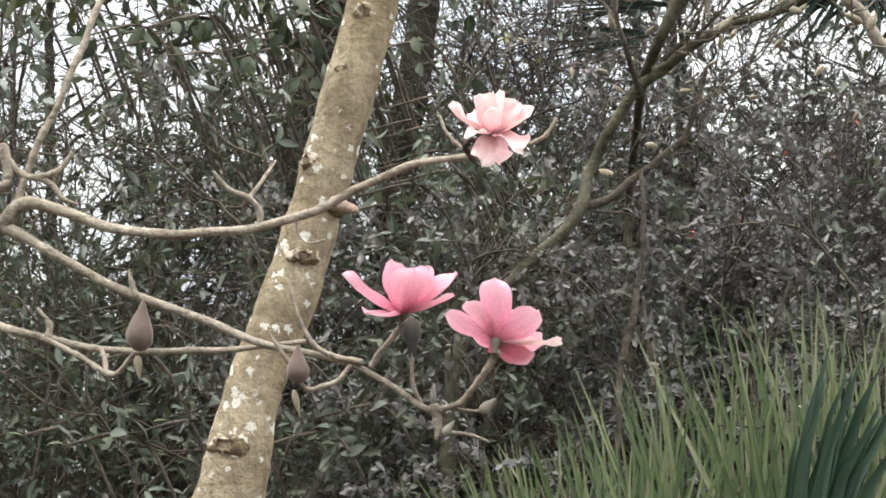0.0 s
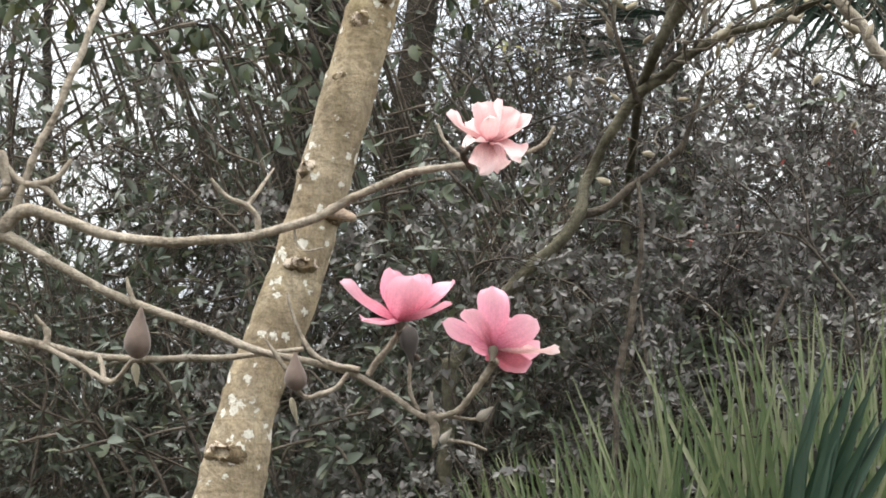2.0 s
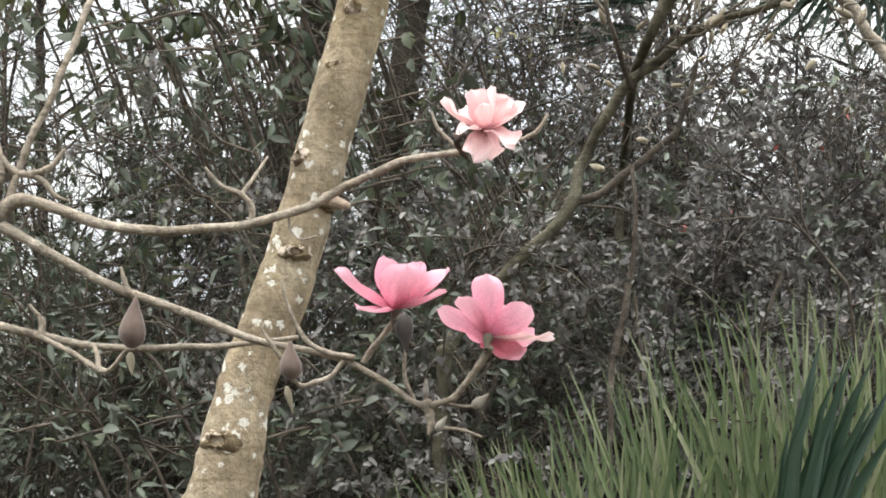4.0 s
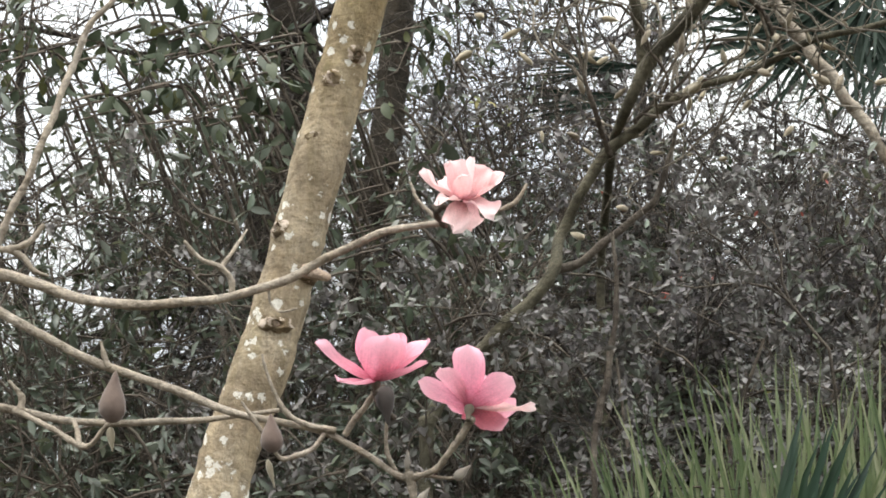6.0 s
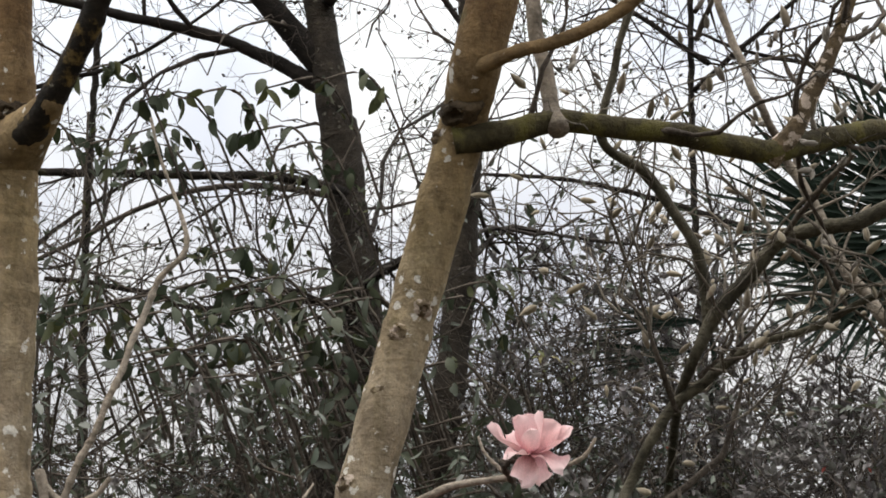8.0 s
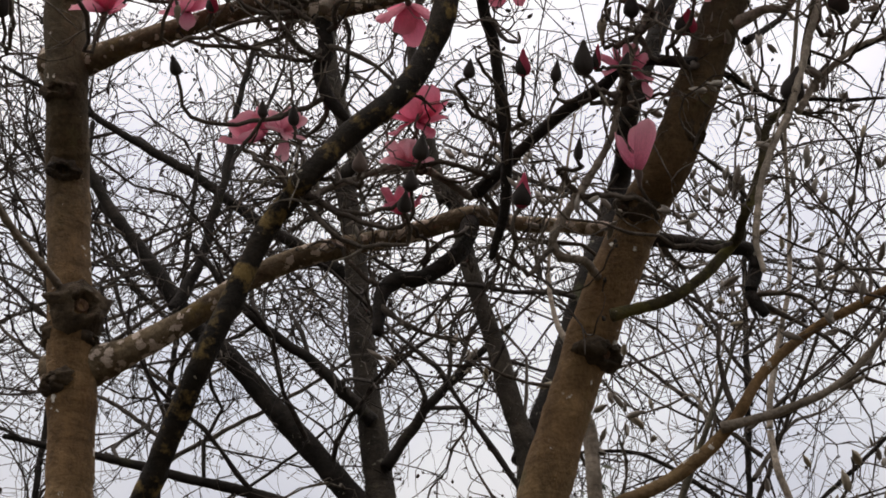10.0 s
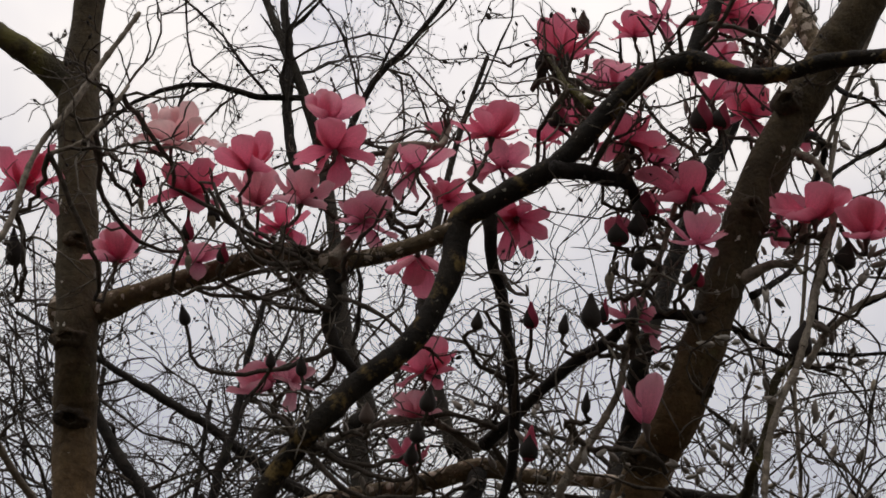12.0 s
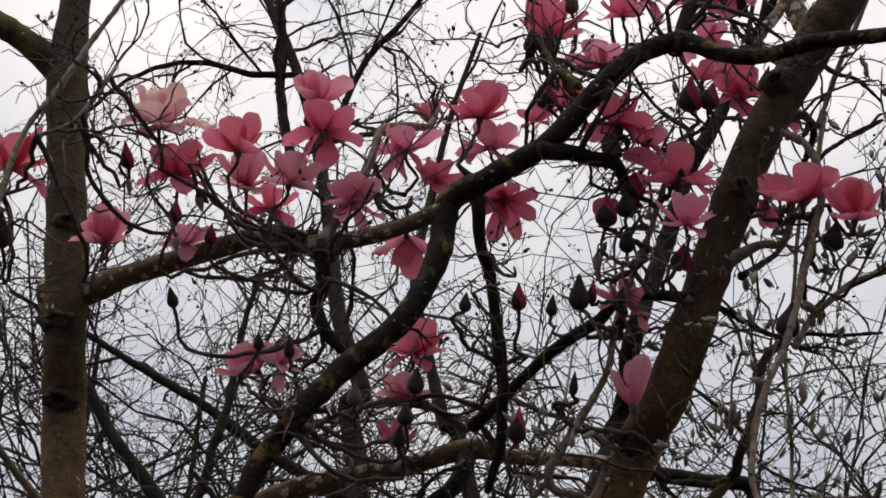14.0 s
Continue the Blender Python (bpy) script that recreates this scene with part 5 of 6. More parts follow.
shrub("evergreen_shrub", "wide evergreen thicket behind the garden", 25, (1.7, 9.4, 0), (2.0, 1.0), 4.4, 38, [(14, 0.8, 0.9, 0.7, 0.1), (7, 0.4, 0.9, 0.7, 0.1)], LEAF_LONG, 5, LEAF_PURPLE, TWIG_DARK, (0.7, 1.3), leafy=0.65)


def odd_leaves(ob, seed, count, low, high_, material, template, label):
    """Single leaves of another colour among the foliage of a shrub."""
    rng = np.random.default_rng(seed)
    one = mesh_from("leaf", template[0], template[1], material)
    p = rng.uniform(low, high_, (count, 3))
    turns = frames_for(rng, rng.normal(0, 1, (count, 3)), 0.8)
    for q in range(count):
        lf = child("leaf", one, ob, label)
        lf.matrix_basis = Matrix.Translation(p[q]) @ Matrix(turns[q].tolist()).to_4x4() @ Matrix.Scale(float(rng.uniform(0.3, 0.6)), 4)


def sprigs(ob, seed, places, count, sizes, label, fall=-0.8, material=LEAF_DARK):
    """Drooping sprays of large leaves on thin stems."""
    rng = np.random.default_rng(seed)
    one = mesh_from("leaf", LEAF_BROAD[0], LEAF_BROAD[1], material)
    for c in places:
        path = spline([(c[0] + 0.26, c[1] + 0.12, c[2] - 0.4, 0.006), (c[0] + 0.16, c[1] + 0.03, c[2] - 0.12, 0.005), (c[0] + 0.05, c[1], c[2] + 0.06, 0.005), (c[0] - 0.14, c[1], c[2] + 0.03, 0.003)], 0.04)
        v, f = tubes(path[None], 6)
        stem = child("stem", mesh_from("stem", v, f, TWIG), ob)
        tail = path[len(path) // 2:]
        for q in range(count):
            p = tail[rng.integers(len(tail)), :3] + rng.normal(0, 0.012, 3)
            d = np.array([[rng.normal(0, 0.5), rng.normal(-0.1, 0.4), fall]])
            turn = frames_for(rng, d, 1.2)[0]
            lf = child("leaf", one, stem, label)
            lf.matrix_basis = Matrix.Translation(p) @ Matrix(turn.tolist()).to_4x4() @ Matrix.Scale(float(rng.uniform(*sizes)), 4)


sprigs(tall_evergreen, 63, [(-1.24, 6.6, 4.46), (-1.02, 6.62, 4.36), (-0.86, 6.55, 4.34), (-0.56, 6.6, 4.4), (-0.42, 6.7, 4.46), (-1.1, 6.7, 4.2), (-0.66, 6.6, 4.22), (-1.5, 6.7, 4.3)], 11, (0.6, 1.0), "drooping dark green leaf")
sprigs(tall_evergreen, 64, [(-1.11, 6.70, 4.16), (-0.61, 6.60, 4.06), (-1.08, 6.80, 4.31), (-1.29, 6.90, 4.30), (-0.77, 6.50, 3.75), (-0.68, 6.40, 3.57), (-0.97, 6.50, 3.58), (-1.14, 6.50, 3.58), (-0.46, 6.30, 3.55), (-0.55, 6.30, 3.46), (-0.85, 6.50, 3.64), (-0.58, 6.90, 4.28), (-0.05, 6.30, 3.51), (0.02, 6.40, 3.59)], 12, (0.45, 0.85), "drooping dark green leaf")
sprigs(thicket, 66, [(-0.82, 5.50, 2.22), (-0.67, 5.40, 2.03), (-0.84, 5.40, 2.00), (-0.60, 5.60, 2.09), (-0.17, 5.60, 2.64), (-0.14, 5.60, 2.52), (-1.02, 5.50, 2.02), (-0.31, 5.90, 3.01), (-0.03, 5.80, 2.91), (-0.20, 5.50, 2.08), (-0.33, 5.40, 2.00)], 9, (0.4, 0.75), "broad grey-green leaf", 0.15, LEAF_GREEN)
sprigs(tall_evergreen, 68, [(-1.01, 6.18, 3.49), (-0.61, 5.96, 3.47), (-0.71, 6.14, 3.50), (-0.96, 6.01, 3.38), (-0.74, 6.14, 3.34), (-0.34, 6.09, 3.44), (-0.50, 5.70, 3.32), (-0.32, 5.89, 3.38), (-0.38, 5.98, 3.30), (-0.48, 6.12, 3.55), (-0.78, 6.10, 3.52), (-0.36, 6.08, 3.47), (-0.84, 6.13, 3.28), (-0.89, 6.09, 3.24), (-0.53, 5.96, 3.21), (-0.46, 5.76, 3.13), (-0.41, 5.99, 3.37), (-0.91, 5.88, 3.23), (-0.40, 6.04, 3.43), (-0.72, 5.82, 3.24), (-0.93, 6.15, 3.29), (-0.60, 5.82, 3.14), (0.01, 6.08, 3.18), (-0.03, 6.09, 2.93), (-0.00, 5.63, 2.74), (-0.08, 5.70, 3.13), (-0.10, 5.66, 2.71), (-0.09, 6.02, 2.98), (0.03, 5.71, 2.80), (-0.04, 5.63, 2.78), (-0.02, 5.89, 3.02), (-0.02, 5.86, 2.85)], 5, (0.5, 0.95), "hanging dark green leaf", -0.55, LEAF_DEEP)
sprigs(tall_evergreen, 69, [(-1.22, 6.30, 3.55), (-1.35, 6.32, 3.46), (-1.11, 6.01, 3.40), (-1.26, 6.44, 3.59), (-1.32, 6.55, 3.56), (-1.25, 6.21, 3.47), (-0.71, 6.17, 3.51), (-0.43, 6.27, 3.41), (-0.42, 6.27, 3.32), (-0.48, 6.03, 3.26), (-0.69, 6.03, 3.40), (-0.65, 6.21, 3.46), (-0.64, 6.12, 3.49), (-0.73, 5.94, 3.27)], 8, (0.5, 0.95), "hanging dark green leaf", -0.6, LEAF_DARK)
odd_leaves(purple, 61, 16, (0.55, 6.15, 2.3), (1.6, 6.5, 3.1), LEAF_RED, LEAF_OVAL, "red autumn leaf")
odd_leaves(tall_evergreen, 67, 9, (0.17, 6.1, 3.27), (0.32, 6.4, 3.39), LEAF_YELLOW, LEAF_LONG, "yellowing leaf")
odd_leaves(purple, 62, 46, (0.85, 6.1, 2.25), (1.2, 6.4, 2.5), LEAF_YELLOW, LEAF_OVAL, "yellow-green leaf")


# ---- palms ----
def palm_fan(parent, rng, hub, way, count, length, width, opening, material, curve=0.0):
    """One fan leaf: stiff folded blades that part near their tips."""
    way = Vector(way).normalized()
    side = way.cross(Vector((0, -1, 0.3))).normalized()
    for i in range(count):
        a = (i / (count - 1) - 0.5) * opening + rng.uniform(-0.03, 0.03)
        d = (way * math.cos(a) + side * math.sin(a)).normalized()
        x = d.cross(Vector((rng.normal(0, 0.25), -1, rng.normal(0, 0.25)))).normalized()
        z = x.cross(d)
        ln = length * rng.uniform(0.82, 1.08) * (0.75 + 0.25 * math.cos(a))
        sag = rng.normal(0.0, 0.05)
        v, f = [], []
        for q in range(7):
            u = q / 6
            w = width * (0.35 + 0.65 * min(1, u * 3)) * (1 - u ** 2.2) * 0.5 + 0.0008
            c = Vector(hub) + d * (ln * u) + z * (sag * ln * u * u) + side * ((rng.normal(0, 0.004) if 0 < q else 0) + curve * ln * (u * u - u))
            v += [tuple(c - x * w + z * w * 0.5), tuple(c), tuple(c + x * w + z * w * 0.5)]
        for q in range(6):
            b = q * 3
            f += [(b, b + 1, b + 4, b + 3), (b + 1, b + 2, b + 5, b + 4)]
        child("blade", mesh_from("blade", v, f, material), parent)


palm = thing("fan_palm", (0.75, 5.5, 0), "low fan palm with stiff yellow-green blades", "palm", "palms")
p_rng = np.random.default_rng(41)
for i in range(14):
    hx = 0.04 + 1.36 * i / 13
    hy = 5.15 + 0.35 * (i % 2)
    tip = 1.91 + 0.47 * min(1, max(0, hx - 0.1) / 0.85)
    hz = 1.32 + 0.06 * (i % 3)
    v, f = tubes(spline([(0.75, 5.5, 0.25, 0.012), ((hx + 0.75) / 2, hy, 0.8, 0.01), (hx, hy, hz + 0.03, 0.008)], 0.05)[None], 6)
    stalk = child("leaf_stalk", mesh_from("leaf_stalk", v, f, PALM), palm)
    palm_fan(stalk, p_rng, (hx, hy, hz), (-0.16 + 0.24 * hx, -0.06, 1.0), 30, tip - hz, 0.017, 0.92, PALM)
v, f = tubes(spline([(0.75, 5.5, -0.05, 0.14), (0.75, 5.5, 0.3, 0.11)], 0.05)[None], 12)
child("trunk", mesh_from("trunk", v, f, TWIG), palm)

teal_palm = thing("fan_palm", (0.95, 4.85, 0), "young palm with broad dark green pleated blades", "palm", "palms")
for hx, hz, way, n, ln in ((0.799, 1.559, (0.2, -0.090, 0.970), 6, 0.53), (0.817, 1.559, (0.27, -0.079, 0.96), 7, 0.6), (0.840, 1.559, (0.33, -0.081, 0.94), 6, 0.6)):
    v, f = tubes(spline([(0.95, 4.85, 0.1, 0.014), (hx, 4.85, 0.8, 0.012), (hx, 4.85, hz + 0.03, 0.009)], 0.05)[None], 6)
    stalk = child("leaf_stalk", mesh_from("leaf_stalk", v, f, PALM_TEAL), teal_palm)
    palm_fan(stalk, p_rng, (hx, 4.85, hz), way, n, ln * 1.04, 0.042, 0.26, PALM_TEAL, 0.16)
v, f = tubes(spline([(0.95, 4.85, -0.05, 0.09), (0.95, 4.85, 0.15, 0.07)], 0.05)[None], 12)
child("trunk", mesh_from("trunk", v, f, TWIG), teal_palm)

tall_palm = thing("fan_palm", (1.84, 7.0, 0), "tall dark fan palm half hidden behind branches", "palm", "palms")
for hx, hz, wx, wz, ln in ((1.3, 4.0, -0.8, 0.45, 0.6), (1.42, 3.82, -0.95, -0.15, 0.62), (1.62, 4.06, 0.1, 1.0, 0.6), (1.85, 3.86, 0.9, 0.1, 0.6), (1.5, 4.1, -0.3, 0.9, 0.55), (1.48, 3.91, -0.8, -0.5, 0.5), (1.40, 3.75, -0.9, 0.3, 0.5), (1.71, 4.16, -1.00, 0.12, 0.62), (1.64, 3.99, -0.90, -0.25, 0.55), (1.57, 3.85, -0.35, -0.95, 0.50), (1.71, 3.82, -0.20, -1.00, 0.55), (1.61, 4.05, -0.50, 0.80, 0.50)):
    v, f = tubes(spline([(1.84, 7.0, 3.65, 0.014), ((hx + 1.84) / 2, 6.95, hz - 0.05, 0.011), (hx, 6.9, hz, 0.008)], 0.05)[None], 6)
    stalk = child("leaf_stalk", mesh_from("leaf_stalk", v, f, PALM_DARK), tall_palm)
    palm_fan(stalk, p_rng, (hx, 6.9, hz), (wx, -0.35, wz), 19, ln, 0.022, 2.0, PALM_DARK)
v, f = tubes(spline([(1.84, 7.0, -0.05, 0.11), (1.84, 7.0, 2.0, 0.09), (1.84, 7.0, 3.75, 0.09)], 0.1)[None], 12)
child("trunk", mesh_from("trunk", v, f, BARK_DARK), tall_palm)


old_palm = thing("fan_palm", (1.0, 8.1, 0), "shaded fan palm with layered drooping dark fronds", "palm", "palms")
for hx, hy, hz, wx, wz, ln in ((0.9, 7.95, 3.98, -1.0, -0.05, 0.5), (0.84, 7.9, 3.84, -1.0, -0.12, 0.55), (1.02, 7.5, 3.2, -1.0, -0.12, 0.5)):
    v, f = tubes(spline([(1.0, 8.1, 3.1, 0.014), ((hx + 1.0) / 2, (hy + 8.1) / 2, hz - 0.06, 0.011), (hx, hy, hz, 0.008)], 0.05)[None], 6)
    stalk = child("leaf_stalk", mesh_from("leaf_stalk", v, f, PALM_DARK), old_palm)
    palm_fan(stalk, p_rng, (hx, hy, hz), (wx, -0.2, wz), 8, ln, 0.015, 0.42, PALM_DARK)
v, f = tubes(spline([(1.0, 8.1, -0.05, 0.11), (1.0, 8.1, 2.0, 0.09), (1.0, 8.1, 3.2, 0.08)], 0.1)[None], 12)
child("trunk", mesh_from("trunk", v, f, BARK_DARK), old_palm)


# ---- flowers ----
def petal_mesh(material, bend, cup, width, ruffle, seed, tip_curl=0.0):
    """One petal whose chord runs along +z for one unit, facing +x outwards: narrow claw, spoon-shaped blade, rounded tip.
    bend bows the back outwards and the tip to the axis (+) or away from it (-); tip_curl rolls the last third outwards."""
    rng = np.random.default_rng(seed)
    rows, cols = 13, 8
    x = z = 0.0
    a = 0.0
    spine = []
    for i in range(rows + 1):
        spine.append((x, z))
        u = i / rows
        a += (bend * (0.6 + 0.8 * (1 - u)) - tip_curl * max(0, u - 0.6) * 3.5) / rows
        x -= math.sin(a) / rows
        z += math.cos(a) / rows
    ex, ez = spine[-1]
    ln = math.hypot(ex, ez)
    c, s_ = ez / ln, ex / ln
    ph = rng.uniform(0, 6.28, 4)
    skew = rng.normal(0, 0.05)
    v, f = [], []
    for i, (px, pz) in enumerate(spine):
        u = i / rows
        qx, qz = (px * c - pz * s_) / ln, (px * s_ + pz * c) / ln
        w = width * 0.5 * (0.3 + 0.7 * math.sin(0.5 * math.pi * min(1, u / 0.62)) ** 1.3) * (max(0.0, 1 - max(0, (u - 0.6) / 0.4) ** 3.0)) ** 0.5
        w = max(w, 0.012) * (1 + 0.04 * math.sin(u * 9 + ph[0]))
        for j in range(cols + 1):
            t = j / cols * 2 - 1
            edge = t * t * u
            ruf = ruffle * (math.sin(t * 4 + u * 5 + ph[1]) * u * 0.6 + 2.4 * edge * math.sin(u * 9 + t * 2.2 + ph[2]) + 0.5 * math.sin(3 * t + ph[3]) * u)
            v.append((qx - cup * w * t * t * (1 - 0.35 * u) + ruf, t * w + skew * u * u, qz + 0.012 * math.sin(t * 6 + ph[0]) * (u > 0.85)))
    for i in range(rows):
        for j in range(cols):
            b = i * (cols + 1) + j
            f.append((b, b + 1, b + cols + 2, b + cols + 1))
    return mesh_from("petal", v, f, material)


TONES = {}
for tone, mat in (("pale", PETAL_PALE), ("faded", PETAL_FADED), ("rose", PETAL_ROSE), ("blush", PETAL_BLUSH), ("rose2", PETAL_SOFT), ("deep", PETAL_DEEP)):
    r_ = 0.04 if tone in ("pale", "faded") else 0.018
    TONES[tone] = {"in": [petal_mesh(mat, 1.0, 0.55, 0.6, r_, k) for k in (1, 2, 3)],
                   "mid": [petal_mesh(mat, 0.75, 0.5, 0.58, r_, 4), petal_mesh(mat, 0.5, 0.48, 0.6, r_ * 1.3, 5), petal_mesh(mat, 0.9, 0.42, 0.56, r_, 6)],
                   "out": [petal_mesh(mat, 0.4, 0.42, 0.52, r_ * 1.3, 7, 0.2), petal_mesh(mat, 0.1, 0.4, 0.5, r_ * 1.5, 8, 0.5), petal_mesh(mat, 0.55, 0.5, 0.54, r_, 9)],
                   "limp": [petal_mesh(mat, -0.5, 0.35, 0.52, r_ * 1.8, 10, 0.6), petal_mesh(mat, -0.2, 0.4, 0.5, r_ * 1.8, 11, 0.3), petal_mesh(mat, -0.8, 0.3, 0.54, r_ * 1.8, 12)]}
WORDS = {"faded": "washed-out pink magnolia flower with drooping petals", "pale": "faded pale pink magnolia flower with limp petals", "rose": "rose-pink magnolia flower with cupped petals", "blush": "light pink cup-shaped magnolia flower on a bare twig", "rose2": "soft pink magnolia flower on a bare twig", "deep": "deep pink open magnolia flower on a bare twig"}
FLOWER_FEET = []
f_rng = np.random.default_rng(77)


def flower(tone, place, way, ln, petals):
    """ln: the length of a petal. petals: (turn round the axis, opening from it in degrees, length, width) of each."""
    ob = new("magnolia_flower")
    tagged(ob, WORDS[tone], "flower", "magnolia flowers")
    ob.empty_display_size = 0.05
    w = Vector(way).normalized()
    x = (Vector((1, 0, 0)) - w * w.x).normalized()
    y = w.cross(x)
    ob.matrix_world = Matrix.Translation(place) @ Matrix((x, y, w)).transposed().to_4x4()
    for i, (turn, opening, scale, *wide) in enumerate(petals):
        ring = "in" if opening < 38 else "mid" if opening < 66 else "out" if opening < 104 else "limp"
        p = new("petal", TONES[wide[1] if len(wide) > 1 else tone][ring][i % 3])
        p.parent = ob
        s = ln * scale * f_rng.uniform(0.97, 1.05)
        p.matrix_basis = Matrix.Rotation(radians(turn), 4, "Z") @ Matrix.Translation((0.04 * ln, 0, 0)) @ Matrix.Rotation(radians(opening), 4, "Y") @ Matrix.Rotation(f_rng.normal(0, 0.2), 4, "Z") @ Matrix.Diagonal((s, (0.75 * ln + 0.25 * s) * f_rng.uniform(1.14, 1.34) * (wide[0] if wide else 1), s, 1))
    foot = Vector(place) - w * 0.3 * ln
    a = np.array([[[0, 0, -0.3 * ln, 0.045 * ln], [0, 0, -0.16 * ln, 0.055 * ln], [0, 0, -0.1 * ln, 0.085 * ln], [0, 0, -0.03 * ln, 0.1 * ln], [0, 0, 0.05 * ln, 0.085 * ln], [0, 0, 0.14 * ln, 0.06 * ln], [0, 0, 0.2 * ln, 0.035 * ln], [0, 0, 0.24 * ln, 0.004]]])
    v, f = tubes(a, 9)
    st = new("receptacle", mesh_from("receptacle", v, f, FLOWER_BASE if place[2] < 3 else BUD_BROWN))
    st.parent = ob
    tagged(st, "olive-brown felted flower base")
    FLOWER_FEET.append((foot, w, ln * 1.5))


def flower_bud(kind, place, way, width, height):
    """A closed bud: felted scale, in some with the pink petals pushing out of it."""
    word = {"brown": "brown felted magnolia bud, closed, on a twig", "dark": "dark felted magnolia bud, closed, on a twig", "pink": "pink magnolia bud breaking out of its scale", "husk": "dry shed bud scale hanging from a twig", "grey": "small grey felted leaf bud"}[kind]
    ob = new("magnolia_bud")
    tagged(ob, word, "bud", "magnolia buds")
    ob.empty_display_size = 0.03
    w = Vector(way).normalized()
    x = (Vector((1, 0, 0)) - w * w.x).normalized()
    ob.matrix_world = Matrix.Translation(place) @ Matrix((x, w.cross(x), w)).transposed().to_4x4() @ Matrix.Rotation(radians(218 + f_rng.normal(0, 22)), 4, "Z")
    w, h = width / 2, height
    prof = [(0, 0.2), (0.03, 0.5), (0.1, 0.8), (0.2, 0.97), (0.3, 1.0), (0.42, 0.93), (0.55, 0.76), (0.68, 0.54), (0.8, 0.36), (0.91, 0.22), (0.97, 0.12), (1.0, 0.02)]
    k = 12
    wob = 1 + 0.05 * np.sin(np.arange(k) * 6.283 / k * 2 + 1.0)
    flat = 0.55 if kind == "husk" else 1.0
    v = [(w * r * wob[j] * math.cos(6.283 * j / k), w * r * wob[j] * flat * math.sin(6.283 * j / k), h * u) for u, r in prof for j in range(k)]
    f = [(i * k + j, i * k + (j + 1) % k, (i + 1) * k + (j + 1) % k, (i + 1) * k + j) for i in range(len(prof) - 1) for j in range(k)]
    mat = {"brown": BUD_BROWN, "dark": BUD_DARK, "pink": PETAL_DEEP, "husk": BUD_HUSK, "grey": BUD_GREY}[kind]
    body = new("bud", mesh_from("bud", v, f, mat))
    body.parent = ob
    if kind != "grey":
        v, f = [], []
        for i in range(7):
            u = 0.02 + (0.72 if kind == "pink" else 0.97) * i / 6
            r = np.interp(u, [q[0] for q in prof], [q[1] for q in prof]) * 1.07 + 0.02
            half = 1.5 * (1 - (i / 6) ** 2) + 0.05
            for j in range(7):
                a = (j / 6 * 2 - 1) * half
                v.append((w * r * math.cos(a), w * r * flat * math.sin(a), h * u))
        f = [(i * 7 + j, i * 7 + j + 1, (i + 1) * 7 + j + 1, (i + 1) * 7 + j) for i in range(6) for j in range(6)]
        sc = new("scale", mesh_from("scale", v, f, BUD_DARK if kind in ("pink", "dark") else (BUD_HUSK if kind == "husk" else BUD_BROWN)))
        sc.parent = ob
        tagged(sc, "dark split bud scale" if kind == "pink" else "felted outer scale")
    FLOWER_FEET.append((Vector(place), Vector(way), height))


flower("deep", (-1.270, 3.900, 4.875), (-0.013, -0.278, 0.961), 0.106, [(235, 39, 1.02), (298, 50, 1.00), (347, 38, 1.23), (7, 128, 1.06), (231, 121, 1.00), (104, 19, 1.00), (24, 67, 1.00), (130, 56, 0.88), (77, 47, 0.90)])
flower("rose2", (-1.057, 4.100, 4.796), (0.080, -0.273, 0.959), 0.094, [(151, 44, 1.00), (249, 42, 1.00), (280, 31, 1.12), (345, 30, 1.07), (238, 98, 1.00), (126, 14, 1.00), (68, 52, 0.82), (194, 55, 0.83)])
flower("deep", (-0.881, 4.050, 4.975), (-0.013, -0.278, 0.961), 0.095, [(229, 48, 1.00), (313, 40, 1.09), (0, 59, 1.13), (187, 107, 1.05), (344, 120, 1.00), (295, 140, 1.00), (121, 7, 1.00), (48, 56, 1.00), (138, 56, 0.90), (184, 41, 0.86)])
flower("deep", (-0.725, 4.000, 5.012), (-0.013, -0.278, 0.961), 0.094, [(264, 39, 1.00), (334, 24, 1.17), (203, 69, 1.04), (141, 35, 1.00), (306, 102, 1.00), (37, 16, 1.00), (22, 44, 0.81), (82, 44, 0.87)])
flower("blush", (-0.712, 4.100, 4.981), (-0.009, -0.362, 0.932), 0.095, [(211, 48, 1.18), (243, 30, 1.05), (317, 36, 1.08), (144, 65, 1.00), (290, 118, 1.00), (306, 8, 1.02), (153, 33, 1.00), (50, 60, 0.85), (97, 61, 0.88)])
flower("blush", (-0.589, 4.000, 4.901), (0.087, -0.356, 0.930), 0.087, [(187, 47, 1.13), (227, 37, 1.09), (297, 30, 1.00), (343, 60, 1.13), (325, 104, 1.00), (237, 94, 1.00), (233, 8, 1.02), (85, 52, 0.84), (34, 59, 0.91)])
flower("rose2", (-0.531, 4.000, 5.176), (-0.009, -0.362, 0.932), 0.084, [(189, 40, 1.14), (235, 34, 1.01), (281, 47, 1.00), (26, 34, 1.00), (341, 58, 1.20), (131, 11, 1.00), (230, 71, 1.00), (108, 43, 0.90), (67, 47, 0.91)])
flower("deep", (-0.507, 3.950, 5.031), (-0.019, -0.121, 0.992), 0.094, [(188, 29, 1.00), (26, 15, 1.00), (353, 55, 1.01), (182, 110, 1.08), (3, 109, 1.12), (78, 159, 1.01), (133, 22, 1.00), (216, 153, 1.00), (90, 50, 0.91), (270, 43, 0.88)])
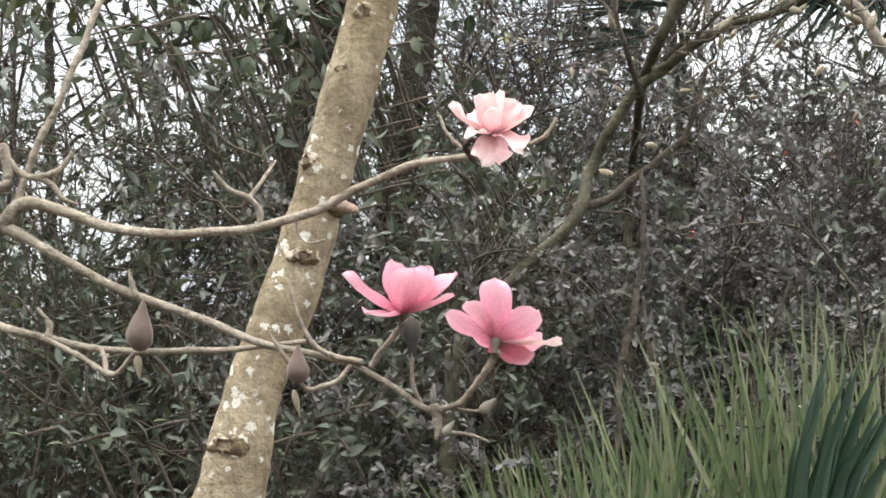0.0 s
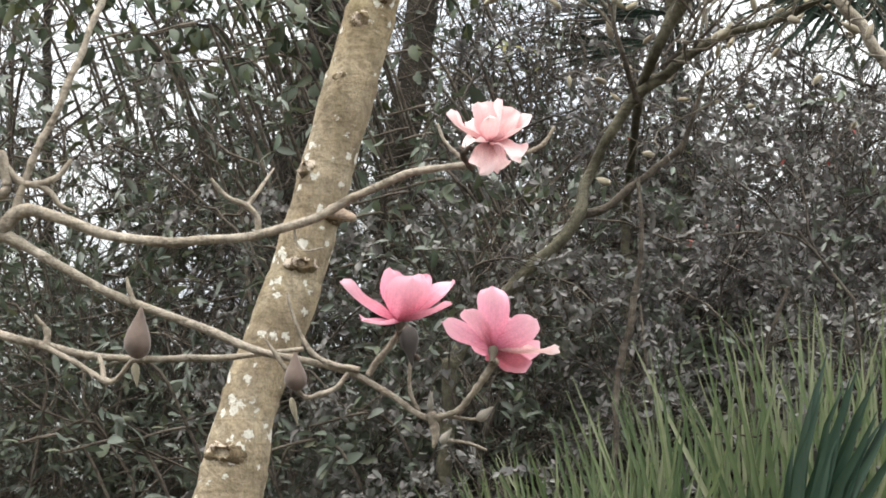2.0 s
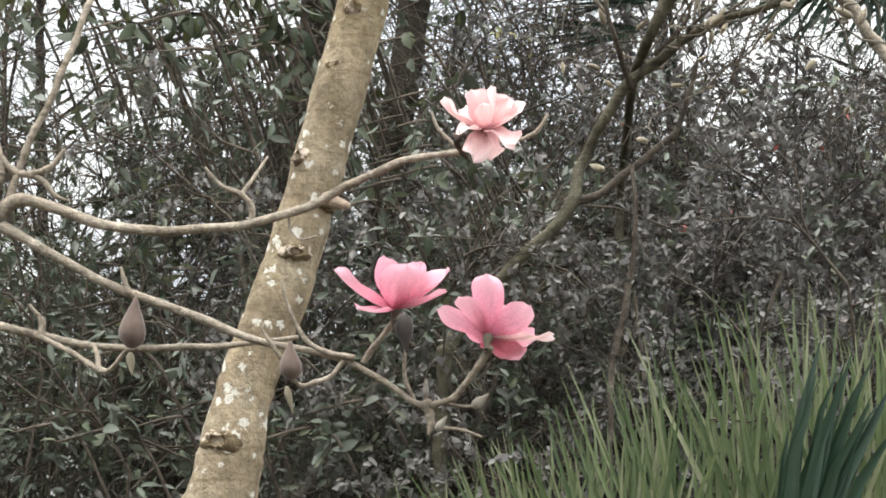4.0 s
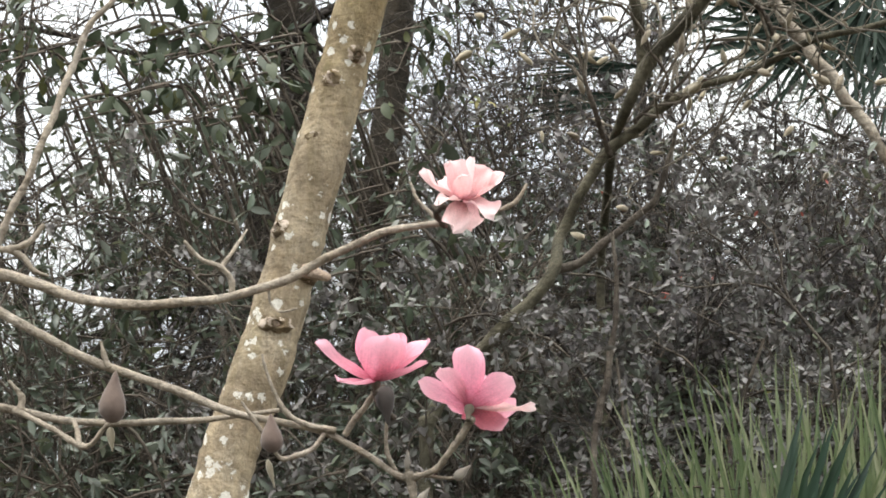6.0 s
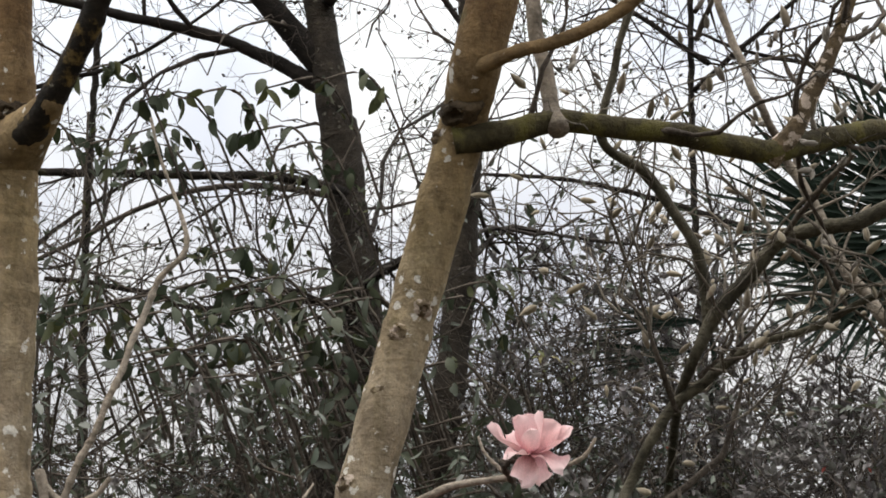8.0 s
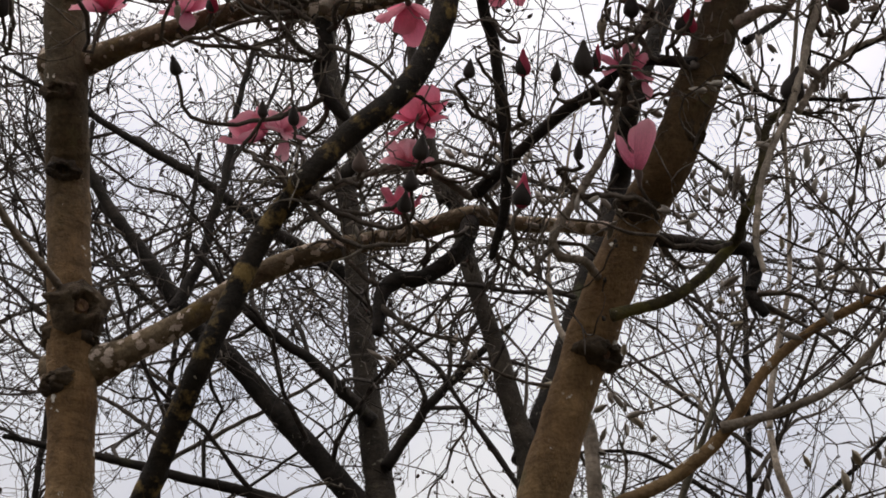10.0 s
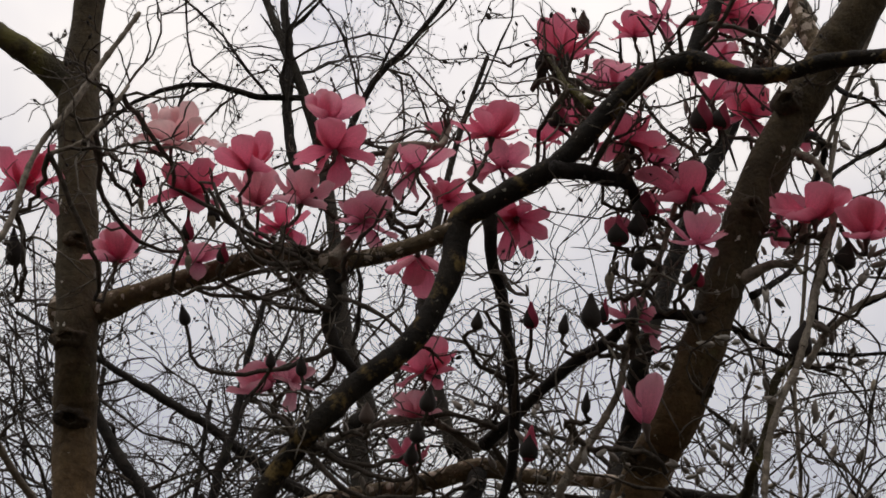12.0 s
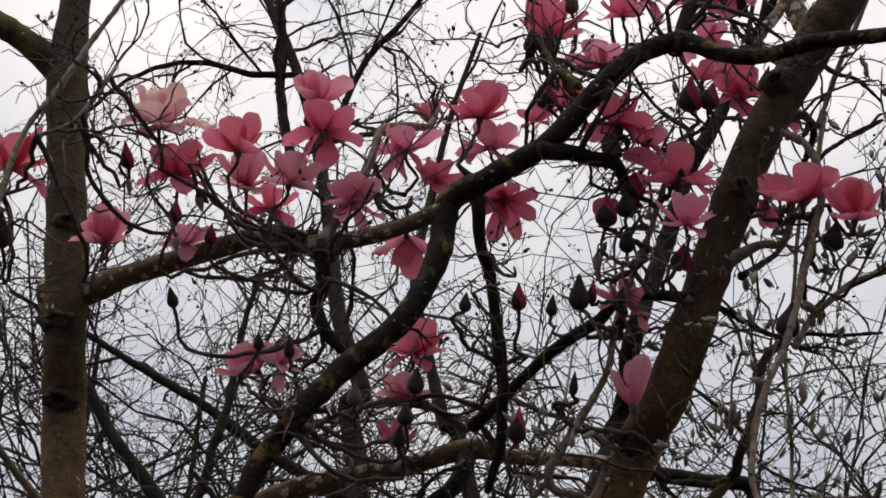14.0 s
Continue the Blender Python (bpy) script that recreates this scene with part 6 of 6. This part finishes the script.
flower("rose2", (-0.436, 4.000, 4.835), (0.073, -0.193, 0.979), 0.084, [(299, 18, 1.04), (149, 37, 1.00), (353, 48, 1.18), (226, 112, 1.00), (4, 109, 1.10), (329, 152, 1.00), (340, 33, 1.04), (261, 145, 1.00), (244, 42, 0.81), (71, 41, 0.88)])
flower("deep", (-0.662, 4.200, 4.987), (-0.020, -0.103, 0.994), 0.079, [(176, 117, 1.11), (212, 156, 1.00), (24, 135, 1.10), (356, 61, 1.04), (169, 59, 1.00), (79, 14, 1.00), (25, 162, 1.00), (262, 47, 0.92), (82, 45, 0.91)])
flower("rose2", (-0.858, 4.150, 4.834), (-0.013, -0.278, 0.961), 0.063, [(186, 54, 1.04), (289, 56, 1.00), (340, 62, 1.29), (191, 93, 1.15), (143, 17, 1.00), (273, 155, 1.00)])
flower("rose2", (-0.305, 4.050, 5.053), (-0.105, -0.124, 0.987), 0.087, [(170, 28, 1.00), (63, 14, 1.00), (205, 110, 1.00), (44, 52, 1.00), (357, 70, 1.22), (153, 143, 1.03), (38, 149, 1.09), (162, 177, 1.00), (264, 52, 0.81), (107, 50, 0.85)])
flower("deep", (-0.250, 4.150, 5.231), (-0.009, -0.362, 0.932), 0.060, [(214, 45, 1.15), (262, 34, 1.00), (346, 23, 1.15), (198, 22, 1.04)])
flower("deep", (-0.113, 3.950, 5.074), (0.080, -0.273, 0.959), 0.097, [(292, 33, 1.01), (346, 31, 1.09), (250, 69, 1.00), (199, 79, 1.14), (204, 114, 1.00), (128, 12, 1.00), (153, 46, 1.00), (70, 49, 0.85), (28, 57, 0.83)])
flower("rose2", (-0.086, 4.050, 5.058), (-0.016, -0.197, 0.980), 0.089, [(159, 21, 1.00), (350, 44, 1.00), (187, 102, 1.06), (160, 65, 1.00), (294, 142, 1.00), (214, 134, 1.00), (69, 16, 1.00), (319, 112, 1.00), (255, 48, 0.92), (75, 50, 0.92)])
flower("deep", (-0.225, 4.100, 4.989), (-0.016, -0.197, 0.980), 0.072, [(179, 46, 1.00), (299, 63, 1.00), (348, 85, 1.04), (289, 145, 1.00), (216, 126, 1.00), (169, 14, 1.00), (84, 50, 0.90), (239, 55, 0.84)])
flower("deep", (-0.051, 4.050, 4.891), (0.041, -0.512, -0.858), 0.096, [(185, 48, 1.00, 0.60), (245, 61, 1.18, 0.62), (293, 61, 1.06, 0.62), (340, 61, 1.00, 0.60), (360, 127, 1.00, 0.60), (51, 166, 1.00, 0.60), (188, 150, 1.00, 0.60), (244, 14, 1.00, 0.50), (82, 44, 0.81), (134, 54, 0.81)])
flower("deep", (0.061, 4.000, 5.384), (-0.004, -0.448, 0.894), 0.113, [(229, 71, 1.00, 0.62), (220, 33, 1.10, 0.62), (267, 21, 1.09, 0.60), (322, 31, 1.08, 0.62), (343, 57, 1.07, 0.62), (316, 89, 1.00, 0.60), (187, 14, 1.06, 0.60), (358, 12, 1.04, 0.60), (102, 43, 0.88), (42, 58, 0.89)])
flower("deep", (0.249, 3.800, 5.274), (-0.009, -0.362, 0.932), 0.068, [(183, 51, 1.02), (208, 105, 1.00), (240, 32, 1.02), (305, 51, 1.00), (301, 7, 1.02), (309, 98, 1.00), (66, 47, 0.86), (8, 57, 0.84)])
flower("rose2", (0.313, 3.850, 5.386), (-0.016, -0.197, 0.980), 0.067, [(35, 152, 1.06), (230, 147, 1.00), (338, 130, 1.00), (221, 21, 1.00), (350, 29, 1.00), (170, 59, 0.87), (80, 44, 0.92)])
flower("deep", (0.498, 3.950, 5.498), (-0.016, -0.197, 0.980), 0.131, [(351, 93, 1.00), (332, 123, 1.00), (221, 138, 1.00), (209, 117, 1.00), (337, 6, 1.00), (175, 37, 1.00), (18, 39, 1.00), (283, 151, 1.00), (263, 48, 0.84), (96, 41, 0.84)])
flower("rose2", (0.485, 4.050, 5.418), (-0.016, -0.197, 0.980), 0.084, [(130, 44, 1.00), (321, 121, 1.00), (54, 159, 1.11), (32, 38, 1.00), (174, 126, 1.11), (222, 141, 1.00), (261, 43, 0.91), (326, 49, 0.82)])
flower("rose2", (0.203, 4.000, 5.290), (-0.013, -0.278, 0.961), 0.097, [(247, 67, 1.00), (291, 75, 1.00), (197, 80, 1.08), (188, 100, 1.18), (359, 55, 1.04), (113, 15, 1.00), (333, 122, 1.00), (98, 46, 0.82), (48, 45, 0.85)])
flower("deep", (0.095, 4.100, 5.239), (-0.009, -0.362, 0.932), 0.077, [(250, 30, 1.00), (337, 54, 1.05), (305, 120, 1.00), (138, 95, 1.00), (180, 131, 1.20), (58, 44, 0.84), (194, 51, 0.86)])
flower("deep", (0.224, 3.850, 4.964), (0.160, -0.187, 0.969), 0.099, [(11, 4, 1.00), (141, 45, 1.00), (323, 92, 1.00), (2, 100, 1.12), (139, 92, 1.00), (332, 140, 1.00), (22, 25, 1.00), (232, 48, 0.81), (51, 56, 0.88)])
flower("deep", (0.368, 3.900, 4.822), (-0.019, -0.121, 0.992), 0.098, [(282, 54, 1.00), (208, 66, 1.45), (219, 103, 1.00), (10, 60, 1.00), (352, 103, 1.00), (320, 131, 1.00), (141, 20, 1.00), (11, 22, 1.00), (109, 46, 0.85), (158, 52, 0.89)])
flower("rose2", (0.379, 3.850, 4.647), (-0.004, -0.448, 0.894), 0.079, [(226, 30, 1.06), (329, 37, 1.02), (182, 48, 1.28), (214, 90, 1.00), (292, 120, 1.00), (32, 6, 1.00), (319, 80, 1.00), (76, 50, 0.81), (22, 59, 0.91)])
flower("deep", (0.571, 4.150, 5.307), (-0.009, -0.362, 0.932), 0.099, [(218, 51, 1.00), (251, 28, 1.06), (358, 29, 1.00), (221, 111, 1.00), (263, 136, 1.00), (308, 82, 1.00), (341, 167, 1.00), (325, 11, 1.03), (108, 45, 0.87), (53, 56, 0.85)])
flower("deep", (0.679, 4.200, 5.290), (0.256, -0.257, 0.932), 0.063, [(337, 77, 1.00), (343, 126, 1.00), (108, 6, 1.00)])
flower("deep", (0.664, 3.900, 4.760), (-0.013, -0.278, 0.961), 0.105, [(282, 51, 1.00), (330, 53, 1.03), (185, 58, 1.08), (197, 82, 1.04), (123, 34, 1.00), (232, 98, 1.00), (41, 30, 1.00), (82, 60, 0.91), (6, 41, 0.84)])
flower("deep", (0.591, 4.000, 4.840), (-0.273, 0.022, 0.962), 0.066, [(78, 151, 1.06), (203, 134, 1.00), (143, 34, 1.00), (133, 153, 1.00), (323, 44, 0.89), (53, 54, 0.92)])
flower("deep", (0.781, 3.900, 4.701), (0.087, -0.356, 0.930), 0.094, [(210, 54, 1.05), (232, 35, 1.06), (279, 27, 1.05), (357, 35, 1.11), (308, 92, 1.00), (203, 12, 1.00), (241, 100, 1.00), (104, 43, 0.89), (50, 54, 0.87)])
flower("rose2", (-0.648, 4.150, 4.445), (-0.608, -0.365, 0.705), 0.085, [(194, 55, 1.19), (210, 34, 1.06), (269, 27, 1.00), (359, 33, 1.02), (58, 64, 1.00), (253, 73, 1.00), (136, 46, 1.00), (314, 40, 0.81), (97, 58, 0.83)])
flower("blush", (-0.591, 4.100, 4.427), (0.256, -0.257, 0.932), 0.065, [(306, 13, 1.10), (360, 40, 1.01), (333, 98, 1.00), (65, 167, 1.07), (155, 36, 1.00), (291, 115, 1.00), (247, 99, 1.00), (78, 54, 0.81), (201, 60, 0.81)])
flower("deep", (-0.273, 4.200, 4.525), (0.087, -0.356, 0.930), 0.089, [(298, 28, 1.09), (120, 27, 1.00), (200, 85, 1.00), (231, 126, 1.00), (295, 126, 1.00), (2, 47, 1.07), (324, 87, 1.00), (12, 26, 1.00), (66, 59, 0.83), (249, 61, 0.86)])
flower("blush", (-0.295, 4.250, 4.425), (-0.009, -0.362, 0.932), 0.066, [(214, 44, 1.26), (249, 28, 1.12), (333, 49, 1.08), (348, 79, 1.01), (198, 75, 1.03), (341, 17, 1.06), (93, 46, 0.91), (40, 49, 0.89)])
flower("deep", (-0.310, 4.300, 4.320), (-0.009, -0.362, 0.932), 0.066, [(216, 43, 1.24), (214, 13, 1.08), (332, 48, 1.05), (300, 73, 1.00), (241, 73, 1.00), (336, 14, 1.04), (94, 46, 0.91), (33, 49, 0.89)])
flower("rose2", (0.235, 4.050, 4.569), (0.080, -0.273, 0.959), 0.068, [(284, 45, 1.00), (39, 42, 1.00), (183, 70, 1.15), (18, 140, 1.28), (342, 120, 1.00), (156, 35, 1.00), (209, 117, 1.00), (98, 51, 0.92), (342, 57, 0.89)])
flower("rose2", (0.247, 4.000, 4.240), (-0.102, -0.449, 0.888), 0.113, [(139, 25, 1.00, 0.45), (300, 24, 1.09, 0.62), (78, 14, 1.00, 0.45)])
flower("deep", (-0.308, 4.250, 4.931), (0.086, 0.901, -0.426), 0.088, [(158, 79, 1.07), (72, 36, 1.22), (236, 55, 1.00), (297, 52, 1.00), (101, 57, 1.00), (4, 47, 0.82), (197, 57, 0.82)])
flower("deep", (0.284, 4.000, 4.866), (-0.013, -0.278, 0.961), 0.053, [(215, 53, 1.09), (258, 39, 1.00), (325, 94, 1.00), (30, 23, 1.00)])
flower("deep", (0.195, 4.000, 4.777), (-0.004, -0.448, 0.894), 0.061, [(236, 27, 1.01), (304, 26, 1.00), (273, 1, 1.02)])
flower("deep", (0.021, 4.050, 5.147), (-0.009, -0.362, 0.932), 0.058, [(233, 71, 1.00), (297, 37, 1.00), (344, 66, 1.10), (248, 124, 1.00), (311, 113, 1.00)])
flower("rose2", (0.300, 3.950, 4.984), (0.270, -0.178, 0.946), 0.070, [(313, 68, 1.00), (355, 117, 1.00), (8, 175, 1.00), (142, 59, 1.00), (95, 18, 1.00), (48, 50, 0.87), (228, 54, 0.86)])
flower("deep", (0.457, 4.000, 5.240), (-0.009, -0.362, 0.932), 0.058, [(233, 69, 1.00), (286, 42, 1.00), (321, 86, 1.00), (141, 24, 1.00)])
flower("rose", (-0.072, 3.930, 2.163), (0.000, -0.223, 0.975), 0.099, [(123, 15, 1.07, 0.95), (283, 29, 1.00, 1.10), (25, 31, 1.03), (188, 54, 1.33, 0.75), (12, 54, 1.27, 0.80), (350, 68, 1.05, 0.90), (231, 85, 1.00, 0.80), (329, 22, 1.00)])
flower("rose", (0.103, 3.850, 2.101), (0.116, 0.476, 0.872), 0.101, [(269, 48, 1.14, 0.82), (238, 72, 0.95, 0.70), (188, 70, 1.02, 0.70), (118, 57, 1.00, 0.75), (327, 75, 1.00, 0.88), (24, 68, 1.00), (58, 80, 1.00), (77, 74, 1.00), (7, 78, 1.21, 0.36, "pale"), (20, 16, 0.80, 0.70)])
flower("pale", (0.095, 3.850, 2.497), (0.000, -0.391, 0.920), 0.079, [(209, 18, 1.00, 0.90), (354, 13, 1.00, 0.90), (93, 26, 1.00), (182, 54, 1.14, 0.80), (122, 68, 1.00), (358, 56, 1.15, 1.15), (37, 42, 1.00, 1.10), (256, 127, 1.00, 1.10), (314, 105, 1.00, 1.05), (65, 145, 1.00), (244, 81, 1.00, 0.70), (274, 44, 1.00, 0.60)])
flower("faded", (-0.937, 4.000, 5.107), (0.009, -0.690, 0.724), 0.104, [(193, 25, 1.06), (90, 33, 1.00), (354, 30, 1.13), (191, 51, 1.03), (226, 84, 1.00), (254, 102, 1.00), (313, 99, 1.00), (10, 94, 1.32, 0.70), (282, 83, 1.00), (57, 32, 1.00), (334, 55, 1.00), (263, 53, 1.00)])
flower_bud("husk", (0.209, 3.950, 4.950), (0.112, -0.746, 0.656), 0.050, 0.087)
flower_bud("pink", (0.459, 3.950, 5.096), (0.205, -0.665, 0.718), 0.054, 0.071)
flower_bud("brown", (-0.579, 3.980, 2.098), (0.080, -0.173, 0.982), 0.052, 0.100)
flower_bud("brown", (-0.267, 3.930, 2.031), (-0.050, -0.173, 0.984), 0.043, 0.073)
flower_bud("dark", (-0.056, 3.900, 2.150), (0.098, -0.023, -0.995), 0.036, 0.075)
flower_bud("husk", (-0.585, 4.000, 2.092), (0.099, 0.074, -0.992), 0.026, 0.048)
flower_bud("husk", (-0.279, 3.950, 2.020), (0.241, 0.073, -0.968), 0.024, 0.056)
flower_bud("grey", (0.075, 3.930, 1.976), (0.740, -0.294, 0.605), 0.021, 0.041)
flower_bud("grey", (0.006, 3.930, 1.933), (0.588, -0.329, 0.738), 0.017, 0.036)
flower_bud("grey", (-0.014, 3.950, 1.997), (0.000, -0.363, 0.932), 0.013, 0.039)
flower_bud("pink", (-0.985, 3.950, 4.917), (-0.083, -0.754, 0.652), 0.034, 0.073)
flower_bud("pink", (-0.851, 3.950, 4.745), (0.060, -0.683, 0.728), 0.033, 0.061)
flower_bud("pink", (-0.759, 3.950, 4.675), (0.112, -0.746, 0.656), 0.030, 0.055)
flower_bud("husk", (-0.981, 3.950, 4.884), (0.097, 0.530, -0.843), 0.028, 0.048)
flower_bud("husk", (-0.844, 3.950, 4.702), (-0.002, 0.528, -0.849), 0.025, 0.049)
flower_bud("dark", (-0.805, 3.950, 4.842), (0.693, 0.264, -0.670), 0.031, 0.042)
flower_bud("pink", (-0.022, 3.950, 4.111), (0.105, -0.603, 0.790), 0.043, 0.083)
flower_bud("pink", (-0.015, 3.950, 4.477), (0.010, -0.686, 0.728), 0.037, 0.066)
flower_bud("dark", (0.126, 3.950, 4.476), (0.006, -0.610, 0.792), 0.048, 0.087)
flower_bud("pink", (0.368, 3.950, 4.594), (0.112, -0.746, 0.656), 0.053, 0.064)
flower_bud("dark", (0.601, 3.950, 4.396), (0.157, -0.673, 0.723), 0.057, 0.086)
flower_bud("dark", (0.725, 3.950, 4.647), (0.205, -0.665, 0.718), 0.054, 0.075)
flower_bud("dark", (0.243, 3.950, 4.645), (0.010, -0.686, 0.728), 0.038, 0.065)
flower_bud("husk", (0.173, 3.950, 4.646), (-0.002, 0.528, -0.849), 0.035, 0.062)
flower_bud("dark", (-0.828, 3.950, 4.490), (-0.185, -0.680, 0.709), 0.027, 0.053)
flower_bud("dark", (-0.142, 3.950, 4.473), (0.105, -0.603, 0.790), 0.029, 0.048)
flower_bud("dark", (0.070, 3.950, 5.289), (0.206, -0.732, 0.649), 0.038, 0.061)
flower_bud("dark", (0.017, 3.950, 5.295), (0.010, -0.686, 0.728), 0.038, 0.064)
flower_bud("dark", (-0.251, 3.950, 4.244), (0.112, -0.746, 0.656), 0.039, 0.064)
flower_bud("dark", (-0.270, 3.950, 4.161), (0.014, -0.754, 0.657), 0.038, 0.051)
flower_bud("brown", (-0.387, 3.950, 4.213), (0.014, -0.754, 0.657), 0.036, 0.051)
flower_bud("dark", (-0.545, 3.950, 4.343), (0.010, -0.686, 0.728), 0.026, 0.055)
flower_bud("dark", (-0.618, 3.950, 4.367), (0.010, -0.686, 0.728), 0.024, 0.045)
flower_bud("pink", (0.154, 3.950, 4.493), (0.105, -0.603, 0.790), 0.024, 0.063)
flower_bud("dark", (-1.265, 3.950, 4.670), (0.010, -0.686, 0.728), 0.041, 0.096)
flower_bud("pink", (0.059, 3.950, 5.101), (-0.040, -0.687, 0.726), 0.054, 0.071)
flower_bud("pink", (0.416, 3.950, 5.087), (0.010, -0.686, 0.728), 0.062, 0.091)
flower_bud("pink", (0.197, 3.950, 4.724), (0.006, -0.610, 0.792), 0.054, 0.076)
flower_bud("dark", (0.244, 3.950, 4.754), (0.014, -0.754, 0.657), 0.049, 0.063)
flower_bud("pink", (0.262, 3.950, 4.811), (0.056, -0.608, 0.792), 0.060, 0.066)
flower_bud("dark", (-0.285, 3.950, 4.104), (0.124, -0.871, 0.476), 0.033, 0.056)
flower_bud("dark", (0.060, 3.950, 4.460), (0.105, -0.603, 0.790), 0.026, 0.053)
flower_bud("dark", (0.107, 3.950, 4.239), (0.105, -0.603, 0.790), 0.021, 0.056)
flower_bud("dark", (0.217, 3.950, 4.476), (0.205, -0.665, 0.718), 0.032, 0.058)
flower_bud("husk", (-0.804, 3.950, 4.833), (0.284, 0.517, -0.807), 0.028, 0.047)
flower_bud("brown", (0.601, 3.950, 5.152), (0.206, -0.732, 0.649), 0.031, 0.071)
flower_bud("brown", (0.124, 3.950, 5.433), (0.018, -0.812, 0.584), 0.038, 0.065)
flower_bud("dark", (0.562, 3.950, 5.418), (0.018, -0.812, 0.584), 0.041, 0.068)


# ---- flower stalks back to the boughs ----
def stalks():
    rng = np.random.default_rng(5)
    wood = np.vstack([p for tree in (lean, upright) for p in BOUGHS[tree.name] if p[:, 3].max() < 0.045 and p[0, 2] > 1.0])
    rows = []
    for foot, way, size in FLOWER_FEET:
        p = np.array(foot)
        d = np.linalg.norm(wood[:, :3] - p, axis=1) + 0.5 * np.maximum(0, wood[:, 2] - p[2])
        if d.min() < 0.03:
            continue
        q = wood[np.argmin(d), :3]
        mid = p - np.array(way) * 0.3 * np.linalg.norm(p - q) + rng.normal(0, 0.03, 3)
        bow = (q + mid) / 2 + rng.normal(0, 0.035, 3) - np.array([0, 0, 0.03])
        rows.append(even(spline([(*p, 0.0045), (*mid, 0.005), (*bow, 0.006), (*q, 0.0075)], 0.02), 14))
    a = np.array(rows)
    a[:, 1:-1, :3] += rng.normal(0, 0.004, a[:, 1:-1, :3].shape)
    for row in a:
        v, f = tubes(row[None], 7)
        child("flower_stalk", mesh_from("flower_stalk", v, f, TWIG), upright)
    side = sprout(rng, a[a[:, 0, 2] > 3], 3, 0.22, 0.8, 0.8, 0.6, 7, 0.15, 0.2, 0.004, 0.0022)
    side2 = sprout(rng, side, 2, 0.1, 0.8, 0.8, 0.6, 6, 0.2, 0.2, 0.003, 0.0018)
    v1, f1 = tubes(side, 5)
    v2, f2 = tubes(side2, 4)
    child("twig_tangle", mesh_from("twig_tangle", np.vstack([v1, v2]), np.vstack([f1, f2 + len(v1)]), TWIG_PALE), upright, "crooked short flowering twigs", "stuff")


stalks()
